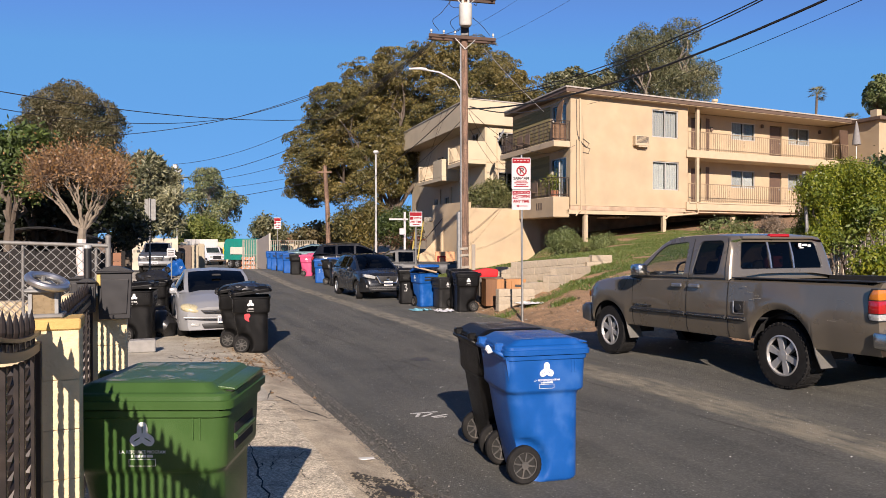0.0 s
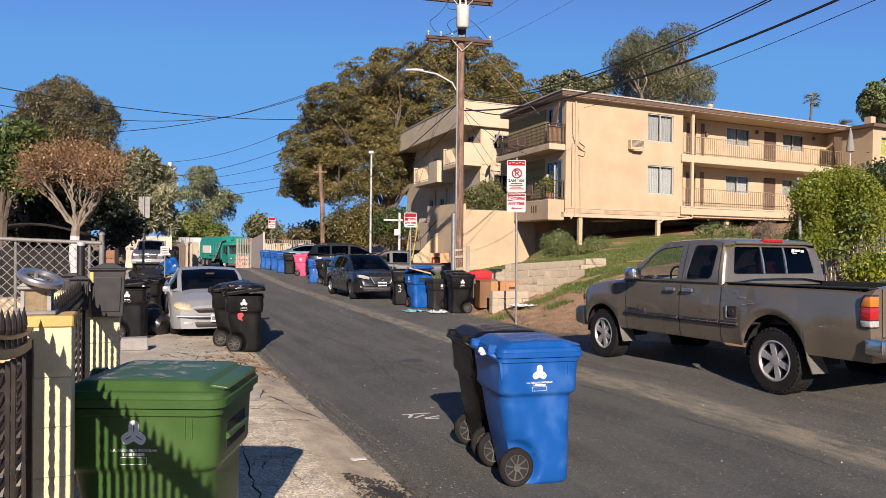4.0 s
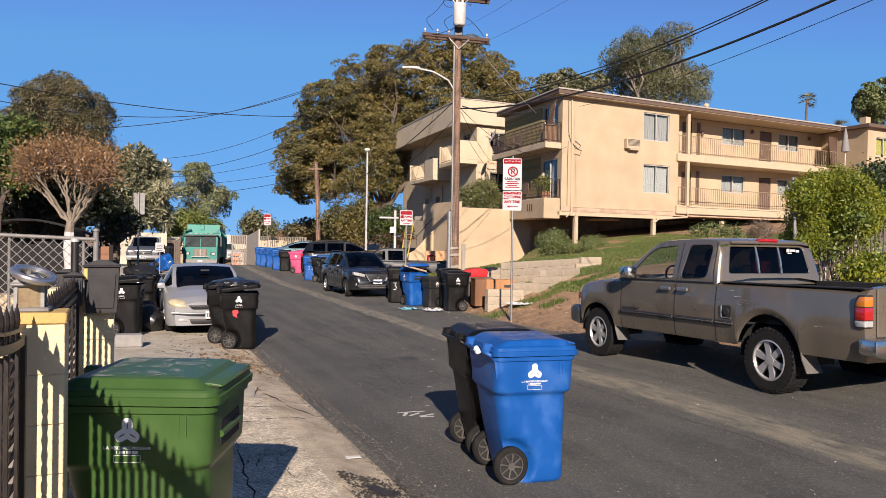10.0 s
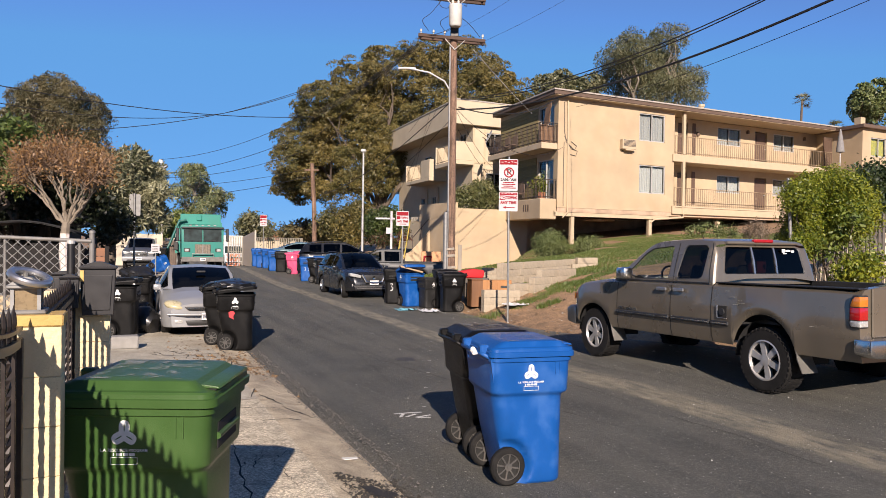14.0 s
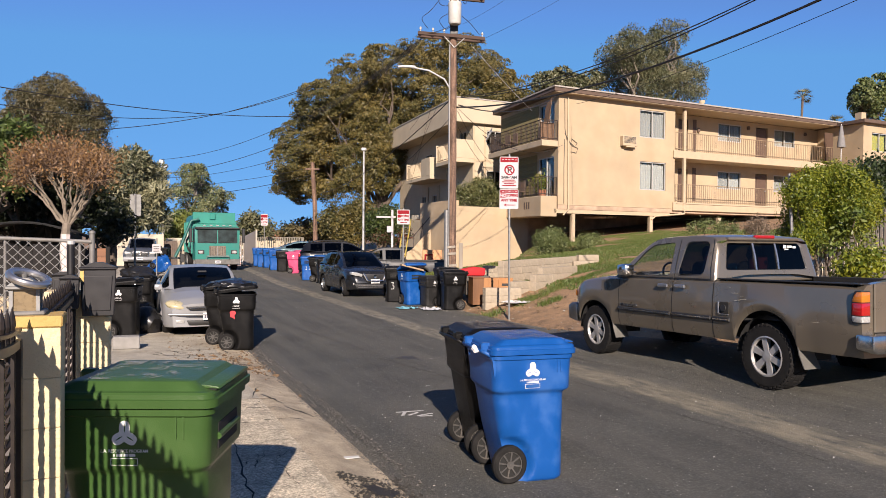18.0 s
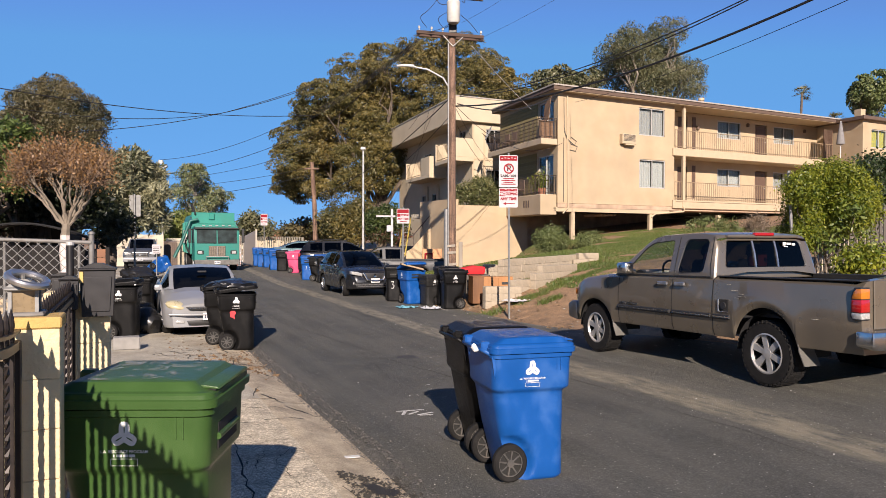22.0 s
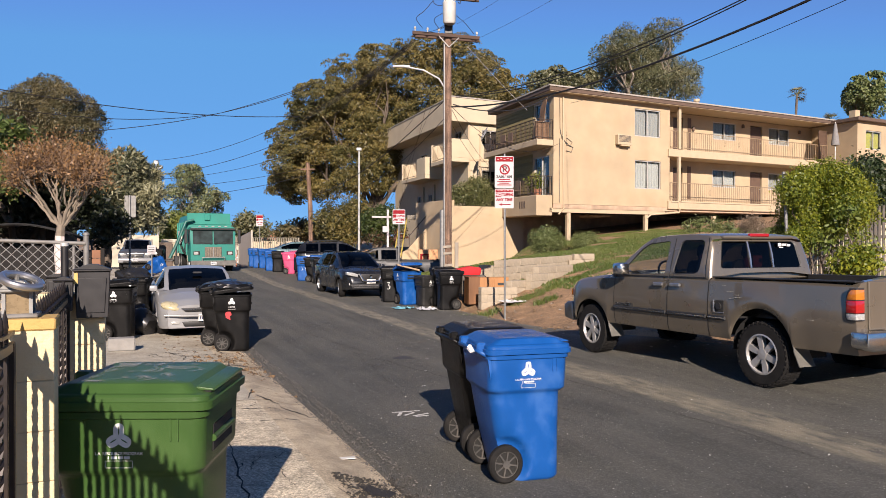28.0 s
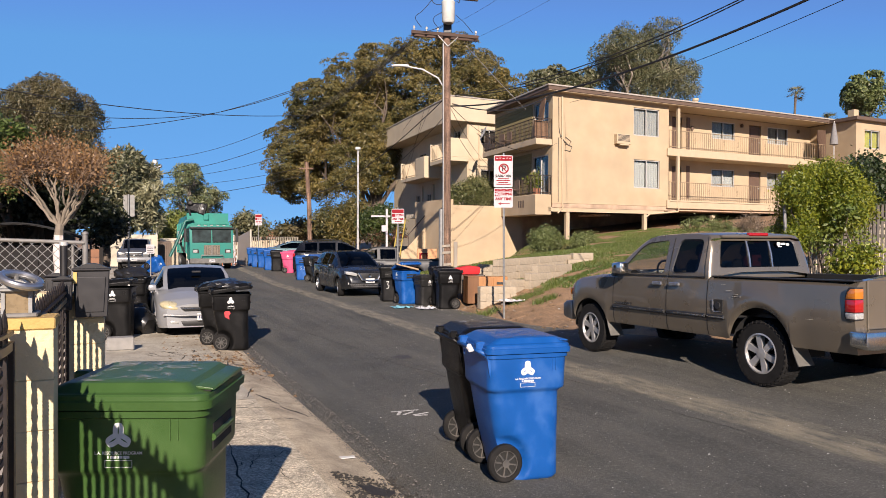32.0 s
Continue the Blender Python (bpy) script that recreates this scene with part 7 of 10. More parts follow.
L_LOQUAT = leaf_mat("loquat_leaf", (0.044, 0.054, 0.021), (0.43, 0.41, 0.25), 0.5)
L_RUST = leaf_mat("dead_orange_leaf", (0.17, 0.088, 0.032), (0.36, 0.215, 0.085), 0.5)
L_BUSH = leaf_mat("grey_green_leaf", (0.0756, 0.1044, 0.03024), (0.1944, 0.216, 0.0756), 0.5)


def P(px, py, d):
    """The place seen d metres up the view in the direction (px, py) of a 1568 x 882 field."""
    return ((px - 784) / 1315 * d, d, 1.85 + (427 - py) / 1315 * d)


def crown_of(lobes, d, depth=0.8):
    """Lobes given as bearing, height and spread of the view at distance d."""
    out = []
    for i, (px, py, r) in enumerate(lobes):
        dd = d + ((i * 37) % 11 - 5) * 0.04 * d * 0.2
        c = P(px, py, dd)
        R = r / 1315 * dd
        out.append((c[0], c[1], c[2], R, R * depth, R * 0.85))
    return out


def tree(name, label, lobes, d, base, n, size, leaf, seed, trunk_r=0.4, bark=None, aspect=2.0, clump=0.35, droop=0.0, shell=0.45, limbs=9, depth=0.9, cat="tree", per=22, shrink=0.92, puff=0.0, flat=1.0, splay=0.0):
    bx, by = (base[0] - 784) / 1315 * d, d
    gz0 = min(ground_z(bx, by), P(0, base[1], d)[2]) if base[1] else ground_z(bx, by)
    th = thing(name, label, cat, pose(bx, by, gz0))
    blobs = [(b[0] - bx, b[1] - by, b[2] - gz0, b[3], b[4], b[5]) for b in crown_of([(a, b, r * shrink) for a, b, r in lobes], d, depth)]
    rg = random.Random(seed)
    top = Vector((sum(b[0] for b in blobs) / len(blobs), 0, sum(b[2] for b in blobs) / len(blobs)))
    low = min(b[2] - b[5] for b in blobs)
    fork = Vector((top.x * 0.25, 0, max(1.0, low * 0.8)))
    bm = B()
    limb(bm, (0, 0, -0.2), fork, trunk_r, trunk_r * 0.7, rg, 0.05)
    part("trunk", bm, bark or M_BARK, th, smooth=True)
    for b in blobs[:limbs]:
        bm = B()
        pts = limb(bm, fork, (b[0], b[1], b[2]), trunk_r * 0.45, trunk_r * 0.08, rg, 0.10, 7)
        for _ in range(3):
            e = Vector(b[:3]) + Vector((rg.uniform(-1, 1) * b[3], rg.uniform(-1, 1) * b[4], rg.uniform(-0.5, 1) * b[5])) * 0.8
            limb(bm, pts[4], e, trunk_r * 0.16, trunk_r * 0.03, rg, 0.10, 5)
        part("limb", bm, bark or M_BARK, th, smooth=True)
    leaf_cloud("crown", blobs, n, size, leaf, th, seed, aspect, shell, clump, droop, per, "", puff, flat, splay)
    return th


tree("ficus_tree", "huge spreading evergreen tree with dense olive-brown foliage behind the flats",
     [(598, 186, 58), (567, 258, 58), (648, 146, 48), (707, 126, 48), (765, 112, 50), (845, 112, 52), (890, 135, 40), (627, 238, 78), (712, 218, 85), (797, 193, 85), (559, 318, 45), (657, 292, 50), (722, 282, 48), (599, 338, 30), (932, 165, 30), (872, 178, 62), (534, 325, 22), (905, 180, 40), (815, 98, 34), (690, 116, 30), (690, 320, 36), (738, 318, 36), (640, 328, 30), (770, 280, 50), (740, 250, 56), (664, 326, 26), (530, 338, 24), (556, 346, 24), (582, 342, 22), (676, 190, 56), (604, 288, 46), (690, 256, 62), (648, 196, 46), (545, 290, 40), (585, 222, 44)],
     62, (700, 0), 360000, 0.17, L_FICUS, 11, 0.45, clump=0.6, shell=0.40, per=120, shrink=0.82, puff=0.62, flat=0.62)
tree("eucalyptus_tree", "tall thin-crowned eucalyptus behind the roof",
     [(1130, 85, 34), (1110, 110, 30), (1190, 75, 30), (1215, 60, 16), (1165, 115, 42), (1200, 130, 38), (1230, 150, 32), (1250, 128, 14), (1130, 140, 42), (1180, 160, 42), (1255, 165, 14)],
     78, (1170, 0), 65000, 0.24, L_EUC, 12, 0.5, M_PALEBARK, 3.2, clump=0.5, droop=1.2, shell=0.65, per=60, puff=0.8)
tree("broad_tree", "dark grey-green tree behind the roof ridge",
     [(985, 152, 22), (1012, 147, 22), (1040, 158, 24), (1068, 150, 20), (1000, 168, 25), (1060, 168, 22)], 80, (1020, 0), 16000, 0.3, L_EUC, 13, 0.5, clump=0.45, per=40, puff=0.6)
tree("eucalyptus_tree", "large brownish eucalyptus behind the house yards",
     [(70, 196, 22), (92, 180, 22), (125, 168, 22), (152, 183, 20), (60, 230, 26), (97, 213, 34), (142, 218, 32), (187, 206, 22), (203, 223, 17), (177, 243, 30), (127, 258, 40), (87, 263, 36), (194, 268, 22), (206, 288, 15), (167, 293, 30)],
     66, (120, 0), 95000, 0.20, L_EUCB, 14, 0.6, M_BARK, 3.0, clump=0.55, droop=1.0, shell=0.35, per=60, puff=0.62, shrink=0.86)
tree("leafy_tree", "bright green leafy tree over the fence", [(28, 254, 30), (62, 250, 26), (92, 264, 19), (30, 292, 34), (75, 292, 28), (18, 328, 32), (58, 326, 26), (0, 275, 30)],
     17.4, (10, 0), 15000, 0.12, leaf_mat("fresh_green_leaf", (0.040, 0.068, 0.014), (0.15, 0.19, 0.045), 0.5), 15, 0.16, clump=0.12, aspect=2.4, shell=0.7)
tree("loquat_tree", "dense broad-leaved tree with drooping pale leaves", [(225, 310, 32), (262, 300, 30), (292, 325, 28), (235, 350, 40), (285, 365, 32), (205, 340, 30), (260, 390, 30), (300, 395, 22), (200, 300, 22), (310, 350, 16), (225, 385, 28)],
     21, (216, 0), 34000, 0.17, L_LOQUAT, 16, 0.2, M_BARK, 4.6, clump=0.5, droop=0.5, shell=0.6, per=16, puff=0.15, splay=1.0)
tree("eucalyptus_tree", "slender eucalyptus at the top of the street", [(360, 320, 19), (380, 316, 14), (374, 342, 22), (348, 350, 17), (404, 354, 17), (421, 360, 12), (384, 374, 18), (358, 382, 18), (412, 378, 13), (370, 402, 18)],
     100, (370, 0), 15000, 0.36, leaf_mat("pale_eucalyptus_leaf", (0.085, 0.112, 0.044), (0.26, 0.265, 0.135), 0.5), 17, 0.35, M_PALEBARK, 3.0, clump=0.5, droop=1.0, shell=0.6, per=40, puff=0.7)
tree("dark_shrub_tree", "dark green rounded tree behind the yard wall", [(345, 405, 24), (370, 412, 22), (330, 418, 18), (392, 418, 18)], 96, (360, 0), 14000, 0.34, leaf_mat("yellow_green_leaf", (0.0612, 0.09, 0.01584), (0.18, 0.1944, 0.0432), 0.5), 18, 0.2, clump=0.45)
tree("round_tree", "rounded dark green tree at the end of the street", [(468, 398, 15), (485, 408, 15), (458, 412, 12), (500, 418, 10), (475, 415, 14)], 75, (472, 0), 7000, 0.30, L_EUC, 19, 0.2, clump=0.3)
tree("round_tree", "brownish bushy tree behind the parked cars", [(545, 415, 14), (565, 410, 14), (580, 418, 14), (530, 420, 10)], 70, (555, 0), 5000, 0.30, L_EUCB, 20, 0.2, clump=0.3)
tree("large_shrub", "large dark olive shrub beside the second block", [(620, 395, 32), (650, 388, 30), (600, 412, 26), (640, 415, 34), (675, 400, 26), (664, 372, 20)], 52, (635, 0), 20000, 0.17, L_FICUS, 21, 0.2, clump=0.2, cat="shrub")
tree("large_shrub", "bright green shrub beside the stair", [(690, 398, 24), (712, 385, 20), (700, 415, 24), (728, 400, 16)], 49, (700, 0), 11000, 0.17, L_GREEN, 22, 0.15, clump=0.18, cat="shrub")
tree("broad_tree", "grey-green tree behind the end wing", [(1565, 164, 24), (1560, 186, 22), (1578, 148, 22), (1588, 176, 30), (1544, 166, 14), (1544, 184, 15), (1552, 152, 13)], 85, (1575, 0), 9000, 0.34, L_BUSH, 23, 0.4, clump=0.45, droop=1.0, per=40, puff=0.6)
tree("flowering_shrub", "pale flowering shrub on the terrace", [(850, 345, 18), (875, 336, 20), (898, 345, 18), (862, 355, 16), (885, 356, 16), (836, 356, 12)], 43.5, (872, 385), 15000, 0.12, leaf_mat("olive_yellow_leaf", (0.072, 0.0864, 0.0252), (0.2304, 0.2088, 0.0864), 0.5), 24, 0.06, clump=0.14, cat="shrub", limbs=3)


# leaf tones are near-black: the yard's deep shade is put into them
tree("shade_tree", "dense tree behind the bare one, leaves near-black for shade", [(60, 330, 55), (130, 340, 50), (10, 345, 60), (185, 350, 36), (90, 365, 42), (165, 315, 36), (30, 300, 50), (40, 375, 40), (150, 370, 34), (0, 390, 40), (205, 385, 18), (232, 402, 24), (215, 420, 20)],
     19, (60, 0), 34000, 0.12, leaf_mat("shade_dark_leaf", (0.0072, 0.01152, 0.00432), (0.0216, 0.03024, 0.01008), 0.5), 25, 0.25, clump=0.16, shell=0.8)


def bush(name, label, lobes, d, n, size, leaf, seed, clump=0.12, aspect=2.0, cat="shrub", droop=0.0, shell=0.6):
    """A low shrub standing on the land."""
    bl = crown_of(lobes, d)
    cx = sum(b[0] for b in bl) / len(bl)
    g = ground_z(cx, d)
    th = thing(name, label, cat, pose(cx, d, g))
    blobs = [(b[0] - cx, b[1] - d, b[2] - g, *b[3:]) for b in bl]
    rg = random.Random(seed)
    for b in blobs[:5]:
        bm = B()
        limb(bm, (b[0] * 0.4, 0, -0.05), (b[0], b[1], b[2]), 0.03, 0.008, rg)
        part("stem", bm, M_BARK, th)
    leaf_cloud("foliage", blobs, n, size, leaf, th, seed, aspect, shell, clump, droop)
    return th


bush("round_bush", "rounded grey-green bush at the foot of the flats", [(988, 424, 16), (1004, 424, 18), (1014, 435, 15), (986, 437, 15)], 33, 12000, 0.07, L_BUSH, 31)
bush("round_bush", "small grey-green bush beside the carport", [(1058, 432, 14), (1075, 430, 14), (1066, 440, 14)], 34, 8000, 0.07, L_BUSH, 32)
bush("leafy_shrub", "sparse leafy shrub on the grass bank", [(1270, 398, 10), (1300, 402, 12), (1325, 405, 10), (1250, 405, 8)], 30, 2200, 0.08, L_BUSH, 33, shell=0.9)
bush("dry_bush", "pale dry bush on the bank", [(1365, 395, 14), (1355, 405, 12), (1378, 405, 12)], 28, 3000, 0.10, leaf_mat("straw_leaf", (0.144, 0.1008, 0.0648), (0.2448, 0.1944, 0.1368), 0.5), 34, aspect=6)
bush("vine_hedge", "tall bright lime-green vine hedge over a fence", [(1442, 338, 28), (1468, 325, 30), (1500, 315, 30), (1532, 322, 26), (1452, 370, 32), (1488, 362, 36), (1526, 354, 32), (1555, 345, 24), (1436, 400, 22), (1462, 404, 28), (1498, 396, 26), (1536, 384, 26), (1562, 372, 22), (1424, 422, 16), (1446, 428, 20), (1414, 446, 12), (1432, 450, 16)],
     16, 88000, 0.055, L_LIME, 35, clump=0.09, aspect=1.9)
bush("leafy_sapling", "loose green sapling beside the steps", [(1545, 375, 22), (1515, 405, 22), (1552, 412, 20), (1488, 432, 20), (1530, 440, 18), (1566, 395, 18)],
     15.6, 1000, 0.11, leaf_mat("sapling_leaf", (0.0648, 0.1008, 0.0144), (0.1872, 0.216, 0.036), 0.5), 41, clump=0.12, aspect=2.6, shell=0.95, droop=0.5)
bush("dark_hedge", "dark green hedge beyond the vines", [(1558, 304, 18), (1574, 296, 22), (1580, 315, 28), (1590, 360, 36)], 19, 7000, 0.10, leaf_mat("dark_hedge_leaf", (0.0144, 0.0288, 0.0072), (0.0504, 0.072, 0.018), 0.5), 36, clump=0.12)
bush("weed_patch", "yellowish weeds under the vine hedge", [(1545, 468, 20), (1568, 460, 24), (1520, 480, 14)], 14.5, 2500, 0.09, L_LIME, 37)
bush("bougainvillea", "shrub with red flowers by the stair", [(690, 425, 10), (705, 428, 8), (722, 432, 9), (740, 420, 10)], 46, 2500, 0.12, leaf_mat("red_flower_leaf", (0.036, 0.0504, 0.0144), (0.216, 0.0432, 0.0432), 0.35), 40)

# palms
def palm(x, y, z, h, seed):
    th = thing("palm_tree", "tall distant fan palm against the sky", "palm tree", pose(x, y, z), "palms")
    rg = random.Random(seed)
    bm = B()
    limb(bm, (0, 0, 0), (0.3, 0, h), 0.28, 0.2, rg, 0.01)
    part("trunk", bm, M_BARK, th)
    for i in range(34):
        a, e = rg.uniform(0, 6.28), rg.uniform(-0.9, 1.3)
        d = Vector((math.cos(a) * math.cos(e), math.sin(a) * math.cos(e), math.sin(e)))
        c = Vector((0.3, 0, h)) + d * 1.1
        q = d.to_track_quat("Z", "Y").to_matrix()
        bm = B()
        for k in range(9):
            t = (k - 4) * 0.30
            v = q @ Vector((math.sin(t) * 0.9, 0, math.cos(t) * 0.9 ))
            o = q @ Vector((math.cos(t), 0, -math.sin(t))) * 0.05
            bm.faces.new([bm.verts.new(p) for p in (c - o, c + v * 1.0 - Vector((0, 0, 0.25)), c + o)])
        cyl(bm, (0.3, 0, h), c, 0.03, seg=4)
        part("frond", bm, L_EUC, th)


px, py, pz = P(1442, 210, 130)
palm(px, py, 0, pz + 3.2 + 1.0, 3)
px, py, pz = P(1503, 214, 110)
palm(px, py, 0, pz - 0.3, 4)


# leafless tree with a few rust-coloured leaves, trunk painted white
def bare_tree():
    d = 15.0
    k = d / 11.0
    x, y, z = P(145, 500, d)
    g = ground_z(x, y)
    th = thing("bare_tree", "nearly leafless tree with rusty leaves and a white-painted trunk", "tree", pose(x, y, g))
    rg = random.Random(9)
    zz = lambda py: P(0, py, d)[2] - g
    xx = lambda px: (px - 784) / 1315 * d - x
    bm = B()
    limb(bm, (0, 0, -0.1), (xx(146), 0, zz(424)), 0.078 * k, 0.066 * k, rg, 0.02)
    part("trunk", bm, mat("whitewash", (0.5472, 0.4752, 0.432), rough=0.9, var=0.12, scale=9, bump=0.4, bscale=20, dirt=0.4, dirt_color=(0.216, 0.1728, 0.144), dscale=6), th, "white-painted trunk", smooth=True)
    tips = []

    def grow(bm, p, dirn, length, r, depth):
        q = p + dirn * length
        limb(bm, p, q, r, r * 0.68, rg, 0.07, 4)
        if depth == 0:
            tips.append((p, q))
            return
        for _ in range(2 if depth > 2 else 3):
            nd = (dirn + Vector((rg.uniform(-0.48, 0.48), rg.uniform(-0.48, 0.48), rg.uniform(-0.05, 0.45)))).normalized()
            grow(bm, q, nd, length * rg.uniform(0.66, 0.86), r * 0.66, depth - 1)

    fork = Vector((xx(148), 0, zz(410)))
    bm = B()
    limb(bm, (xx(146), 0, zz(425)), fork + Vector((0, 0, 0.06)), 0.066 * k, 0.056 * k, rg, 0.02)
    part("fork", bm, M_TWIGBARK, th, smooth=True)
    for tx, ty, tz in ((-0.62, -0.15, 0.75), (-0.3, 0.3, 0.9), (0.02, -0.25, 1.0), (0.15, 0.3, 0.95), (0.62, -0.1, 0.72), (-0.66, 0.2, 0.72), (0.38, 0.2, 0.9), (0.62, 0.1, 0.7), (-0.1, 0.0, 1.0), (-0.45, -0.3, 0.85), (0.45, -0.3, 0.85)):
        bm = B()
        grow(bm, fork, Vector((tx, ty, tz)).normalized(), 0.312 * k, 0.028 * k, 4)
        part("limb", bm, M_TWIGBARK, th, smooth=True)
    blobs = []
    for p, q in tips:
        for _ in range(2):
            blobs.append((q.x + rg.uniform(-0.25, 0.25), q.y + rg.uniform(-0.25, 0.25), q.z + rg.uniform(-0.15, 0.45), 0.13, 0.13, 0.13))
    bm = B()
    for p, q in tips:
        for _ in range(5):
            e = q + k * Vector((rg.uniform(-0.26, 0.26), rg.uniform(-0.26, 0.26), rg.uniform(-0.14, 0.32)))
            cyl(bm, p + (q - p) * rg.random(), e, 0.0055, 0.0028, seg=3, caps=False)
    tagged(part("twig_tangle", bm, mat("brown_twig", (0.185, 0.120, 0.075), rough=0.9, var=0.25, scale=9), th), kind="stuff")
    leaf_cloud("rusty_leaves", blobs, 9500, 0.054, L_RUST, th, 5, 1.8, 0.9, 0.10, 0.8, per=4, label="sparse rust-coloured leaves")


bare_tree()

# grass on the bank below the flats
def grass(name, label, n, s0, s1, r0, r1, h, leaf, seed, dens=None):
    rg = np.random.default_rng(seed)
    s, r = rg.uniform(s0, s1, n), rg.uniform(r0, r1, n)
    v, f = [], []
    for a, b, q, hh in zip(s, r, rg.random(n), rg.random(n)):
        x, y = to_xy(a, b)
        if dens and noise.noise(Vector((x * 0.5, y * 0.5, 3))) < dens:
            continue
        z = bumpy(a, b)
        c, sn, k = math.cos(q * 6.28), math.sin(q * 6.28), h * (0.5 + hh)
        i = len(v)
        v += [(x - c * 0.02, y - sn * 0.02, z), (x + c * 0.02, y + sn * 0.02, z), (x + sn * k * 0.5, y - c * k * 0.5, z + k)]
        f.append((i, i + 1, i + 2))
    tagged(raw(name, v, f, leaf), label, "grass", kind="stuff")


L_GRASS = leaf_mat("grass_blade", (0.066, 0.106, 0.020), (0.165, 0.178, 0.050), 0.5)
grass("grass", "rough green grass on the sloping bank", 120000, 19.5, 34, 10.8, 27, 0.045, L_GRASS, 1, -0.45)
grass("bank_weeds", "thin grass at the edge of the bare bank", 9000, 16, 23, 10.0, 13.5, 0.07, L_GRASS, 2, 0.05)
grass("verge_grass", "short grass beside the utility pole", 14000, 22, 27, 9.6, 11.5, 0.06, L_GRASS, 3, -0.2)


def grass_strip(name, label, pts, n, wide, h, leaf, seed):
    """Tufts of grass in clumps along a line on the bank."""
    rg = np.random.default_rng(seed)
    v, f = [], []
    for q in rg.random(n // 14):
        u = q * (len(pts) - 1)
        i = int(u)
        cx, cy = [pts[i][k] + (pts[i + 1][k] - pts[i][k]) * (u - i) + rg.normal(0, wide) for k in (0, 1)]
        for g in range(14):
            x, y = cx + rg.normal(0, 0.07), cy + rg.normal(0, 0.07)
            z = bumpy(*to_sr(x, y)) - 0.01
            a, k = rg.random() * 6.28, h * rg.uniform(0.4, 1.3)
            c, sn, o = math.cos(a), math.sin(a), len(v)
            v += [(x - c * 0.012, y - sn * 0.012, z), (x + c * 0.012, y + sn * 0.012, z), (x + sn * k * 0.5, y - c * k * 0.5, z + k)]
            f.append((o, o + 1, o + 2))
    tagged(raw(name, v, f, leaf), label, "grass", kind="stuff")


grass_strip("bank_grass", "green grass growing along the foot of the block walls", [(2.3, 19.5), (2.9, 20.0), (3.8, 21.0), (5.2, 22.6), (6.6, 23.6)], 6000, 0.10, 0.065, L_GRASS, 11)
grass_strip("bank_tuft", "tufts of grass on the bare soil of the bank", [(2.85, 18.95), (3.15, 19.05), (3.3, 19.2)], 380, 0.07, 0.13, L_GRASS, 12)
grass_strip("kerb_weeds", "weeds at the foot of the bank beside the kerb", [(0.9, 19.4), (1.4, 19.3), (1.8, 19.2)], 500, 0.12, 0.12, L_GRASS, 13)

# pot plant on the lower balcony
pm_ = flat_frame(6.35, 37.0) @ Matrix.Translation(sp3(-0.55, 0.75, 4.05))
pt = thing("potted_plant", "leafy green potted plant on the lower balcony", "potted plant", pm_)
bm = B()
lathe(bm, [(0.0, 0.0), (0.0, 0.16), (0.32, 0.22), (0.34, 0.20), (0.28, 0.0)], 12, "Z")
part("pot", bm, mat("terracotta", (0.2592, 0.108, 0.0576), rough=0.9, var=0.15), pt)
leaf_cloud("foliage", [(0, 0, 0.75, 0.38, 0.45, 0.5), (0.1, 0.5, 0.7, 0.3, 0.35, 0.45)], 900, 0.16, L_LIME, pt, 77, 4.0, 0.9, 0.08)

# ---- poles, signs and wires ----
M_WOODPOLE = mat("pole_wood", (0.150, 0.092, 0.062), rough=0.9, var=0.6, scale=14, bump=0.8, bscale=26, stretch=(1, 1, 0.06), dirt=0.7, dirt_color=(0.045, 0.03, 0.022), dscale=2.2, speck=0.35, sscale=30)
M_ARMWOOD = mat("arm_wood", (0.0612, 0.03744, 0.02736), rough=0.9, var=0.3, scale=6, bump=0.5, bscale=14, stretch=(0.1, 1, 1))
M_GALV = mat("galvanised_steel", (0.216, 0.216, 0.2088), rough=0.55, metal=0.6, var=0.15, scale=15)
M_LAMPGREY = mat("lamp_grey", (0.4176, 0.4176, 0.4032), rough=0.5, metal=0.3)
M_PORC = mat("porcelain", (0.4464, 0.4176, 0.3744), rough=0.25)
M_WIRE = mat("wire_black", (0.01152, 0.01152, 0.01224), rough=0.7)
M_SIGNW = mat("sign_white", (0.40, 0.375, 0.38), rough=0.7, var=0.05, scale=6, spec=0.2)
M_SIGNR = mat("sign_red", (0.20, 0.008, 0.014), rough=0.75, var=0.06, scale=6, spec=0.2)
M_SIGNB = mat("sign_black", (0.0144, 0.0144, 0.0144), rough=0.5)

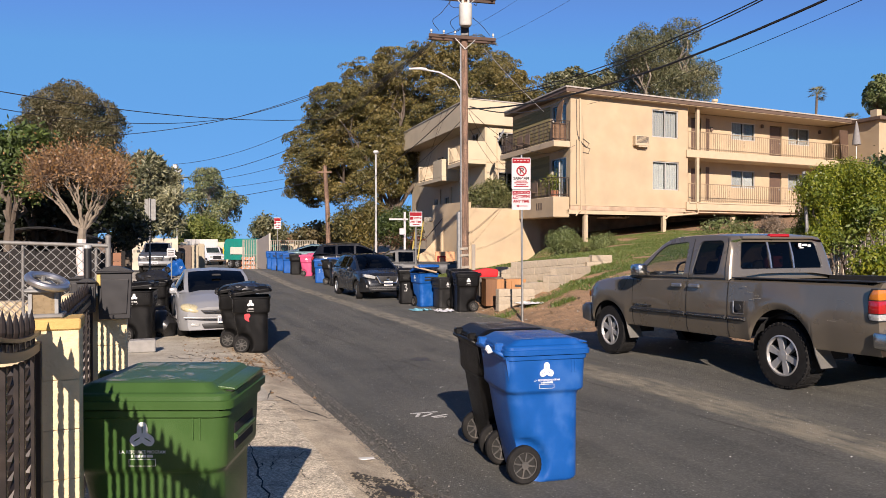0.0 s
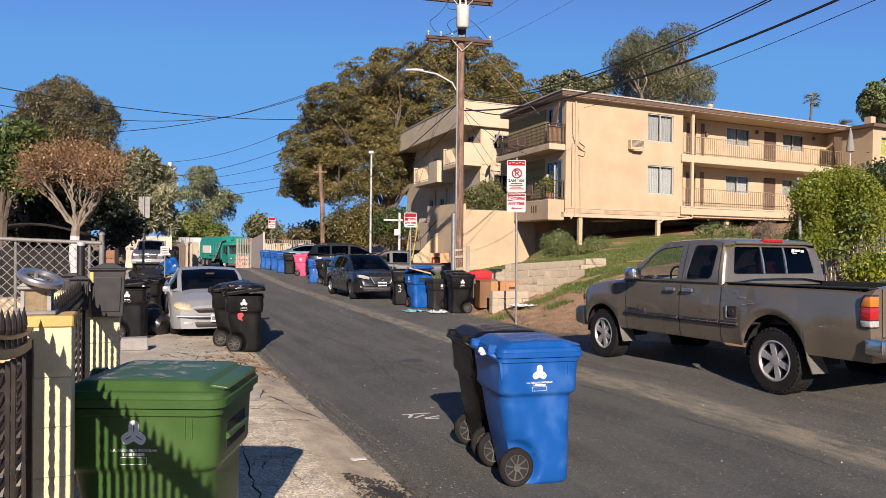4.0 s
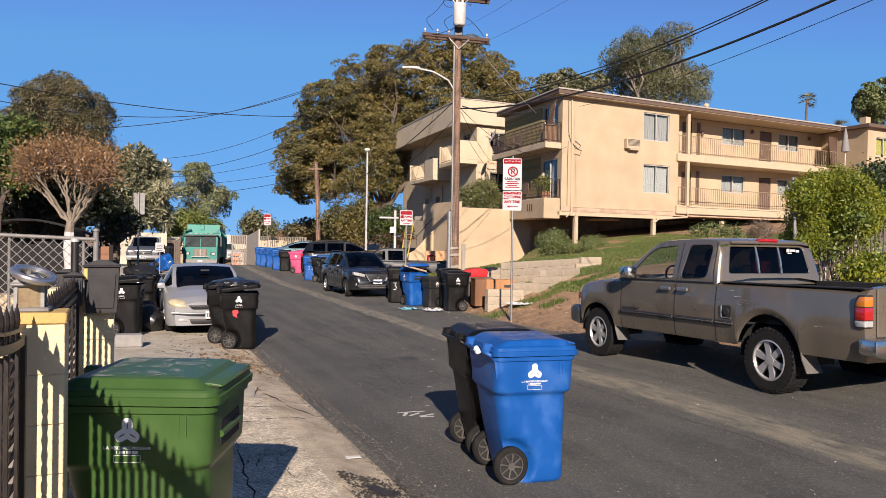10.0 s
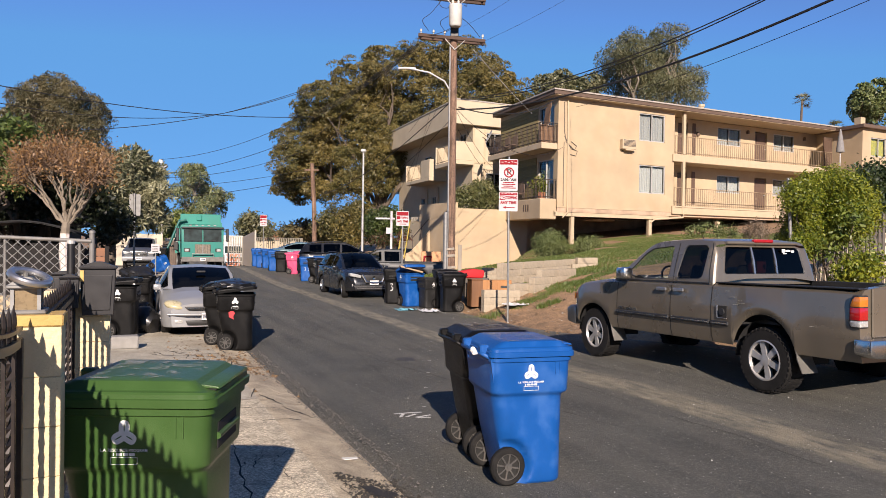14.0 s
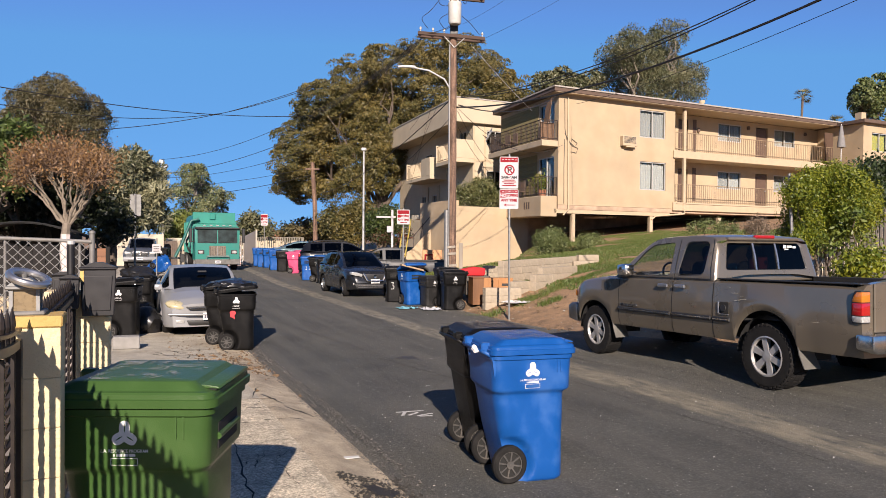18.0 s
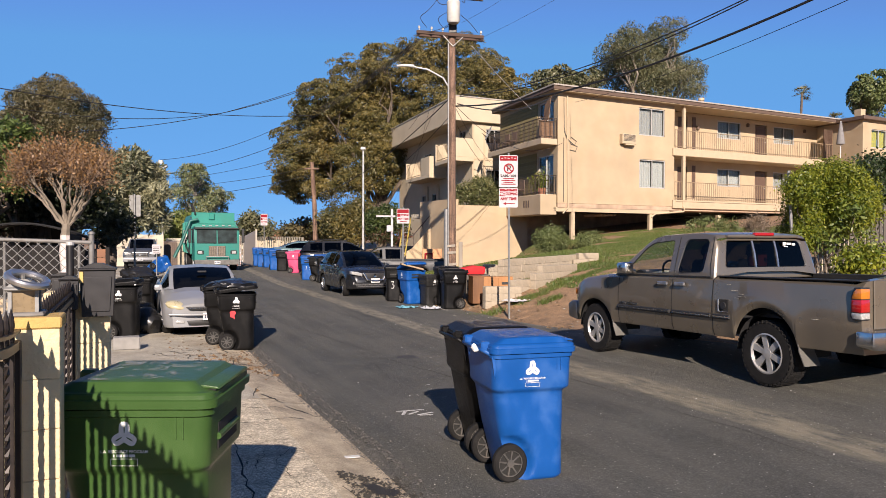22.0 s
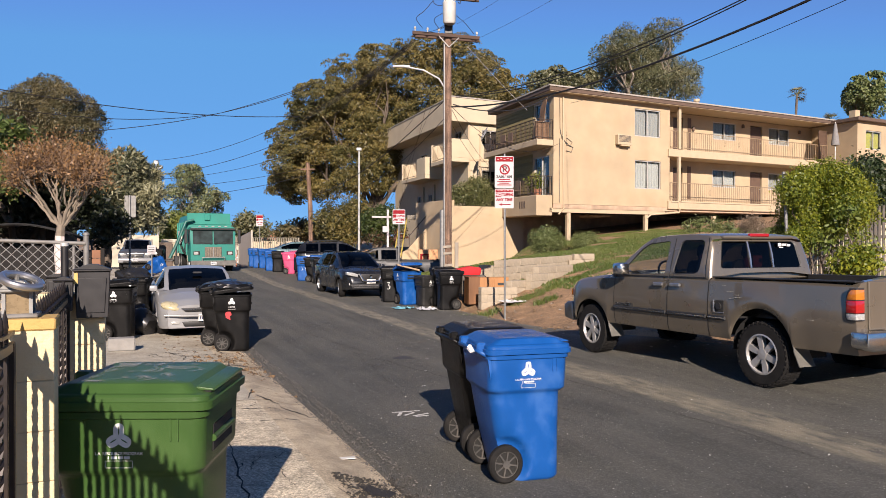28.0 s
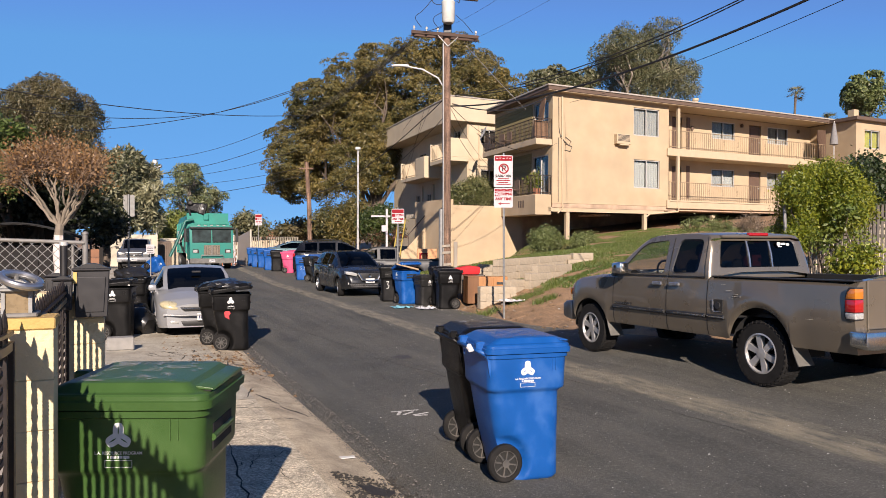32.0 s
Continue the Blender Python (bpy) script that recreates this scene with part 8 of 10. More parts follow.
PX, PY = P(823.5, 0, 27.0)[:2]
PG = ground_z(PX, PY)
pole = thing("utility_pole", "tall brown wooden utility pole with transformer and crossarms", "utility pole", pose(PX, PY, 0))
bm = B()
tube(bm, [(0, 0, PG - 0.4), (-0.01, 0, 4), (-0.03, 0, 8), (-0.05, 0, 12.6)], 0.138, 14, r1=0.122)
part("shaft", bm, M_WOODPOLE, pole, smooth=True)
bm = B()
tube(bm, [(-0.145, -0.09, PG), (-0.15, -0.09, 4), (-0.165, -0.09, 8.9)], 0.032, 10)
part("riser_pipe", bm, M_GALV, pole, "grey conduit on the pole", smooth=True)
for z, x0, x1 in ((9.15, -1.32, 1.10), (10.62, -1.45, 1.10)):
    bm = B()
    box(bm, x0, x1, -0.23, -0.13, -0.06, 0.06, 0.008, m=pose(0, 0, z, 0, 4.4, 0))
    box(bm, x0, x1, 0.13, 0.23, -0.06, 0.06, 0.008, m=pose(0, 0, z, 0, 4.4, 0))
    arm = part("crossarm", bm, M_ARMWOOD, pole)
    for sx in (-1, 1):
        bm = B()
        cyl(bm, (sx * 0.36, -0.24, z - 0.06 - 0.077 * sx * 0.36), (0, -0.15, z - 0.40), 0.017, seg=5)
        part("brace", bm, M_LAMPGREY, arm)
    for x in (x0 + 0.1, x0 + 0.55, x0 + 0.95, x1 - 0.1):
        bm = B()
        lathe(bm, [(0, 0.015), (0.06, 0.02), (0.08, 0.05), (0.11, 0.035), (0.13, 0.045), (0.16, 0.025), (0.17, 0)], 10, "Z", m=pose(x, -0.18, z + 0.06 - 0.077 * x))
        part("insulator", bm, M_PORC, arm, smooth=True)
bm = B()
lathe(bm, [(9.50, 0.0), (9.50, 0.18), (9.56, 0.225), (10.18, 0.235), (10.24, 0.245), (10.28, 0.22), (10.33, 0)], 20, "Z", m=pose(-0.0, -0.40, 0))
tr = part("transformer", bm, mat("transformer_grey", (0.4464, 0.4464, 0.4176), rough=0.45, var=0.08), pole, "pale grey transformer can", smooth=40)
for x in (-0.10, 0.10):
    bm = B()
    lathe(bm, [(10.30, 0.03), (10.38, 0.05), (10.44, 0.03), (10.50, 0.04), (10.58, 0.0)], 10, "Z", m=pose(x, -0.40, 0))
    part("bushing", bm, M_PORC, tr)
bm = B()
box(bm, -0.16, 0.13, -0.17, 0.05, 9.22, 9.6, 0.02)
part("bracket", bm, M_SIGNB, pole)
bm = B()
tube(bm, [(-0.12, -0.05, 7.25), (-0.35, -0.1, 7.62), (-0.9, -0.1, 7.92), (-1.45, -0.1, 8.02)], 0.028, 8)
ar = part("lamp_arm", bm, M_LAMPGREY, pole, smooth=True)
bm = B()
tube(bm, [(-1.40, -0.1, 8.03), (-1.6, -0.1, 8.06), (-1.85, -0.1, 8.06), (-2.02, -0.1, 8.05)], 0.062, 10, r1=0.030)
part("lamp_head", bm, M_LAMPGREY, ar, smooth=True)
for run in ([(-0.55, -0.14, 10.68), (-0.6, -0.2, 10.3), (-0.3, -0.3, 10.15), (-0.08, -0.36, 10.3)], [(0.4, -0.14, 10.6), (0.42, -0.25, 10.25), (0.3, -0.36, 10.3)],
            [(-1.2, -0.14, 9.3), (-0.9, -0.25, 9.2), (-0.3, -0.36, 9.35), (0.0, -0.36, 9.62)], [(-0.4, -0.14, 9.35), (-0.2, -0.3, 9.4), (0.1, -0.36, 9.62)],
            [(-0.95, -0.14, 9.42), (-1.25, -0.3, 9.75), (-0.9, -0.3, 9.95), (-0.5, -0.2, 10.5)], [(-0.35, -0.14, 9.4), (-0.62, -0.3, 9.7), (-0.2, -0.42, 9.9)],
            [(0.9, -0.2, 9.2), (0.6, -0.3, 9.55), (0.25, -0.42, 9.8)]):
    bm = B()
    tube(bm, loose(run), 0.011, 5)
    part("jumper_wire", bm, M_WIRE, pole)
bm = B()
tube(bm, [(-0.225, -0.09, PG - 0.1), (-0.225, -0.09, 2.9)], 0.085, 12)
part("pipe_cover", bm, M_GALV, pole, "wide grey conduit cover at the pole's foot", smooth=True)
M_GUARD = mat("weathered_guard", (0.235, 0.205, 0.165), rough=0.85, var=0.25, scale=6, stretch=(1, 1, 0.2))
bm = B()
box(bm, 0.24, 0.38, 0.04, 0.16, PG - 0.2, 1.72, 0.01)
guard = part("guard_post", bm, M_GUARD, pole, "pale weathered guard post")
for z in (0.62, 0.85, 1.28, 1.52):
    bm = B()
    box(bm, -0.06, 0.24, 0.0, 0.05, z, z + 0.09, 0.006, m=pose(0, -0.16, 0, 0, -5, 0))
    part("slat", bm, M_GUARD, guard)

# more poles up the street
x, y, z = P(583, 430, 50)
pole2 = thing("utility_pole", "weathered brown wooden pole up the street", "utility pole", pose(x, y, 0))
bm = B()
tube(bm, [(0, 0, -0.5), (-0.1, 0, 4), (-0.28, 0, 6.9)], 0.17, 10, r1=0.13)
part("shaft", bm, M_WOODPOLE, pole2, smooth=True)
bm = B()
box(bm, -0.75, 0.2, -0.16, -0.06, 6.4, 6.5)
part("crossarm", bm, M_WOODPOLE, pole2)
x, y, z = P(667, 400, 60)
lampp = thing("light_pole", "slim grey steel light pole", "street lamp", pose(x, y, 0))
bm = B()
cyl(bm, (0, 0, 0), (0, 0, 8.3), 0.10, 0.06, 8)
part("shaft", bm, M_LAMPGREY, lampp, smooth=True)
bm = B()
tube(bm, [(-0.05, 0, 8.3), (0.2, 0, 8.75), (0.45, -0.1, 8.8), (0.6, -0.1, 8.7)], 0.09, 8, r1=0.14)
part("lamp_head", bm, M_LAMPGREY, lampp, smooth=True)
x, y, z = P(314, 300, 55)
lampp = thing("light_pole", "slim grey steel pole with a camera box", "street lamp", pose(x, y, 0))
bm = B()
cyl(bm, (0, 0, -0.3), (0, 0, 7.4), 0.07, 0.05, 8)
part("shaft", bm, M_LAMPGREY, lampp)
bm = B()
box(bm, -0.1, 0.35, -0.15, 0.15, 6.9, 7.15, 0.03)
box(bm, -0.25, 0.05, -0.1, 0.1, 7.2, 7.5, 0.03)
part("lamp_head", bm, M_LAMPGREY, lampp)


def post_sign(name, label, x, y, z0, z1, r=0.028):
    th = thing(name, label, "street sign", pose(x, y, 0))
    bm = B()
    cyl(bm, (0, 0, z0 - 0.1), (-0.03 if name == "parking_sign" else 0, 0, z1), r, seg=10)
    part("post", bm, M_GALV, th, "galvanised steel post", smooth=40)
    return th


def panel(th, x0, x1, z0, z1, y, material, name="sign_panel", rad=0.03):
    bm = B()
    pts = [(p[0], p[1]) for p in rrect(x0, x1, z0, z1, rad, 0, 3)]
    prism(bm, pts, y, y + 0.004, "Y")
    return part(name, bm, material, th)


def face_text(th, body, size, x, z, y, material, sx=1.0):
    text_mesh("lettering", body, size, material, th, Matrix.Translation((x, y, z)) @ Matrix.Rotation(radians(90), 4, "X") @ Matrix.Diagonal((sx, 1, 1, 1)), bold=0.0055)


def hbar(th, x0, x1, z0, z1, y, material, name="text_bar"):
    bm = B()
    box(bm, x0, x1, y, y + 0.002, z0, z1)
    return part(name, bm, material, th)


SX, SY, _ = P(925, 0, 18.3)
SG = ground_z(SX, SY)
sign = post_sign("parking_sign", "white and red no-parking and no-stopping signs on a steel post", SX, SY, SG, 3.95)
zt = lambda py: P(0, py, 18.3)[2]
# upper panel
a, b = zt(280.5), zt(336.5)
p1 = panel(sign, -0.272, 0.190, b, a, -0.040, M_SIGNW)
hbar(p1, -0.255, 0.173, a - 0.135, a - 0.02, -0.0425, M_SIGNR, "red_band")
for k in range(5):
    hbar(p1, -0.22 + k * 0.08, -0.17 + k * 0.08, a - 0.085 + 0.01 * (k % 2), a - 0.068 + 0.01 * (k % 2), -0.0445, M_SIGNW)
bm = B()
c = Vector((-0.03, -0.0435, zt(304)))
lathe(bm, [(0, 0.094), (0, 0.128)], 28, "Y", m=Matrix.Translation(c))
box(bm, -0.10, 0.10, -0.0008, 0.0008, -0.014, 0.014, m=Matrix.Translation(c) @ Matrix.Rotation(radians(45), 4, "Y"))
part("ban_ring", bm, M_SIGNR, p1)
face_text(p1, "P", 0.20, -0.03, zt(304), -0.0428, M_SIGNB, 1.1)
face_text(p1, "2AM-6AM", 0.088, -0.04, zt(317), -0.0428, M_SIGNB, 1.05)
for k, (x0, x1) in enumerate(((-0.17, 0.10), (-0.21, 0.13), (-0.16, 0.08), (-0.21, 0.14))):
    hbar(p1, x0, x1, zt(322.6 + k * 3.2), zt(320.9 + k * 3.2), -0.0425, M_SIGNR)
# lower panel
a, b = zt(338.0), zt(372.5)
p2 = panel(sign, -0.268, 0.196, b, a, -0.040, M_SIGNW)
hbar(p2, -0.252, 0.180, a - 0.085, a - 0.02, -0.0425, M_SIGNR, "red_band")
for k in range(5):
    hbar(p2, -0.21 + k * 0.08, -0.16 + k * 0.08, a - 0.058 + 0.008 * (k % 2), a - 0.046 + 0.008 * (k % 2), -0.0445, M_SIGNW)
hbar(p2, -0.252, -0.118, a - 0.205, a - 0.095, -0.0425, M_SIGNR, "red_box")
face_text(p2, "NO", 0.10, -0.185, a - 0.15, -0.0445, M_SIGNW)
face_text(p2, "STOPPING", 0.088, 0.035, a - 0.15, -0.0428, M_SIGNR, 0.72)
face_text(p2, "ANY TIME", 0.088, -0.035, a - 0.27, -0.0428, M_SIGNR, 1.0)
bm = B()
prism(bm, [(-0.17, a - 0.385), (-0.10, a - 0.35), (-0.10, a - 0.375), (0.12, a - 0.375), (0.12, a - 0.395), (-0.10, a - 0.395), (-0.10, a - 0.42)], -0.0425, -0.041, "Y")
part("arrow", bm, M_SIGNR, p2)


def no_stopping(x, y, z0, px_top, px_bot, d, half, arrow=1):
    th = post_sign("no_stopping_sign", "small white and red no-stopping sign on a post", x, y, z0, P(0, px_top, d)[2] + 0.05)
    a, b = P(0, px_top, d)[2], P(0, px_bot, d)[2]
    h = a - b
    p = panel(th, -half, half, b, a, -0.04, M_SIGNW)
    hbar(p, -half * 0.93, half * 0.93, a - h * 0.30, a - h * 0.05, -0.0425, M_SIGNR, "red_band")
    hbar(p, -half * 0.93, -half * 0.4, a - h * 0.55, a - h * 0.34, -0.0425, M_SIGNR, "red_box")
    face_text(p, "STOPPING", half * 0.46, half * 0.28, a - h * 0.45, -0.0428, M_SIGNR, 0.58)
    face_text(p, "ANY TIME", half * 0.46, 0, a - h * 0.70, -0.0428, M_SIGNR, 0.85)
    hbar(p, -half * 0.5, half * 0.6, a - h * 0.90, a - h * 0.85, -0.0425, M_SIGNR, "arrow")
    return th


x, y, z = P(736.5, 470, 26)
no_stopping(x, y, ground_z(x, y), 375.5, 401.5, 26, 0.218)
x, y, z = P(492, 470, 48)
th = no_stopping(x, y, ground_z(x, y), 386, 406, 48, 0.22)
# back of a sign by the pavement
x, y, z = P(266, 500, 20)
th = post_sign("street_sign", "grey back of a street sign on a dark post", x, y, ground_z(x, y), P(0, 352, 20)[2])
panel(th, -0.15, 0.15, P(0, 391, 20)[2], P(0, 353, 20)[2], 0.03, M_GALV)
x, y, z = P(304, 470, 30)
th = post_sign("notice_sign", "small white notice on a post in the yard", x, y, ground_z(x, y), P(0, 430, 30)[2])
p = panel(th, -0.165, 0.165, P(0, 456, 30)[2], P(0, 440, 30)[2], -0.04, M_SIGNW)
for k in range(4):
    hbar(p, -0.12, 0.12, P(0, 445 + k * 3, 30)[2], P(0, 444 + k * 3, 30)[2], -0.043, M_SIGNB)
# white yard-sign frame
x, y, z = P(717, 440, 40)
th = thing("sale_post", "white wooden yard-sign post with an arm", "sign post", pose(x, y, 0))
bm = B()
box(bm, -0.06, 0.06, -0.06, 0.06, 0.5, P(0, 376, 40)[2], 0.015)
part("post", bm, M_SIGNW, th)
bm = B()
box(bm, -0.85, 0.18, -0.05, 0.05, P(0, 390.5, 40)[2], P(0, 387.5, 40)[2], 0.01)
part("arm", bm, M_SIGNW, th)
bm = B()
box(bm, -0.28, 0.02, -0.12, -0.09, P(0, 416, 40)[2], P(0, 405, 40)[2], 0.01)
part("notice", bm, M_SIGNW, th)
# yellow ladder leaning by the stair
lad = thing("stepladder", "yellow stepladder leaning by the stair", "ladder", pose(*P(739, 440, 40)[:2], 0))
for dx in (-0.18, 0.18):
    bm = B()
    cyl(bm, (dx - 0.15, 0, 0.9), (dx + 0.15, 0.5, 3.0), 0.035, seg=6)
    part("rail", bm, mat("yellow_ladder", (0.33, 0.25, 0.045), rough=0.7), lad)
for k in range(6):
    bm = B()
    t = (k + 0.5) / 6
    cyl(bm, (-0.33 + 0.3 * t, 0.5 * t, 0.9 + 2.1 * t), (0.03 + 0.3 * t, 0.5 * t, 0.9 + 2.1 * t), 0.02, seg=6)
    part("rung", bm, M_GALV, lad)


def wire(a, b, sag=0.4, r=0.012, n=14, label="thin black overhead wire across the street", material=None):
    a, b = Vector(a), Vector(b)
    pts = [a + (b - a) * i / n - Vector((0, 0, 4 * sag * (i / n) * (1 - i / n))) for i in range(n + 1)]
    bm = B()
    tube(bm, pts, r, 5)
    tagged(part("overhead_wire", bm, material or M_WIRE), label, "overhead wire", "overhead wires")


# towards and over the camera, to the right
wire(P(829, 194, 27), P(1560, -45, 12), 0.55, 0.026, 24, "thick black overhead cable to the pole")
wire(P(836, 175, 27), P(1400, -28, 14), 0.42, 0.014, 20)
wire(P(836, 177, 27), P(1420, -35, 14), 0.5, 0.014, 20)
wire(P(1040, 186, 36.4), P(1640, -50, 14), 0.25, 0.009, 20)
wire(P(874, 74, 27), P(1030, -10, 25), 0.05, 0.005)
wire(P(838, 48, 27), P(930, -8, 26), 0.05, 0.005)
# service drop down to the flats
wire(P(857, 89, 27), P(962, 199, 37), 0.05, 0.018, 14, "pale grey service cable to the flats", M_LAMPGREY)
wire(P(832, 190, 27), P(1010, 170, 36.8), 0.5, 0.022)
wire(P(830, 195, 27), P(1018, 258, 36.7), 0.9, 0.010)
for k in range(4):
    wire(P(766 - 4 * k, 74 + 6 * k, 27), P(578 - 8 * k, 206 + 8 * k, 50), 0.15, 0.013)
wire(P(818, 120, 27), P(742, 240, 58), 0.2, 0.010)
wire(P(830, 200, 27), P(900, 300, 44), 0.3, 0.008)
wire(P(832, 230, 27), P(930, 330, 44), 0.6, 0.008)
# across the yards
wire(P(-60, 152, 30), P(575, 212, 50), 0.55, 0.022)
wire(P(-60, 182, 30), P(420, 209, 45), 0.6, 0.018)
wire(P(150, 244, 40), P(560, 168, 50), 0.55, 0.020)
wire(P(420, 209, 45), P(600, 150, 50), 0.1, 0.018)
wire(P(308, 292, 55), P(560, 212, 50), 0.6, 0.016)
wire(P(308, 318, 55), P(575, 238, 50), 0.5, 0.018)
wire(P(308, 324, 55), P(575, 268, 50), 0.5, 0.014)
wire(P(300, 340, 55), P(578, 302, 50), 0.3, 0.014)
wire(P(318, 358, 55), P(578, 315, 50), 0.3, 0.018)

# secondary cables up the street and drops to the second block
wire(P(749, 84, 27), P(560, 262, 52), 0.25, 0.012)
wire(P(756, 96, 27), P(566, 280, 52), 0.35, 0.010)
wire(P(815, 184, 27), P(596, 348, 50), 0.5, 0.018, 18, "thick black cable drooping up the street")
wire(P(815, 216, 27), P(668, 338, 50), 0.4, 0.012)
wire(P(812, 150, 27), P(716, 372, 44), 0.1, 0.006)
wire(P(800, 130, 27), P(735, 380, 44), 0.1, 0.006)
# loose cable on the stucco corner
cab_ = thing("wall_cable", "loose dark cables hung on the stucco corner", "cable", flat_frame(6.35, 37.0))
for run in ([(0.35, -0.03, 8.9), (0.38, -0.03, 7.4), (0.5, -0.03, 6.9), (1.0, -0.03, 6.55), (1.15, -0.03, 6.75), (0.8, -0.03, 6.95)], [(0.38, -0.03, 7.2), (0.8, -0.03, 6.6), (1.2, -0.03, 6.5), (1.1, -0.03, 6.25), (0.75, -0.03, 6.3)],
            [(0.36, -0.03, 6.9), (0.34, -0.03, 5.5), (0.36, -0.03, 3.7)]):
    bm = B()
    tube(bm, [sp3(*q) for q in run], 0.016, 5)
    part("cable", bm, M_BOARD, cab_)
# closed parasol on the landing beside the end wing
ux, uy, uz = P(1515, 262, 44.6)
para = thing("parasol", "closed pale grey parasol beside the end wing", "parasol", pose(ux, uy, ground_z(ux, uy)))
ph = P(0, 216, 44.6)[2] - ground_z(ux, uy)
bm = B()
cyl(bm, (0, 0, 0), (0, 0, ph), 0.03, seg=8)
part("pole", bm, M_LAMPGREY, para)
bm = B()
lathe(bm, [(ph - 1.45, 0.05), (ph - 1.40, 0.24), (ph - 1.0, 0.20), (ph - 0.6, 0.14), (ph - 0.15, 0.07), (ph, 0.0)], 12, "Z")
for v in bm.verts:
    v.co.x *= 1 + 0.16 * math.sin(6 * math.atan2(v.co.y, v.co.x))
part("canopy", bm, mat("parasol_cloth", (0.17, 0.165, 0.16), rough=0.9, var=0.15, scale=8), para, "folded pale grey canopy", smooth=True)
bm = B()
lathe(bm, [(0, 0.0), (0, 0.28), (0.08, 0.26), (0.12, 0.05)], 14, "Z")
part("base", bm, M_BOARD, para)

# ---- block walls on the bank ----
M_CMU = mat("concrete_block", (0.32, 0.270, 0.198), rough=0.95, var=0.12, scale=12, bump=0.5, bscale=60, objvar=0.05, dirt=0.35, dirt_color=(0.2592, 0.2088, 0.144), dscale=2)
BLOCKS = {}


def block_wall(name, label, p0, p1, courses, shift=0):
    """Courses of 0.4 x 0.2 m blocks in running bond, counted down from the top edge p0 to p1."""
    p0, p1 = Vector(p0), Vector(p1)
    run = math.hypot(p1.x - p0.x, p1.y - p0.y)
    n = max(1, round(run / 0.4))
    k = run / (0.4 * n)
    th = thing(name, label, "block wall", Matrix.Translation(p0) @ pose(0, 0, 0, 0, 0, math.degrees(math.atan2(p1.y - p0.y, p1.x - p0.x))), "block walls")
    bm = B()
    box(bm, 0.02, run - 0.02, 0.0, 0.08, -0.2 * courses - 0.3, -0.03 + min(0, p1.z - p0.z))
    part("core", bm, M_CMU, th)
    for j in range(courses):
        odd = (j + shift) % 2
        for i in range(n + odd):
            half = odd and i in (0, n)
            w = 0.1 if half else 0.2
            c = (0.1 if i == 0 else 0.4 * n - 0.1) if half else 0.2 + 0.4 * i - (0.2 if odd else 0)
            if w not in BLOCKS:
                bm = B()
                box(bm, -w + 0.0015, w - 0.0015, -0.097, 0.097, -0.0985, 0.0985, 0.006)
                ob = part("block", bm, M_CMU, th)
                BLOCKS[w] = ob.data
            else:
                ob = new("block", BLOCKS[w])
                ob.parent = th
            ob.scale.x = k
            ob.location = (c * k, 0.006 * ((i * 7 + j * 3) % 3 - 1), -0.1 - 0.2 * j + (p1.z - p0.z) * c / (0.4 * n))
    return th


block_wall("block_wall", "long beige concrete-block retaining wall on the bank", P(909, 465, 21.6), P(1046, 455, 25.2), 4)
block_wall("block_wall", "raised beige concrete-block end of the retaining wall", P(1036, 464, 24.7), P(1062, 464, 24.9), 2, 1)
block_wall("block_wall", "two beige blocks crowning the end of the wall", P(1045, 453, 24.9), P(1081, 452, 25.2), 2)
block_wall("block_wall", "short beige concrete-block wall stepping down the bank", P(979, 476, 21.4), P(1041, 472, 23.3), 3)
block_wall("block_wall", "two-block beige step in front of the bank wall", P(966, 489, 20.8), P(1002, 487, 21.6), 3, 1)
block_wall("block_wall", "low beige concrete-block wall beside the cabinet", P(931, 501, 20.4), P(969, 499, 21.2), 3)
block_wall("block_wall", "low beige concrete-block wall at the foot of the bank", P(880, 512, 19.9), P(944, 512, 20.3), 3)
block_wall("block_wall", "beige concrete-block wall behind the dumped furniture", P(880, 473, 22.0), P(916, 474, 21.7), 4)
block_wall("block_wall", "low beige concrete-block wall behind the red cushion", P(850, 483, 22.2), P(880, 483, 22.1), 4, 1)

# ---- dumped furniture and rags at the kerb ----
M_VENEER = mat("orange_veneer", (0.3024, 0.1368, 0.0432), rough=0.45, var=0.2, scale=6, stretch=(1, 1, 0.1))
M_VENEERD = mat("brown_veneer", (0.144, 0.06336, 0.02304), rough=0.5, var=0.4, scale=6, stretch=(1, 1, 0.1))
x, y, _ = P(870, 0, 20.5)
cabn = thing("wooden_cabinet", "brown wooden cabinet dumped at the kerb", "cabinet", spot(x, y, 12, 0.03))
for nm, q, mt in (("side_panel", (-0.16, 0.16, -0.02, 0.0, 0.02, 0.75), M_VENEERD), ("side_panel", (-0.16, 0.16, 0.42, 0.44, 0.02, 0.75), M_VENEERD), ("top", (-0.17, 0.17, -0.03, 0.45, 0.75, 0.78), M_VENEERD), ("back_panel", (-0.16, -0.14, 0.0, 0.42, 0.02, 0.75), M_VENEERD), ("door", (0.14, 0.16, 0.0, 0.42, 0.04, 0.74), M_VENEERD)):
    bm = B()
    box(bm, *q, 0.004)
    part(nm, bm, mt, cabn)
x, y, zt = P(904, 495, 21.0)
dres = thing("drawer_unit", "orange-brown chest of drawers standing askew", "chest of drawers", pose(x, y, zt - 0.72, 0, 0, 6))
bm = B()
box(bm, -0.44, 0.44, 0.0, 0.40, 0.0, 0.72, 0.006)
part("carcass", bm, M_VENEER, dres)
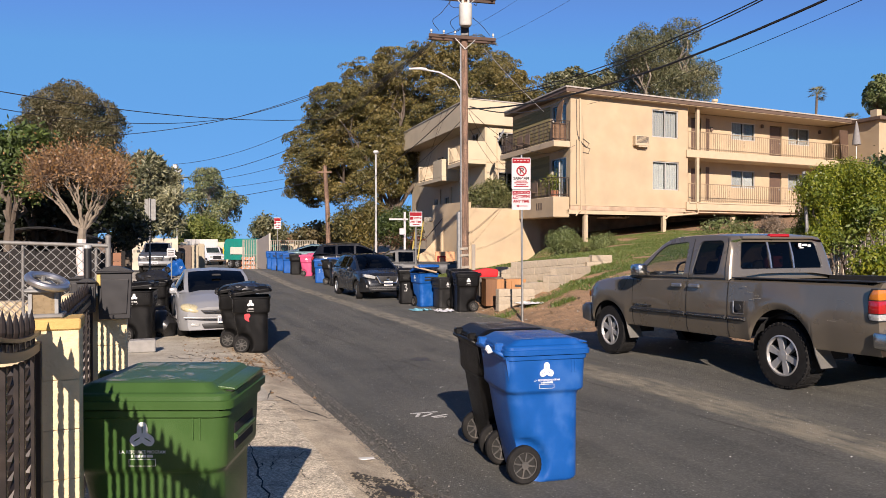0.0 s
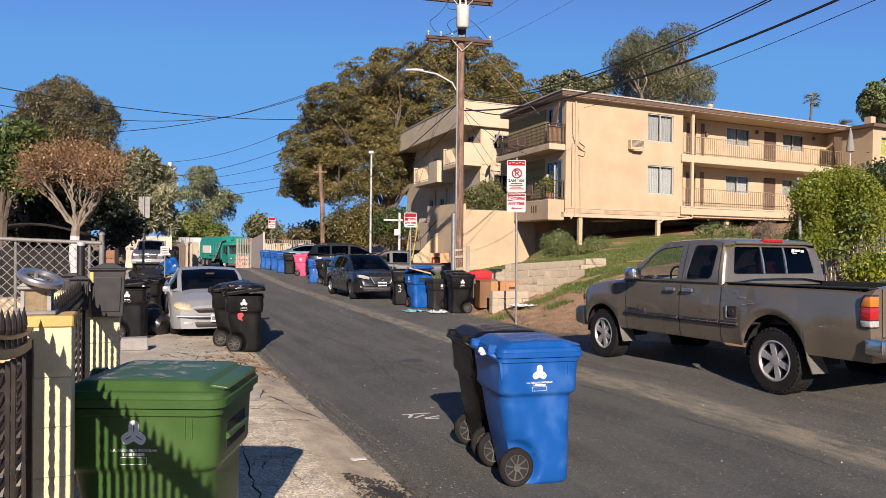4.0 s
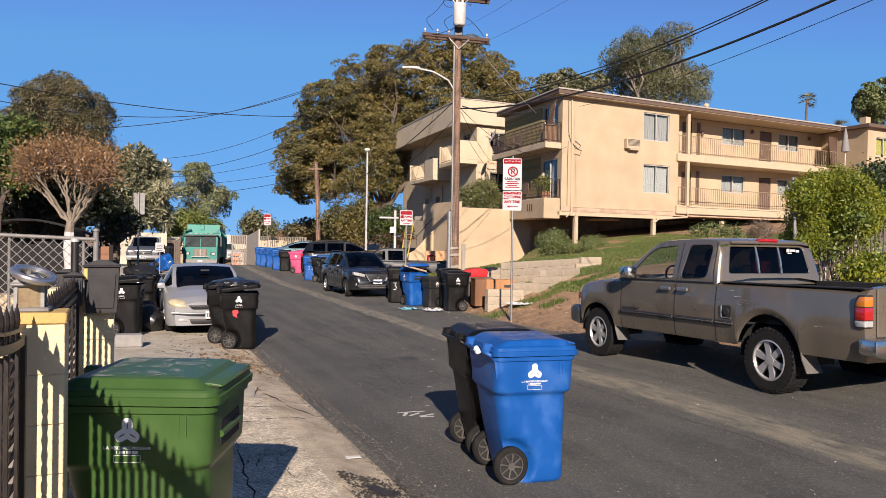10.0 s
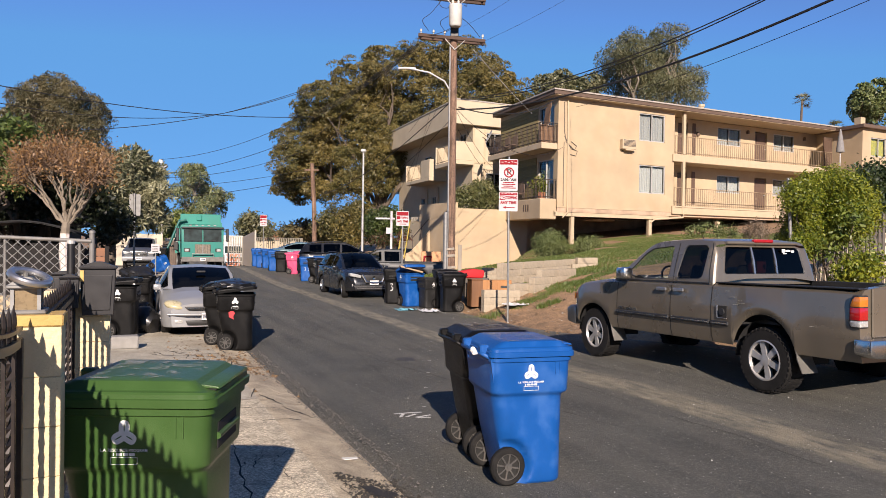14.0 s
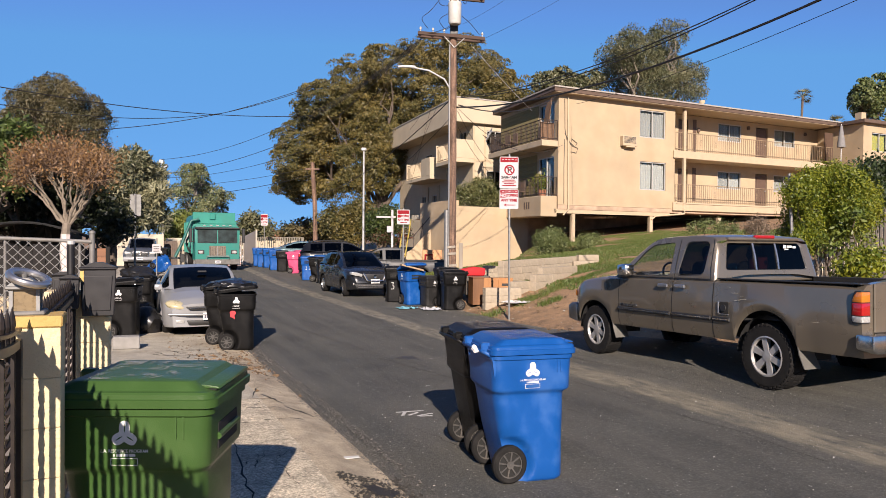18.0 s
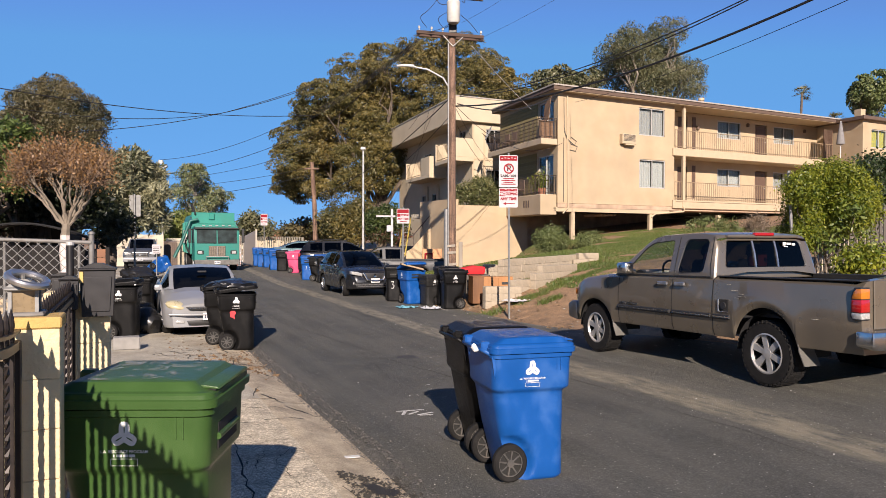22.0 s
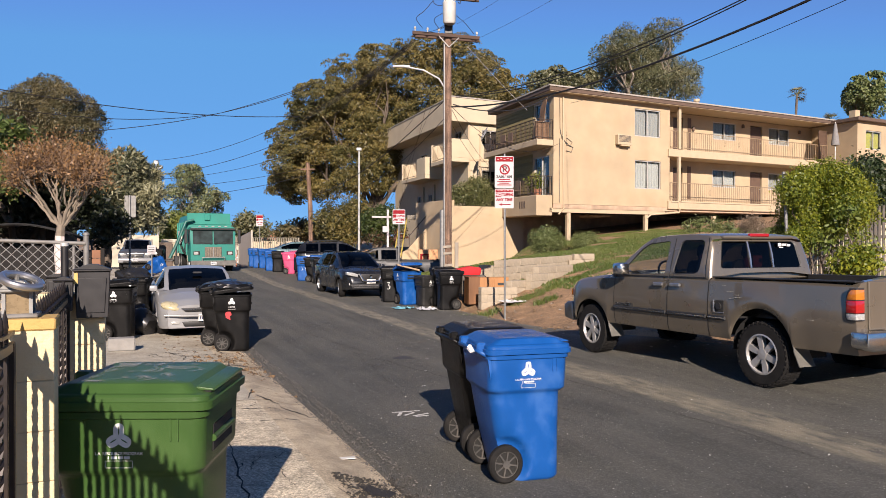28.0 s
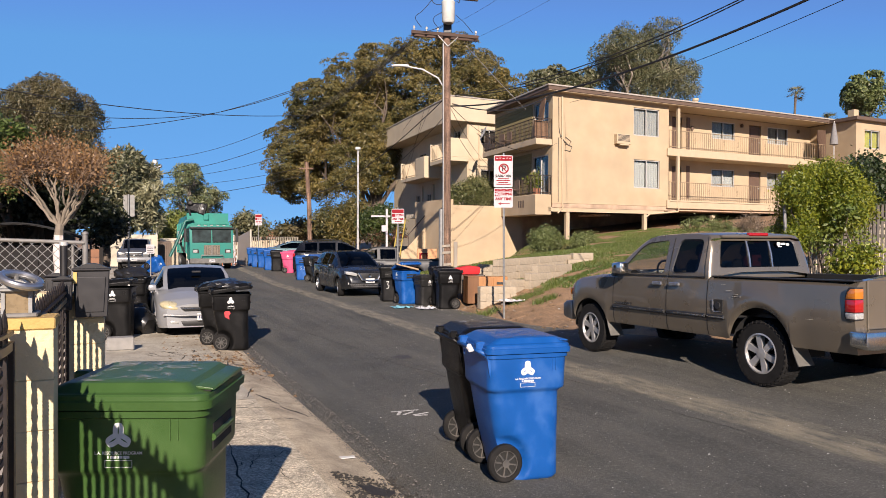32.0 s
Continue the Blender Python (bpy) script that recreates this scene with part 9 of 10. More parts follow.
for k, (x0, x1) in enumerate(((-0.40, -0.02), (0.02, 0.40))):
    bm = B()
    box(bm, x0, x1, -0.02, 0.0, 0.38, 0.68, 0.006)
    dw = part("drawer_front", bm, M_VENEER, dres)
    if k == 0:
        continue
    bm = B()
    box(bm, (x0 + x1) / 2 - 0.09, (x0 + x1) / 2 + 0.09, -0.035, -0.02, 0.50, 0.57, 0.006)
    part("handle_slot", bm, M_SIGNB, dw)
x, y, zt = P(858, 491, 21.4)
red = thing("red_cushion", "bright red sofa cushion lying on the heap", "cushion", pose(x, y, zt, 0, 0, 8))
bm = B()
prism(bm, [(-0.55, 0), (0.35, 0), (0.38, 0.22), (0.05, 0.26), (-0.35, 0.18)], -0.2, 0.2, "Y", 0.05)
part("cover", bm, mat("red_cloth", (0.4464, 0.0108, 0.0144), rough=0.85, var=0.12, scale=12), red, smooth=40)
bm = B()
box(bm, -0.3, 0.4, -0.25, 0.25, -0.55, 0.0, 0.02)
tagged(part("grey_box", bm, M_BOARD, m=pose(x + 0.1, y + 0.1, zt - 0.004, 0, 0, 8)), "grey crate holding up a red cushion", "crate")


def rag(name, label, x, y, w, h, material, seed):
    rg = random.Random(seed)
    bm = B()
    n = 9
    g = [[bm.verts.new((w * (i / n - 0.5) + rg.uniform(-0.04, 0.04), h * (j / n - 0.5) + rg.uniform(-0.04, 0.04), 0.02 + 0.10 * max(0, noise.noise(Vector((i * 0.7, j * 0.7, seed)))) )) for j in range(n + 1)] for i in range(n + 1)]
    for i in range(n):
        for j in range(n):
            bm.faces.new((g[i][j], g[i + 1][j], g[i + 1][j + 1], g[i][j + 1]))
    tagged(part(name, bm, material, smooth=True, m=spot(x, y, rg.uniform(0, 40), 0.036)), label, "rag")


x, y, _ = P(744, 0, 21.0)
rag("blue_rag", "crumpled pale blue cloth on the asphalt", x, y, 0.55, 0.4, mat("cyan_cloth", (0.1152, 0.3024, 0.3744), rough=0.9, var=0.2, scale=15), 2)
x, y, _ = P(786, 0, 20.7)
rag("white_rag", "crumpled white and blue cloth beside a bin", x, y, 0.5, 0.55, mat("white_cloth", (0.4464, 0.4536, 0.4752), rough=0.9, var=0.3, scale=8), 5)
x, y, _ = P(939, 0, 19.55)
rag("white_sheet", "torn white sheet of foam on the bank", x, y, 0.65, 0.5, M_LITTER, 8)
x, y, _ = P(752, 0, 22.3)
bm = B()
box(bm, -0.35, 0.35, -0.2, 0.2, 0, 0.05, 0.01, m=pose(0, 0, 0, 0, 14, 0))
tagged(part("cardboard", bm, mat("cardboard", (0.3024, 0.216, 0.1368), rough=0.9), m=spot(x, y, 10, 1.13)), "torn cardboard sticking out of the blue bin", "cardboard")
# orange pipe manifold by the stair
x, y, _ = P(788, 0, 38)
man = thing("gas_meter", "orange and red pipe manifold in front of the stair wall", "gas meter", spot(x, y, 0, 0.5))
bm = B()
box(bm, -0.5, 0.5, 0.0, 0.2, 0.0, 0.75, 0.03)
part("housing", bm, mat("orange_housing", (0.4464, 0.2304, 0.108), rough=0.7, var=0.15), man)
bm = B()
tube(bm, [(-0.35, -0.1, 0.1), (-0.35, -0.1, 0.5), (0.0, -0.1, 0.5), (0.0, -0.1, 0.2), (0.35, -0.1, 0.2)], 0.05, 8)
part("pipe", bm, M_SIGNR, man)

# slim grey lamp post behind the shrubs
x, y, z = P(666, 358, 46)
lp = thing("lamp_post", "slim grey lamp post behind the shrubs", "lamp post", pose(x, y, ground_z(x, y)))
h = P(0, 273, 46)[2] - ground_z(x, y)
bm = B()
cyl(bm, (0, 0, 0), (0, 0, h), 0.075, 0.05, seg=8)
part("pole", bm, M_LAMPGREY, lp, smooth=40)
bm = B()
box(bm, -0.17, 0.17, -0.15, 0.15, h, h + 0.2, 0.06)
part("lantern", bm, M_LAMPGREY, lp)

# ---- gate, piers and fences beside the pavement ----
M_IRON = mat("black_iron", (0.0216, 0.01728, 0.01584), rough=0.42, metal=0.5, var=0.2, scale=20, dirt=0.3, dirt_color=(0.072, 0.0504, 0.036), dscale=9)
M_TANIRON = mat("tan_iron_rail", (0.2448, 0.18, 0.1008), rough=0.5, metal=0.2, var=0.15, scale=12)
M_PIER = mat("yellow_painted_block", (0.58, 0.475, 0.285), rough=0.85, var=0.08, scale=5, bump=0.5, bscale=40, dirt=0.25, dirt_color=(0.396, 0.288, 0.1584), dscale=4)
M_DULLGALV = mat("dull_galvanised", (0.1656, 0.162, 0.1548), rough=0.65, metal=0.25, var=0.2, scale=14, dirt=0.4, dscale=8)
M_PIERCAP = mat("ochre_cap", (0.4176, 0.2736, 0.0864), rough=0.8, var=0.1, scale=6, bump=0.3, bscale=50)
M_DKPLASTIC = mat("charcoal_metal", (0.01584, 0.01512, 0.01584), rough=0.45, var=0.15, scale=10, metal=0.2)


def sr_pose(s, r, z=0.0, turn=0.0):
    x, y = to_xy(s, r)
    return pose(x, y, z, 0, 0, HEAD + turn)


def spear(bm, x, y, z):
    """A spearhead finial with a collar."""
    box(bm, x - 0.012, x + 0.012, y - 0.012, y + 0.012, z, z + 0.03, 0.003)
    lathe(bm, [(z + 0.03, 0.008), (z + 0.045, 0.009), (z + 0.065, 0.0135), (z + 0.095, 0.011), (z + 0.14, 0.0)], 8, "Z", m=pose(x, y, 0))


def iron_fence(name, label, s0, s1, r, z_rail, z_bot, gap=0.158, rise=0.30):
    """A swept gate: square and twisted bars between rails, with spearheads on top. Local y runs up the street."""
    th = thing(name, label, "gate", sr_pose(s0, r))
    L = s1 - s0

    def top(y):
        return z_rail + rise * 0.5 * (1 - math.cos(2 * math.pi * (L - y) / L))

    n = 40
    for dz, h, mt in ((0.0, 0.034, M_TANIRON), (0.045, 0.014, M_IRON)):
        bm = B()
        loft(bm, [[(-0.022, L * k / n, top(L * k / n) + dz - h), (0.022, L * k / n, top(L * k / n) + dz - h), (0.022, L * k / n, top(L * k / n) + dz), (-0.022, L * k / n, top(L * k / n) + dz)] for k in range(n + 1)])
        part("rail", bm, mt, th)
    bm = B()
    box(bm, -0.022, 0.022, 0, L, z_bot + 0.055, z_bot + 0.1, 0.004)
    part("rail", bm, M_IRON, th)
    for y0 in (0.0, L - 0.05):
        bm = B()
        box(bm, -0.025, 0.025, y0, y0 + 0.05, z_bot, z_rail, 0.004)
        part("stile", bm, M_IRON, th)
    i = 0
    y = L - 0.10
    while y > 0.06:
        bm = B()
        if i % 3 == 1:
            rings = []
            m = 40
            for k in range(m + 1):
                z = z_bot + 0.1 + (top(y) - 0.045 - z_bot - 0.1) * k / m
                a = k * 0.75
                rings.append([(0.0125 * math.cos(a + q * math.pi / 2), y + 0.0125 * math.sin(a + q * math.pi / 2), z) for q in range(4)])
            loft(bm, rings)
            part("twisted_bar", bm, M_IRON, th)
        else:
            box(bm, -0.010, 0.010, y - 0.010, y + 0.010, z_bot + 0.1, top(y) - 0.045, 0.002)
            part("bar", bm, M_IRON, th)
        bm = B()
        spear(bm, 0, y, top(y))
        part("spearhead", bm, M_IRON, th)
        bm = B()
        tube(bm, [(0, y - gap * 0.5 + 0.024 * math.cos(t), top(y) + 0.028 + 0.022 * math.sin(t)) for t in [6.283 * q / 8 for q in range(8)]], 0.006, 4, True)
        part("scroll", bm, M_IRON, th)
        y -= gap
        i += 1
    return th


iron_fence("iron_gate", "black wrought-iron gate with spearheads and a tan rail", -1.8, 3.46, -0.426, 1.437, 0.06, 0.128)


def pier(name, label, s, r, w, courses, top, wr=None):
    """A pier of painted blocks with recessed joints."""
    th = thing(name, label, "gate pier", sr_pose(s, r, 0.0))
    h = top / courses
    wr = wr or w
    bm = B()
    box(bm, 0.008, wr - 0.008, 0.008, w - 0.008, 0, top)
    part("core", bm, M_PIER, th)
    for k in range(courses):
        bm = B()
        box(bm, 0, wr, 0, w, k * h + 0.001, (k + 1) * h - 0.001, 0.003)
        part("block", bm, M_PIER, th)
    return th


p1 = pier("gate_pier", "yellow painted block gate pier with an ochre cap", 3.506, -0.469, 0.202, 7, 1.473)
bm = B()
box(bm, -0.008, 0.210, -0.008, 0.210, 1.473, 1.521, 0.006)
part("cap", bm, M_PIERCAP, p1)
p2 = pier("gate_pier", "yellow painted block gate pier behind a mailbox", 6.50, -0.62, 0.27, 7, 1.42, 0.47)
iron_fence("iron_fence", "black iron side gate with spearheads between the piers", 3.74, 6.46, -0.420, 1.40, 0.06, 0.135, 0.0)

# pier lantern with a chrome ring leaning round it
lan = thing("pier_lantern", "grey square pier lantern with amber panes", "lantern", sr_pose(3.539, -0.482, 1.521) @ Matrix.Scale(0.80, 4))
for nm, q, mt in (("base", (-0.005, 0.19, 0.01, 0.205, 0.0, 0.022), M_DULLGALV), ("roof", (0.0, 0.17, 0.02, 0.19, 0.135, 0.155), M_GALV)):
    bm = B()
    box(bm, *q, 0.006)
    part(nm, bm, mt, lan)
bm = B()
box(bm, 0.03, 0.145, 0.05, 0.165, 0.022, 0.135)
part("pane", bm, mat("frosted_amber", (0.1944, 0.144, 0.0792), rough=0.3, var=0.2, scale=30), lan, "frosted amber panes")
for x in (0.02, 0.145):
    for y in (0.04, 0.165):
        bm = B()
        box(bm, x, x + 0.018, y, y + 0.018, 0.02, 0.14)
        part("corner_bar", bm, M_GALV, lan)
bm = B()
prism(bm, [(0.01, 0.155), (0.16, 0.155), (0.11, 0.195), (0.06, 0.195)], 0.04, 0.17, "Y")
lathe(bm, [(0.195, 0.0), (0.195, 0.012), (0.22, 0.016), (0.235, 0.0)], 8, "Z", m=pose(0.085, 0.105, 0))
part("top", bm, M_GALV, lan)
bm = B()
tube(bm, [(0.074 * math.cos(t), 0.074 * math.sin(t), 0) for t in [6.2832 * k / 40 for k in range(40)]], 0.016, 10, True)
rx, ry = to_xy(3.562, -0.391)
tagged(part("steel_ring", bm, M_ALLOY, smooth=True, m=pose(rx, ry, 1.677, 0, 0, HEAD) @ pose(0, 0, 0, 14, 17, 0)), "polished steel ring hung over the lantern", "ring")

# mailboxes
def mailbox(s, r, z, w, d, h, turn=0.0, tag=True):
    th = thing("mailbox", "charcoal metal wall mailbox with a hinged lid", "mailbox", sr_pose(s, r, z, turn), "mailboxes")
    bm = B()
    prism(bm, [(-w * 0.44, 0), (w * 0.44, 0), (w * 0.5, h * 0.9), (-w * 0.5, h * 0.9)], -d, 0, "Y", 0.006)
    body = part("body", bm, M_DKPLASTIC, th)
    bm = B()
    prism(bm, [(-w * 0.34, h * 0.10), (w * 0.34, h * 0.10), (w * 0.40, h * 0.78), (-w * 0.40, h * 0.78)], -d - 0.008, -d - 0.001, "Y", 0.004)
    part("front_panel", bm, M_DKPLASTIC, th)
    bm = B()
    box(bm, -w * 0.54, w * 0.54, -d - 0.02, 0.01, h * 0.9, h * 0.95, 0.006)
    prism(bm, [(-w * 0.5, h * 0.95), (w * 0.5, h * 0.95), (w * 0.12, h * 1.04), (-w * 0.12, h * 1.04)], -d, 0, "Y")
    part("lid", bm, M_DKPLASTIC, th)
    if tag:
        bm = B()
        box(bm, -w * 0.50, -w * 0.39, -d - 0.011, -d - 0.002, h * 0.66, h * 0.88, 0.002)
        part("tag", bm, mat("brass_tag", (0.432, 0.3024, 0.1008), rough=0.4, metal=0.4), th, "brass tag")


mailbox(6.49, -0.235, 1.235, 0.255, 0.12, 0.40)
mailbox(6.38, -0.43, 1.30, 0.135, 0.09, 0.25, tag=False)
mailbox(7.6, -0.56, 1.28, 0.19, 0.12, 0.24, tag=False)
pp = thing("pipe_post", "black pipe post with a pale cap", "post", sr_pose(6.44, -0.43))
bm = B()
cyl(bm, (0, 0, 0), (0, 0, 1.79), 0.028, seg=12)
part("pipe", bm, M_DKPLASTIC, pp, smooth=40)
bm = B()
cyl(bm, (0, 0, 1.79), (0, 0, 1.815), 0.030, seg=12)
part("cap", bm, M_LAMPGREY, pp)

# chain-link fence
def chain_fence(x0, y0, x1, y1, z0, z1):
    L = math.hypot(x1 - x0, y1 - y0)
    th = thing("chain_link_fence", "galvanised chain-link fence with a top rail", "fence", pose(x0, y0, 0, 0, 0, math.degrees(math.atan2(y1 - y0, x1 - x0))))
    bm = B()
    cyl(bm, (-0.9, 0, z1 + 0.05), (L, 0, z1 - 0.03), 0.019, seg=10)
    part("top_rail", bm, M_DULLGALV, th, smooth=40)
    for x in (L, L * 0.42, L - 0.11):
        bm = B()
        cyl(bm, (x, 0.02, z0 - 1.2), (x, 0.02, z1 + (0.05 if x == L else -0.02)), 0.026 if x == L else 0.014, seg=10)
        if x == L:
            lathe(bm, [(z1 + 0.05, 0.034), (z1 + 0.07, 0.03), (z1 + 0.085, 0)], 10, "Z", m=pose(x, 0.02, 0))
        part("post", bm, M_DULLGALV, th, smooth=40)
    st, h = 0.090, z1 - z0 + 0.02
    v = []
    bm = B()
    x = -0.9 - h
    while x < L:
        for sg in (1, -1):
            a0 = x if sg == 1 else x + h
            pts = []
            for k in range(int(h / (st / 2)) + 1):
                xx, zz = a0 + sg * k * st / 2, z0 + k * st / 2
                if -0.9 <= xx <= L - 0.02:
                    pts.append((xx, 0.004 * (1 if k % 2 else -1) * sg, zz))
            if len(pts) > 2:
                tube(bm, pts, 0.0042, 4)
        x += st
    tagged(part("mesh", bm, M_GALV, th, "woven wire mesh"), kind="stuff")


chain_fence(-4.53, 6.94, -3.29, 7.31, 0.91, 1.83)
bm = B()
box(bm, -1.2, 0.65, -0.08, 0.08, 0.0, 1.24, 0.01)
tagged(part("low_wall", bm, mat("beige_wall", (0.3744, 0.3024, 0.2016), rough=0.9, var=0.1, scale=5, bump=0.3), m=pose(-4.3, 7.55, 0, 0, 0, 15)), "low beige yard wall under the fence", "wall", kind="structure")
# a second yellow wall running on towards the concrete block
bm = B()
box(bm, -0.09, 0.09, 0, 3.2, 0, 0.92, 0.008)
tagged(part("yard_wall", bm, M_PIER, m=sr_pose(6.85, -0.5)), "low yellow painted yard wall along the pavement", "wall", kind="structure")
bm = B()
box(bm, -0.22, 0.22, -0.14, 0.14, 0.0, 0.22, 0.02)
bx, by, _ = P(252, 0, 13.0)
tagged(part("concrete_block", bm, mat("grey_block", (0.216, 0.2088, 0.1944), rough=0.9, var=0.15, scale=8, bump=0.5), m=spot(bx, by, 22, 0.012)), "loose grey concrete block on the pavement", "concrete block")
# board fence, shed and house, with the yard's shade put into their colours
M_SHADEBROWN = mat("shade_dark_brown", (0.01008, 0.00792, 0.00648), rough=0.95, var=0.2, scale=2)
M_REDWOOD = mat("redwood_board", (0.216, 0.1008, 0.054), rough=0.8, var=0.2, scale=5, objvar=0.15, stretch=(0.1, 1, 1))
x0, y0, _ = P(190, 0, 16.2)
bf = thing("board_fence", "reddish wooden board fence beside the tree", "fence", pose(x0, y0, ground_z(x0, y0), 0, 0, 20))
for k in range(9):
    bm = B()
    box(bm, 0, 0.17, -0.012, 0.012, k * 0.19, k * 0.19 + 0.182, 0.003)
    part("board", bm, M_REDWOOD, bf, m=pose(0.12, 0, 0))
    # left boards take the near-black brown, painting in their shade
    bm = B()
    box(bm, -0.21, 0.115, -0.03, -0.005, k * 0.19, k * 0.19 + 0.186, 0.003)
    part("board", bm, M_SHADEBROWN, bf)
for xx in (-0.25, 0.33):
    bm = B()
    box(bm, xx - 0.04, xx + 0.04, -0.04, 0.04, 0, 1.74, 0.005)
    part("post", bm, M_SHADEBROWN, bf)
# roof grey lowered too, tree shade put into the colour
M_TARP = mat("shade_dark_shingle", (0.0324, 0.03024, 0.0288), rough=0.9, var=0.25, scale=8)
house = thing("yard_house", "low brown house, coloured near-black for tree shade", "house", pose(-13.2, 21.5, 0, 0, 0, HEAD))
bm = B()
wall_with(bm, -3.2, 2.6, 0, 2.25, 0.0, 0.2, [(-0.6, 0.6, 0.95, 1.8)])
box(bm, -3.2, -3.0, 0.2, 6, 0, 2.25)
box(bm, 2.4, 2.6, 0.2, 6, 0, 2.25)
part("wall", bm, M_SHADEBROWN, house)
bm = B()
prism(bm, [(-0.5, 2.25), (3.1, 3.0), (6.6, 2.25), (6.6, 2.15), (-0.5, 2.15)], -3.6, 3.0, "X")
part("roof", bm, M_TARP, house, "shingle roof, grey darkened for shade")
bm = B()
box(bm, -0.6, 0.6, 0.1, 0.12, 0.95, 1.8)
part("window", bm, M_TINTED, house)
# canopy car shelter with a pale skirt
can = thing("car_canopy", "dark curved car canopy with a pale edge", "canopy", pose(*P(70, 0, 17.6)[:2], 0, 0, 0, 18))
bm = B()
pts = [(-1.6 + 3.2 * k / 14, 1.75 + 0.42 * math.sin(math.pi * k / 14)) for k in range(15)]
for (a, za), (b, zb) in zip(pts, pts[1:]):
    bm.faces.new([bm.verts.new(q) for q in ((a, 0, za), (b, 0, zb), (b, 1.3, zb), (a, 1.3, za))])
bmesh.ops.remove_doubles(bm, verts=bm.verts[:], dist=0.001)
bmesh.ops.solidify(bm, geom=bm.faces[:], thickness=0.03)
part("cover", bm, mat("canopy_black", (0.0216, 0.0216, 0.0216), rough=0.7), can)
bm = B()
tube(bm, [(a, -0.01, z) for a, z in pts], 0.02, 6)
part("hoop", bm, M_TRIM, can)
for a in (-1.6, 1.6):
    for yy in (0.05, 1.25):
        bm = B()
        cyl(bm, (a, yy, -0.1), (a, yy, 1.76), 0.025, seg=6)
        part("leg", bm, M_TRIM, can)
# near-black screen added where the yard behind the wire fence is only shaded
scr = thing("board_screen", "near-black board screen added for the yard's shade", "fence", pose(-10.9, 16.6, 0, 0, 0, 20))
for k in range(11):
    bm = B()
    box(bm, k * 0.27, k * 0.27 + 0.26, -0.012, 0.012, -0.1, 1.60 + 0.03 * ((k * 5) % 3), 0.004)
    part("board", bm, mat("shade_dark_board", (0.0072, 0.00576, 0.00504), rough=0.9, var=0.3, scale=5, objvar=0.2), scr)
# a blue bin tipped over on a heap of boards
x, y, _ = P(288, 0, 33)
tipped = copy_thing(MADE_BINS[(M_BLUE.name, str({}))], spot(x, y, 150, 0.40) @ pose(0, 0, 0, 72, 12, 0))
tagged(tipped, "blue plastic wheeled bin tipped over on a heap")
hp = thing("board_heap", "heap of weathered boards under a tipped bin", "boards", spot(x, y - 0.2, 20))
rr = random.Random(3)
for i in range(9):
    bm = B()
    box(bm, -0.8, 0.8, -0.09, 0.09, 0, 0.035, 0.004)
    part("board", bm, M_BOARD, hp, m=pose(rr.uniform(-0.2, 0.2), rr.uniform(-0.5, 0.4), 0.04 + i * 0.038, 0, 0, rr.uniform(-50, 50)))


def sack(x, y, r, seed):
    rg = random.Random(seed)
    bm = B()
    bmesh.ops.create_icosphere(bm, subdivisions=3, radius=r)
    for v in bm.verts:
        k = 1 + 0.22 * noise.noise(v.co * 5 + Vector((seed, 0, 0)))
        v.co = Vector((v.co.x * k, v.co.y * k, max(-r * 0.55, v.co.z * k * 0.9)))
    tagged(part("rubbish_sack", bm, mat("black_sack", (0.0144, 0.0144, 0.01512), rough=0.3, var=0.1), smooth=True, m=spot(x, y, 0, r * 0.55)), "shiny black rubbish sack beside the bins", "rubbish sack", "rubbish sacks")


for px_, d_, r_ in ((285, 15.5, 0.36), (270, 16.2, 0.42), (300, 19, 0.38), (282, 18, 0.5), (262, 17.6, 0.45)):
    x, y, _ = P(px_, 0, d_)
    sack(x, y, r_, int(px_))

# a bag bulging out of the full bin beside the silver car
bm = B()
bmesh.ops.create_icosphere(bm, subdivisions=4, radius=0.34)
for v in bm.verts:
    k = 1 + 0.20 * noise.noise(v.co * 6) + 0.10 * noise.noise(v.co * 15)
    v.co = Vector((v.co.x * k * 1.0, v.co.y * k * 1.05, max(-0.03, v.co.z * k * 0.30)))
tagged(part("rubbish_sack", bm, mat("black_sack", (0.0144, 0.0144, 0.01512), rough=0.3, var=0.1), smooth=True, m=spot(-3.47, 13.38, 105, 1.145) @ pose(0, 0, 0, 5, 0, 0)), "shiny black rubbish sack lying on a full bin", "rubbish sack", "rubbish sacks")

# one more bin among the sacks, with a bag on its lid
x, y, _ = P(272, 0, 16.6)
tagged(copy_thing(MADE_BINS[(M_BLACK.name, str({}))], spot(x, y, 100, 0.012)), "black plastic wheeled bin among rubbish sacks beside the car")
bm = B()
bmesh.ops.create_icosphere(bm, subdivisions=4, radius=0.36)
for v in bm.verts:
    k = 1 + 0.22 * noise.noise(v.co * 5 + Vector((3, 1, 0))) + 0.10 * noise.noise(v.co * 14)
    v.co = Vector((v.co.x * k, v.co.y * k, max(-0.02, v.co.z * k * 0.55)))
tagged(part("rubbish_sack", bm, mat("black_sack", (0.0144, 0.0144, 0.01512), rough=0.3, var=0.1), smooth=True, m=spot(x, y, 40, 1.135)), "shiny black rubbish sack heaped on a bin", "rubbish sack", "rubbish sacks")

# ---- top of the street: yard walls, containers, gates ----
M_YARDWALL = mat("cream_yard_wall", (0.4464, 0.396, 0.3024), rough=0.9, var=0.08, scale=2, dirt=0.3, dscale=0.7)
M_CONTB = mat("brown_container", (0.1008, 0.072, 0.054), rough=0.6, metal=0.2, var=0.15, scale=3)
M_CONTC = mat("beige_container", (0.3024, 0.2592, 0.18), rough=0.6, metal=0.1, var=0.1, scale=3)


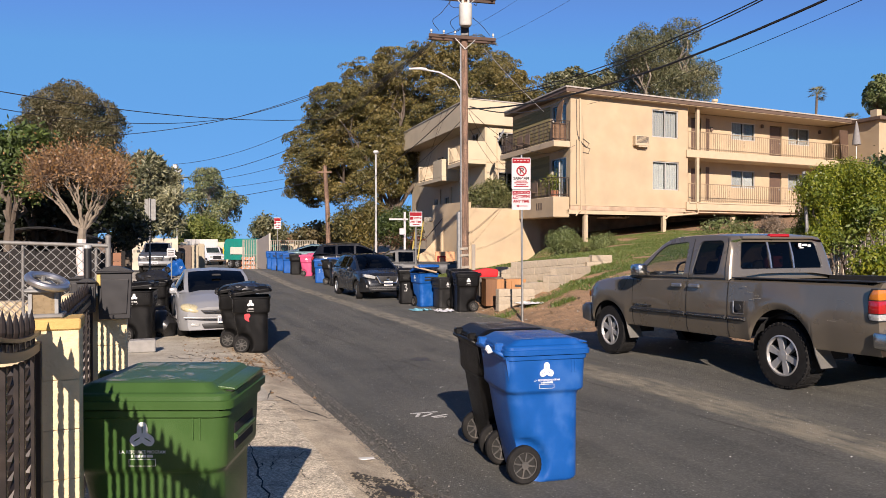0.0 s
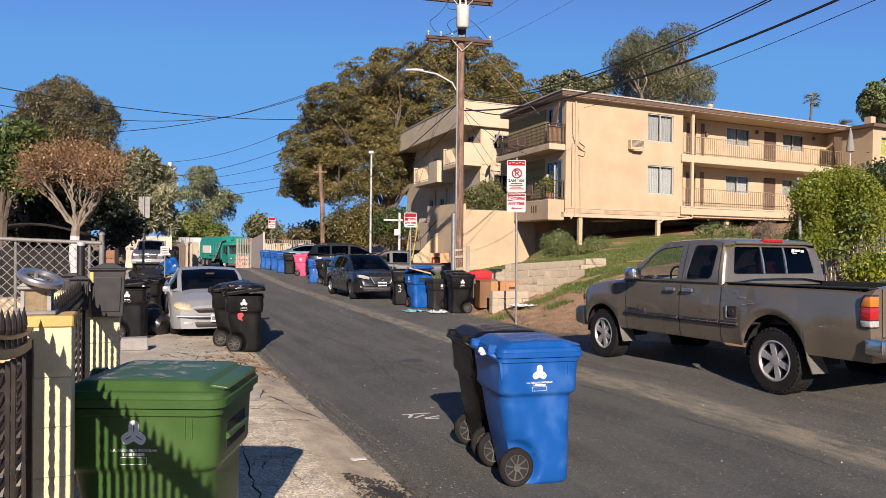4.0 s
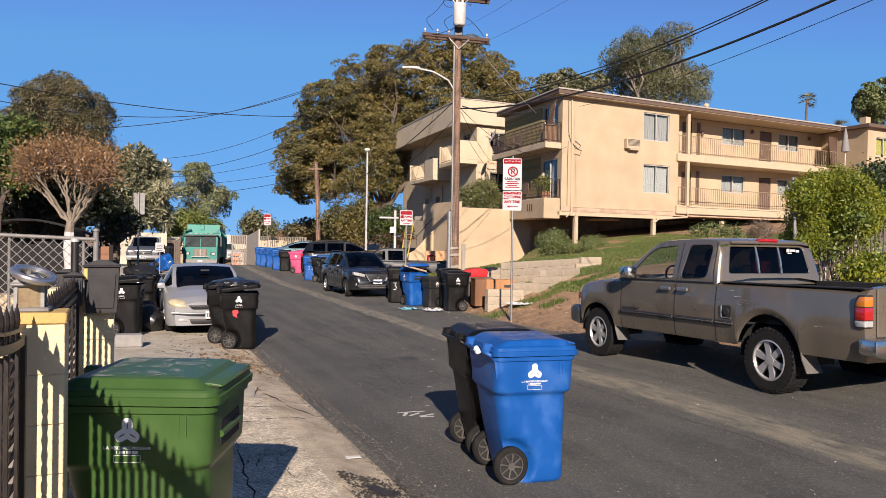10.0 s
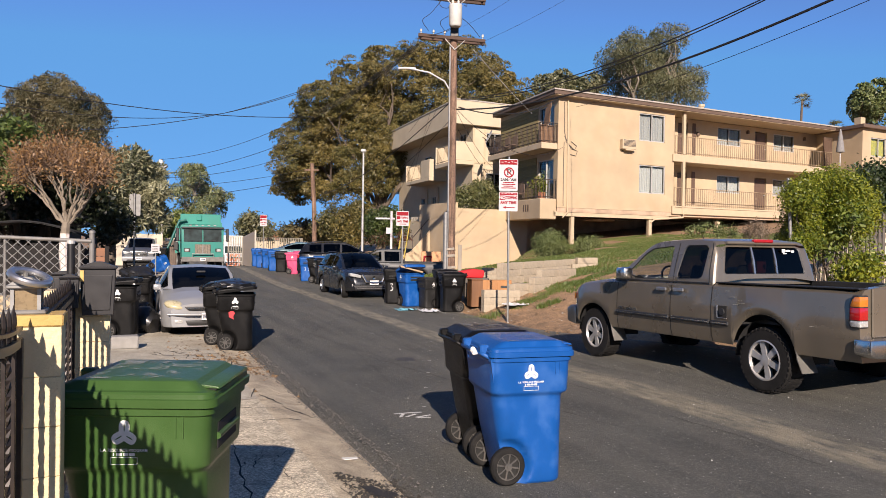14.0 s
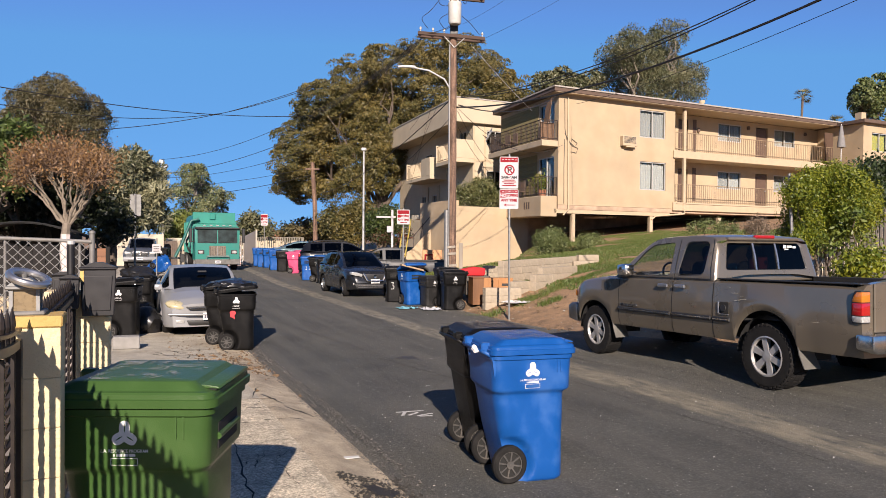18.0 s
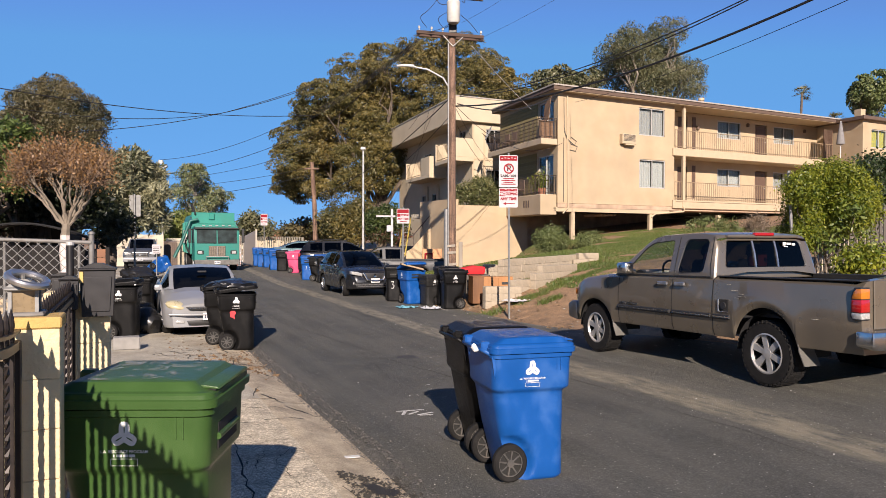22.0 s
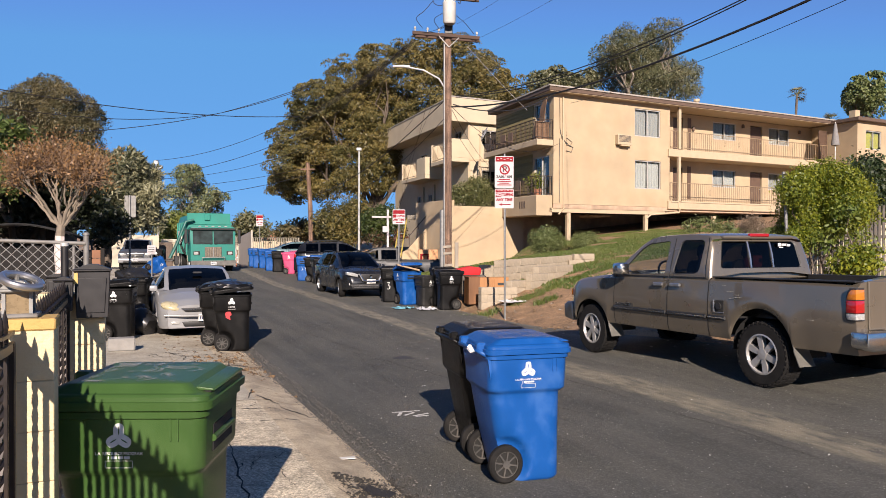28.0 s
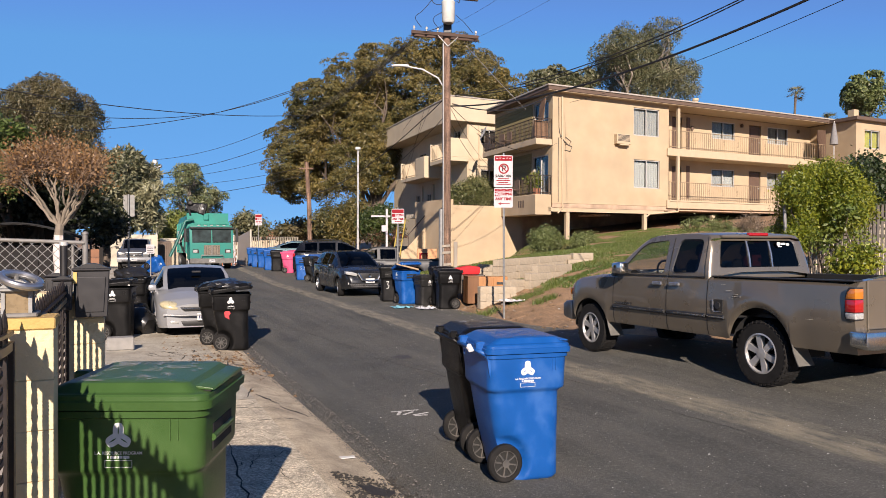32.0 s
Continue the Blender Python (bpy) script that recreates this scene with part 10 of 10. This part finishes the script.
def yard_wall(pxa, da, pxb, db, top, material, name, label, thick=0.25):
    xa, ya, _ = P(pxa, 0, da)
    xb, yb, _ = P(pxb, 0, db)
    bm = B()
    box(bm, 0, math.hypot(xb - xa, yb - ya), 0, thick, -1.6, top)
    tagged(part(name, bm, material, m=pose(xa, ya, 0, 0, 0, math.degrees(math.atan2(yb - ya, xb - xa)))), label, "wall", kind="structure")


yard_wall(222, 46.5, 316, 48, 2.0, M_YARDWALL, "yard_wall", "cream yard wall at the top of the street")
yard_wall(320, 88, 412, 90, 1.7, M_YARDWALL, "yard_wall", "white yard wall behind the containers")
yard_wall(300, 100, 640, 110, 0.8, M_YARDWALL, "yard_wall", "distant pale wall beyond the yard")


def container(px_, d, W, L, H, material, label, turn):
    x, y, _ = P(px_, 0, d)
    th = thing("shipping_container", label, "container", pose(x, y, ground_z(x, y) + 0.05, 0, 0, turn), "containers")
    bm = B()
    box(bm, 0, W, 0, L, 0, H)
    part("box", bm, material, th)
    for k in range(6):
        bm = B()
        box(bm, 0.04 + k * W / 6, 0.04 + k * W / 6 + W / 12, -0.03, 0.0, 0.1, H - 0.1)
        part("rib", bm, material, th)
    for k in range(14):
        bm = B()
        box(bm, W, W + 0.03, 0.06 + k * L / 14, 0.06 + k * L / 14 + L / 26, 0.1, H - 0.1)
        part("rib", bm, material, th)


container(317, 49.5, 0.8, 3.0, 1.72, M_CONTB, "dark brown steel container in the yard", 22)
container(338, 60, 0.6, 4.0, 2.35, M_CONTC, "tall beige steel container in the yard", 22)
container(351, 66, 0.55, 5.0, 2.5, M_CONTC, "pale beige steel container in the yard", 22)


def bar_gate(pxa, da, pxb, db, top_a, bot, n, name, label, material):
    xa, ya, _ = P(pxa, 0, da)
    xb, yb, _ = P(pxb, 0, db)
    L = math.hypot(xb - xa, yb - ya)
    z0 = P(0, bot, da)[2]
    th = thing(name, label, "gate", pose(xa, ya, z0, 0, 0, math.degrees(math.atan2(yb - ya, xb - xa))))
    h = P(0, top_a, da)[2] - z0
    for z in (0.12, h * 0.5, h):
        bm = B()
        box(bm, 0, L, -0.02, 0.02, z - 0.035, z)
        part("rail", bm, material, th)
    for k in range(n + 1):
        bm = B()
        x = L * k / n
        w = 0.035 if k in (0, n) else 0.018
        box(bm, x - w, x + w, -w, w, 0.05, h)
        part("bar", bm, material, th)
    return th


M_GATE = mat("pale_gate_paint", (0.36, 0.3312, 0.2736), rough=0.6, var=0.1, metal=0.2)
bar_gate(431, 52, 458, 51, 425, 477, 9, "bar_gate", "pale steel bar gate standing open", M_GATE)
bar_gate(478, 50, 560, 54, 426, 470, 26, "bar_fence", "pale steel bar fence beside the gate", M_GATE)
xa, ya, _ = P(456, 0, 51)
xb, yb, _ = P(478, 0, 47)
gl = thing("sheet_gate", "tan sheet-metal gate leaf standing open", "gate", pose(xa, ya, P(0, 477, 50)[2], 0, 0, math.degrees(math.atan2(yb - ya, xb - xa))))
L = math.hypot(xb - xa, yb - ya)
bm = B()
prism(bm, [(0, 0.05), (L, 0.05), (L, 2.35), (0, 1.95)], -0.02, 0.02, "Y", 0.005)
part("sheet", bm, mat("tan_sheet_metal", (0.3024, 0.2592, 0.216), rough=0.6, var=0.08, scale=2), gl)
for x, z in ((0.0, 2.0), (L, 2.4)):
    bm = B()
    box(bm, x - 0.03, x + 0.03, -0.05, 0.05, 0.0, z)
    part("post", bm, M_GATE, gl)
# orange and white barrier beyond the gate
x, y, _ = P(440, 0, 58)
br = thing("barrier", "orange and white striped barrier beyond the gate", "barrier", spot(x, y, 20, 0.03))
for k in range(3):
    bm = B()
    box(bm, -0.5, 0.5, -0.02, 0.02, 0.35 + k * 0.35, 0.58 + k * 0.35)
    part("board", bm, mat("barrier_orange", (0.54, 0.144, 0.0432), rough=0.5), br)
    for q in range(3):
        bm = B()
        prism(bm, [(-0.45 + q * 0.34, 0.35 + k * 0.35), (-0.33 + q * 0.34, 0.35 + k * 0.35), (-0.21 + q * 0.34, 0.58 + k * 0.35), (-0.33 + q * 0.34, 0.58 + k * 0.35)], -0.026, -0.021, "Y")
        part("stripe", bm, M_SIGNW, br)
for x_ in (-0.42, 0.42):
    bm = B()
    box(bm, x_ - 0.03, x_ + 0.03, -0.03, 0.03, 0, 1.35)
    part("leg", bm, M_SIGNW, br)
# roofs beyond
th = thing("far_house", "distant low house with a red-brown roof", "house", pose(*P(545, 0, 85)[:2], -1.2))
bm = B()
box(bm, -4.5, 4.5, 0, 6, 0, 2.9)
part("wall", bm, M_STUCCO2, th)
bm = B()
prism(bm, [(-5, 2.9), (5, 2.9), (3.6, 3.9), (-3.6, 3.9)], -0.4, 6.4, "Y")
part("roof", bm, mat("red_tile_roof", (0.216, 0.0936, 0.0576), rough=0.9, var=0.2, scale=4), th)
# fence and steps under the vine hedge
hf = thing("picket_fence", "grey weathered picket fence under the vines", "fence", pose(*P(1470, 0, 16.8)[:2], 0, 0, 0, 18))
for k in range(22):
    bm = B()
    box(bm, k * 0.13, k * 0.13 + 0.08, -0.012, 0.012, 0.4, 2.35 + 0.02 * k, 0.004)
    part("picket", bm, M_BOARD, hf)
for z in (0.9, 1.9):
    bm = B()
    box(bm, 0, 2.9, 0.012, 0.05, z, z + 0.08)
    part("rail", bm, M_BOARD, hf)
bm = B()
cyl(bm, (0, 0, 0.3), (-0.18, 0, 3.3), 0.035, seg=8)
tagged(part("leaning_post", bm, M_GALV, m=pose(*P(1437, 0, 15.6)[:2], 0)), "grey steel post leaning out of the vines", "post")
bm = B()
prism(bm, [(-1.2, 0.0), (2.2, 0.0), (2.2, 2.3), (1.6, 2.3)], 0.0, 0.3, "Y")
tagged(part("stair_string", bm, M_CONC, m=pose(*P(1500, 0, 18)[:2], 0.6, 0, 0, 15)), "concrete stair flank beyond the hedge", "stairs", kind="structure")

# unseen house added beside and behind the viewpoint to shade the yards
nb = thing("neighbour_house", "unseen tan stucco house added to shade the yard", "house", pose(-12.0, -3.2, 0))
bm = B()
box(bm, -5.2, 5.2, -6, 6, -0.3, 5.2)
part("wall", bm, M_STUCCO2, nb)
bm = B()
prism(bm, [(-5.7, 5.2), (5.7, 5.2), (0, 6.9)], -6.5, 6.5, "Y")
part("roof", bm, M_TARP, nb)

# ---- refuse truck, its lifted bin, and a white box truck ----
M_TEAL = paint("teal_paint", (0.002, 0.142, 0.112), 0.62, 0.0, 0.15, 0.0)
M_TEALB = mat("teal_body", (0.004, 0.172, 0.130), rough=0.5, var=0.08, scale=2, dirt=0.25, dirt_color=(0.036, 0.1008, 0.0792), dscale=1.5)
truck = thing("refuse_truck", "teal green side-loading refuse truck", "refuse truck", pose(0, 0, 0))
bm = B()
rings = []
for x, z0, z1, w in ((2.45, 0.65, 2.46, 1.18), (2.50, 0.62, 2.54, 1.22), (3.95, 0.62, 2.54, 1.22), (4.05, 0.63, 1.97, 1.21), (4.10, 0.64, 1.54, 1.19)):
    rings.append([(x, y, z) for y, z in ((-w, z0), (w, z0), (w, z1 - 0.1), (w - 0.1, z1), (-w + 0.1, z1), (-w, z1 - 0.1))])
loft(bm, rings)
cabp = part("cab", bm, M_TEAL, truck, smooth=35)
# windscreen of two panes, sloping with the cab front
for s2 in (-1, 1):
    y0, y1 = sorted((s2 * 0.03, s2 * 1.08))
    bm = B()
    prism(bm, [(y0, 1.57), (y1, 1.57), (y1, 2.34), (y0, 2.34)], 0.0, 0.02, "X", 0.006, m=pose(4.10, 0, 1.57, 0, -7.5, 0) @ pose(0.0, 0, -1.57))
    part("windscreen_pane", bm, mat("dark_windscreen", (0.018, 0.028, 0.029), rough=0.55, var=0.6, scale=2.5, spec=0.10), cabp, "dark windscreen")
    bm = B()
    y0, y1 = sorted((s2 * 1.215, s2 * 1.235))
    box(bm, 2.85, 3.75, y0, y1, 1.60, 2.40, 0.004)
    part("side_window", bm, MATS["dark_windscreen"], cabp)
    bm = B()
    y0, y1 = sorted((s2 * 1.36, s2 * 1.52))
    box(bm, 3.88, 3.98, y0, y1, 1.60, 2.40, 0.03)
    cyl(bm, (3.9, s2 * 1.2, 2.35), (3.92, s2 * 1.42, 2.35), 0.02, seg=6)
    cyl(bm, (3.9, s2 * 1.2, 1.65), (3.92, s2 * 1.42, 1.65), 0.02, seg=6)
    part("door_mirror", bm, M_TRIM, cabp)
    bm = B()
    y0, y1 = sorted((s2 * 0.72, s2 * 1.06))
    box(bm, 4.10, 4.13, y0, y1, 0.96, 1.18, 0.02)
    bez = part("lamp_bezel", bm, M_TRIM, cabp)
    bm = B()
    y0, y1 = sorted((s2 * 0.80, s2 * 1.03))
    box(bm, 4.125, 4.15, y0, y1, 0.99, 1.15, 0.02)
    part("headlight", bm, M_LENS, bez)
    bm = B()
    cyl(bm, (4.13, s2 * 0.10, 1.57), (4.11, s2 * 0.75, 1.69), 0.012, seg=5)
    part("wiper", bm, M_TRIM, cabp)
bm = B()
box(bm, 3.85, 4.14, -1.22, 1.22, 2.36, 2.47, 0.03)
part("sun_visor", bm, M_TRIM, cabp, "black sun visor")
bm = B()
box(bm, 4.09, 4.14, -0.45, 0.45, 0.86, 1.42, 0.02)
gr = part("grille", bm, mat("dusty_chrome", (0.15, 0.125, 0.095), rough=0.6, metal=0.4, var=0.3, scale=8), cabp)
for k in range(9):
    bm = B()
    box(bm, 4.14, 4.148, -0.40 + k * 0.093, -0.385 + k * 0.093, 0.90, 1.38)
    part("grille_slot", bm, M_TRIM, gr)
bm = B()
box(bm, 4.14, 4.165, -0.025, 0.025, 0.86, 1.42, 0.006)
part("grille_rib", bm, M_GALV, gr)
for y in (-0.7, -0.35, 0, 0.35, 0.7):
    bm = B()
    box(bm, 3.9, 4.0, y - 0.08, y + 0.08, 2.54, 2.60, 0.02)
    part("roof_lamp", bm, M_LENS, cabp)
bm = B()
prism(bm, [(-1.20, 0.36), (1.20, 0.36), (1.22, 0.66), (-1.22, 0.66)], 4.05, 4.28, "X", 0.03)
part("bumper", bm, mat("dull_steel", (0.13, 0.125, 0.115), rough=0.55, metal=0.5, var=0.25, scale=5), truck, "grey steel bumper")
bm = B()
tube(bm, [(4.28, -0.60, 0.66), (4.30, -0.60, 0.84), (4.30, 0.60, 0.84), (4.28, 0.60, 0.66)], 0.03, 6)
part("guard_bar", bm, M_GALV, truck)
plate(truck, 4.29, 0.51, 1)
bm = B()
box(bm, -4.0, 3.6, -0.45, 0.45, 0.55, 0.95)
part("chassis", bm, M_UNDER, truck)
# body: rounded tail, hopper in front
bm = B()
rings = []
for x, z1, w in ((-4.25, 2.4, 1.05), (-4.15, 3.0, 1.15), (-3.8, 3.25, 1.2), (0.7, 3.25, 1.22), (0.72, 3.30, 1.22), (2.2, 3.30, 1.22)):
    rings.append([(x, y, z) for y, z in ((-w, 0.95), (w, 0.95), (w, z1 - 0.45), (w - 0.14, z1), (-w + 0.14, z1), (-w, z1 - 0.45))])
loft(bm, rings)
bod = part("body", bm, M_TEALB, truck, smooth=30)
for x in (-3.6, -2.4, -1.2, 0.0, 0.72, 2.18):
    for s2 in (-1, 1):
        bm = B()
        y0, y1 = sorted((s2 * 1.20, s2 * 1.27))
        box(bm, x - 0.05, x + 0.05, y0, y1, 0.95, 2.85)
        part("rib", bm, M_TEALB, bod)
bm = B()
box(bm, -2.9, -0.6, -1.285, -1.225, 1.55, 2.35)
part("side_panel", bm, mat("cream_panel", (0.4752, 0.4464, 0.3744), rough=0.6, var=0.08), bod, "cream side panel")
bm = B()
box(bm, 2.16, 2.24, -1.20, 1.20, 2.7, 3.36, 0.01)
box(bm, 2.24, 2.34, -0.25, 0.05, 2.95, 3.32, 0.02)
part("hopper_front", bm, M_TEALB, truck)
bm = B()
box(bm, -4.42, -4.2, -1.1, -0.75, 1.5, 2.3, 0.03)
part("tail_cylinder", bm, mat("hazard_yellow", (0.576, 0.36, 0.0216), rough=0.5), truck, "yellow tail unit")
for x in (3.05, -1.9, -3.1):
    for s2 in (-1, 1):
        wheel_at(truck, x, s2 * 1.02, 0.52, 0.30, s2, M_LENS if x > 0 else M_GALV, 0 if x > 0 else 5)
for s2 in (-1, 1):
    bm = B()
    prism(bm, [(2.4, 0.85), (2.55, 1.12), (3.5, 1.12), (3.7, 0.85)], s2 * 1.0 - 0.2, s2 * 1.0 + 0.24, "Y")
    part("mudguard", bm, M_TEAL, truck)
truck.scale = (0.95, 0.935, 0.93)
# slanted lift rail on its right flank
bm = B()
for dx in (0.0, 0.34):
    tube(bm, [(2.1 + dx, -2.15, 0.75), (2.1 + dx, -1.80, 1.5), (2.1 + dx, -1.42, 2.5), (2.1 + dx, -1.28, 2.85), (2.1 + dx, -0.85, 2.95)], 0.075, 8)
rail = part("lift_rail", bm, mat("dark_teal", (0.00432, 0.0828, 0.0648), rough=0.5, var=0.15, dirt=0.4, dirt_color=(0.0144, 0.0216, 0.0216), dscale=3), truck, "teal slanted lift rail", smooth=True)
bm = B()
for z in (1.1, 1.6, 2.1, 2.5):
    y = -1.75 + (z - 0.75) * 0.30
    cyl(bm, (1.7, y, z), (2.04, y, z), 0.04, seg=6)
part("cross_rung", bm, M_TRIM, rail)
bm = B()
tube(bm, [(1.95, -1.25, 2.2), (1.98, -1.55, 1.5), (1.95, -1.40, 1.1), (1.95, -1.2, 0.9)], 0.03, 6)
tube(bm, [(1.80, -1.20, 2.4), (1.84, -1.52, 1.7), (1.82, -1.38, 1.2), (1.8, -1.2, 1.0)], 0.03, 6)
part("hydraulic_hose", bm, M_TRIM, rail)
# grabber with two curved fingers
grab = new("grabber", None)
grab.parent = truck
tagged(grab, "black grabber carriage with curved fingers")
bm = B()
box(bm, 1.55, 2.2, -0.12, 0.12, -0.25, 0.25, 0.02)
part("carriage", bm, M_TRIM, grab)
for x, sg in ((1.45, 1), (2.30, -1)):
    bm = B()
    tube(bm, [(1.87 - sg * 0.25, -0.1, 0), (x - sg * 0.05, -0.25, 0), (x, -0.55, 0), (x + sg * 0.15, -0.80, 0)], 0.05, 6)
    part("finger", bm, M_TRIM, grab)

# the bin that it empties
lifted = wheeled_bin("black_bin", "black plastic wheeled bin lifted by the refuse truck", M_BLACK, spot(-15.2, 42.0, 0), open_lid=0)

# white box truck in the yard
van = thing("box_truck", "white box truck with a pale cargo body", "box truck", pose(0, 0, 0))
bm = B()
box(bm, -3.4, 1.0, -1.1, 1.1, 0.7, 2.95, 0.03)
vb = part("cargo_box", bm, mat("van_white", (0.504, 0.4896, 0.4464), rough=0.5, var=0.06), van)
for x in (-2.3, -1.2, -0.1):
    for s2 in (-1, 1):
        bm = B()
        y0, y1 = sorted((s2 * 1.1, s2 * 1.125))
        box(bm, x - 0.03, x + 0.03, y0, y1, 0.75, 2.9)
        part("seam", bm, M_GALV, vb)
bm = B()
prism(bm, [(1.05, 0.5), (3.1, 0.5), (3.15, 1.15), (2.2, 1.35), (1.7, 2.1), (1.05, 2.15)], -0.95, 0.95, "Y", 0.05)
vc = part("cab", bm, M_WHITEPAINT, van, smooth=40)
bm = B()
prism(bm, [(-0.8, 0), (0.8, 0), (0.72, 0.7), (-0.72, 0.7)], 0, 0.02, "X", m=pose(2.17, 0, 1.40, 0, -33, 0))
part("windscreen", bm, MATS["dark_windscreen"], vc)
bm = B()
box(bm, 3.10, 3.17, -0.5, 0.5, 0.70, 1.08, 0.02)
part("grille", bm, M_TRIM, vc)
for s2 in (-1, 1):
    bm = B()
    y0, y1 = sorted((s2 * 0.55, s2 * 0.88))
    box(bm, 3.08, 3.16, y0, y1, 0.80, 1.05, 0.03)
    part("headlight", bm, M_LENS, vc)
    bm = B()
    y0, y1 = sorted((s2 * 0.95, s2 * 0.965))
    prism(bm, [(1.25, 1.35), (2.1, 1.35), (1.7, 2.0), (1.25, 2.0)], y0, y1, "Y")
    part("side_window", bm, MATS["dark_windscreen"], vc)
bm = B()
box(bm, 3.08, 3.24, -0.95, 0.95, 0.42, 0.64, 0.03)
part("bumper", bm, M_CHROME, van)
for x in (2.3, -2.2):
    for s2 in (-1, 1):
        wheel_at(van, x, s2 * 0.85, 0.42, 0.25, s2, M_GALV, 5)


# ---- what moves ----
def front_pose(x, y, psi):
    """Pose of the refuse truck from its nose and its heading; psi turns from straight down the view towards the right."""
    dx, dy = math.sin(radians(psi)), -math.cos(radians(psi))
    cx, cy = x - 4.2 * dx, y - 4.2 * dy
    za, zb = [ground_z(*to_xy(to_sr(x - q * dx, y - q * dy)[0], 5.0)) for q in (1.1, 6.7)]
    return pose(cx + 0.32, cy, (za + zb) / 2, 0, max(-3.0, min(3.0, math.degrees(math.atan2(zb - za, 5.6)))), psi - 90)


def motions():
    walk(truck, [(t, front_pose(x, y, psi)) for t, x, y, psi in (
        (0, -15.7, 72.9, 54), (1, -16.8, 72.3, 48), (2, -17.8, 71.9, 43), (3, -18.8, 71.6, 39), (3.5, -19.1, 71.5, 38), (4.5, -19.1, 71.3, 37), (5.5, -18.6, 69.4, 36), (6, -18.1, 67.3, 34), (6.5, -17.4, 64.4, 30),
        (7, -16.8, 61.2, 25), (7.5, -16.8, 58.73, 20), (8, -16.9, 56.87, 16), (8.5, -16.9, 55.11, 12), (9, -16.8, 53.37, 10), (10, -16.31, 51.29, 11), (11, -15.53, 48.64, 15), (12, -14.56, 46.02, 18), (13, -13.61, 43.42, 20),
        (14, -12.93, 41.78, 21), (14.5, -12.59, 41.11, 21.5), (15.5, -12.06, 40.14, 22), (16.5, -11.63, 39.42, 22), (17.2, -11.44, 39.23, 22), (18, -11.39, 39.08, 22), (27.5, -11.29, 38.79, 23), (32, -11.70, 40.2, 23))])
    low, mid, top = pose(0, -1.78, 0.62), pose(0, -1.55, 1.7), pose(0, -0.95, 3.05, -75, 0, 0)
    rest = pose(0, -1.45, 1.35)
    walk(grab, [(0, rest), (17.5, rest), (18.1, low), (18.6, low), (20.0, mid), (20.8, top), (22.8, top), (23.4, mid), (24.9, low), (26.5, low), (28.4, low), (29.8, mid), (30.5, top), (32, top)])
    gx, gy = -14.72, 41.1
    g = ground_z(gx, gy) + 0.04

    def held(dx, z, tilt, dy=0.0):
        # the bin swings in a plane across the street, mouth towards the hopper
        return pose(gx + dx, gy + dy, z, 0, 0, HEAD) @ pose(0, 0, 0, 0, tilt, 0) @ pose(0, 0, 0, 0, 0, 80)

    down, over = held(0, g, 0), held(1.35, 3.62, 105, 0.9)
    tucked = held(1.6, 3.1, 150, 0.9)
    walk(lifted, [(0, down), (18.5, down), (19.0, held(0.02, 0.45, 0)), (19.5, held(0.05, 0.9, 0)), (20.0, held(0.1, 1.45, 3)), (20.3, held(0.05, 2.0, 18)), (20.5, held(-0.1, 2.55, 36, 0.1)), (20.8, over), (21.2, tucked), (22.4, tucked), (22.8, over),
                  (23.0, held(0.3, 2.65, 45, 0.3)), (23.2, held(-0.05, 1.95, 8)), (23.5, held(0.12, 1.4, 4)), (24.0, held(0.08, 1.05, 0)), (24.5, held(0.04, 0.8, 0)), (25.0, down), (28.4, down), (28.8, held(0.02, 0.7, 0)),
                  (29.2, held(0.05, 1.0, 0)), (29.5, held(0.05, 1.1, 2)), (29.8, held(0.1, 1.45, 3)), (30.0, held(0.2, 1.75, 2)), (30.25, held(0.35, 2.45, 35, 0.15)), (30.5, over), (31.0, held(1.55, 3.3, 135, 0.9)), (31.4, tucked), (31.8, over), (32, over)])

    def van_pose(px, d, psi):
        x, y, _ = P(px, 0, d)
        return pose(x, y, ground_z(x, y) + 0.04, 0, 0, psi)

    walk(van, [(0, van_pose(364, 87, -48)), (6.0, van_pose(364, 87, -48)), (7.5, van_pose(372, 85, -44)), (9.5, van_pose(395, 80, -38)), (11, van_pose(418, 74, -45)), (12, van_pose(428, 71, -55)), (13, van_pose(432, 69, -60)), (14.5, van_pose(430, 68, -63)), (17, van_pose(424, 67, -64)), (32, van_pose(424, 67, -64))])


motions()
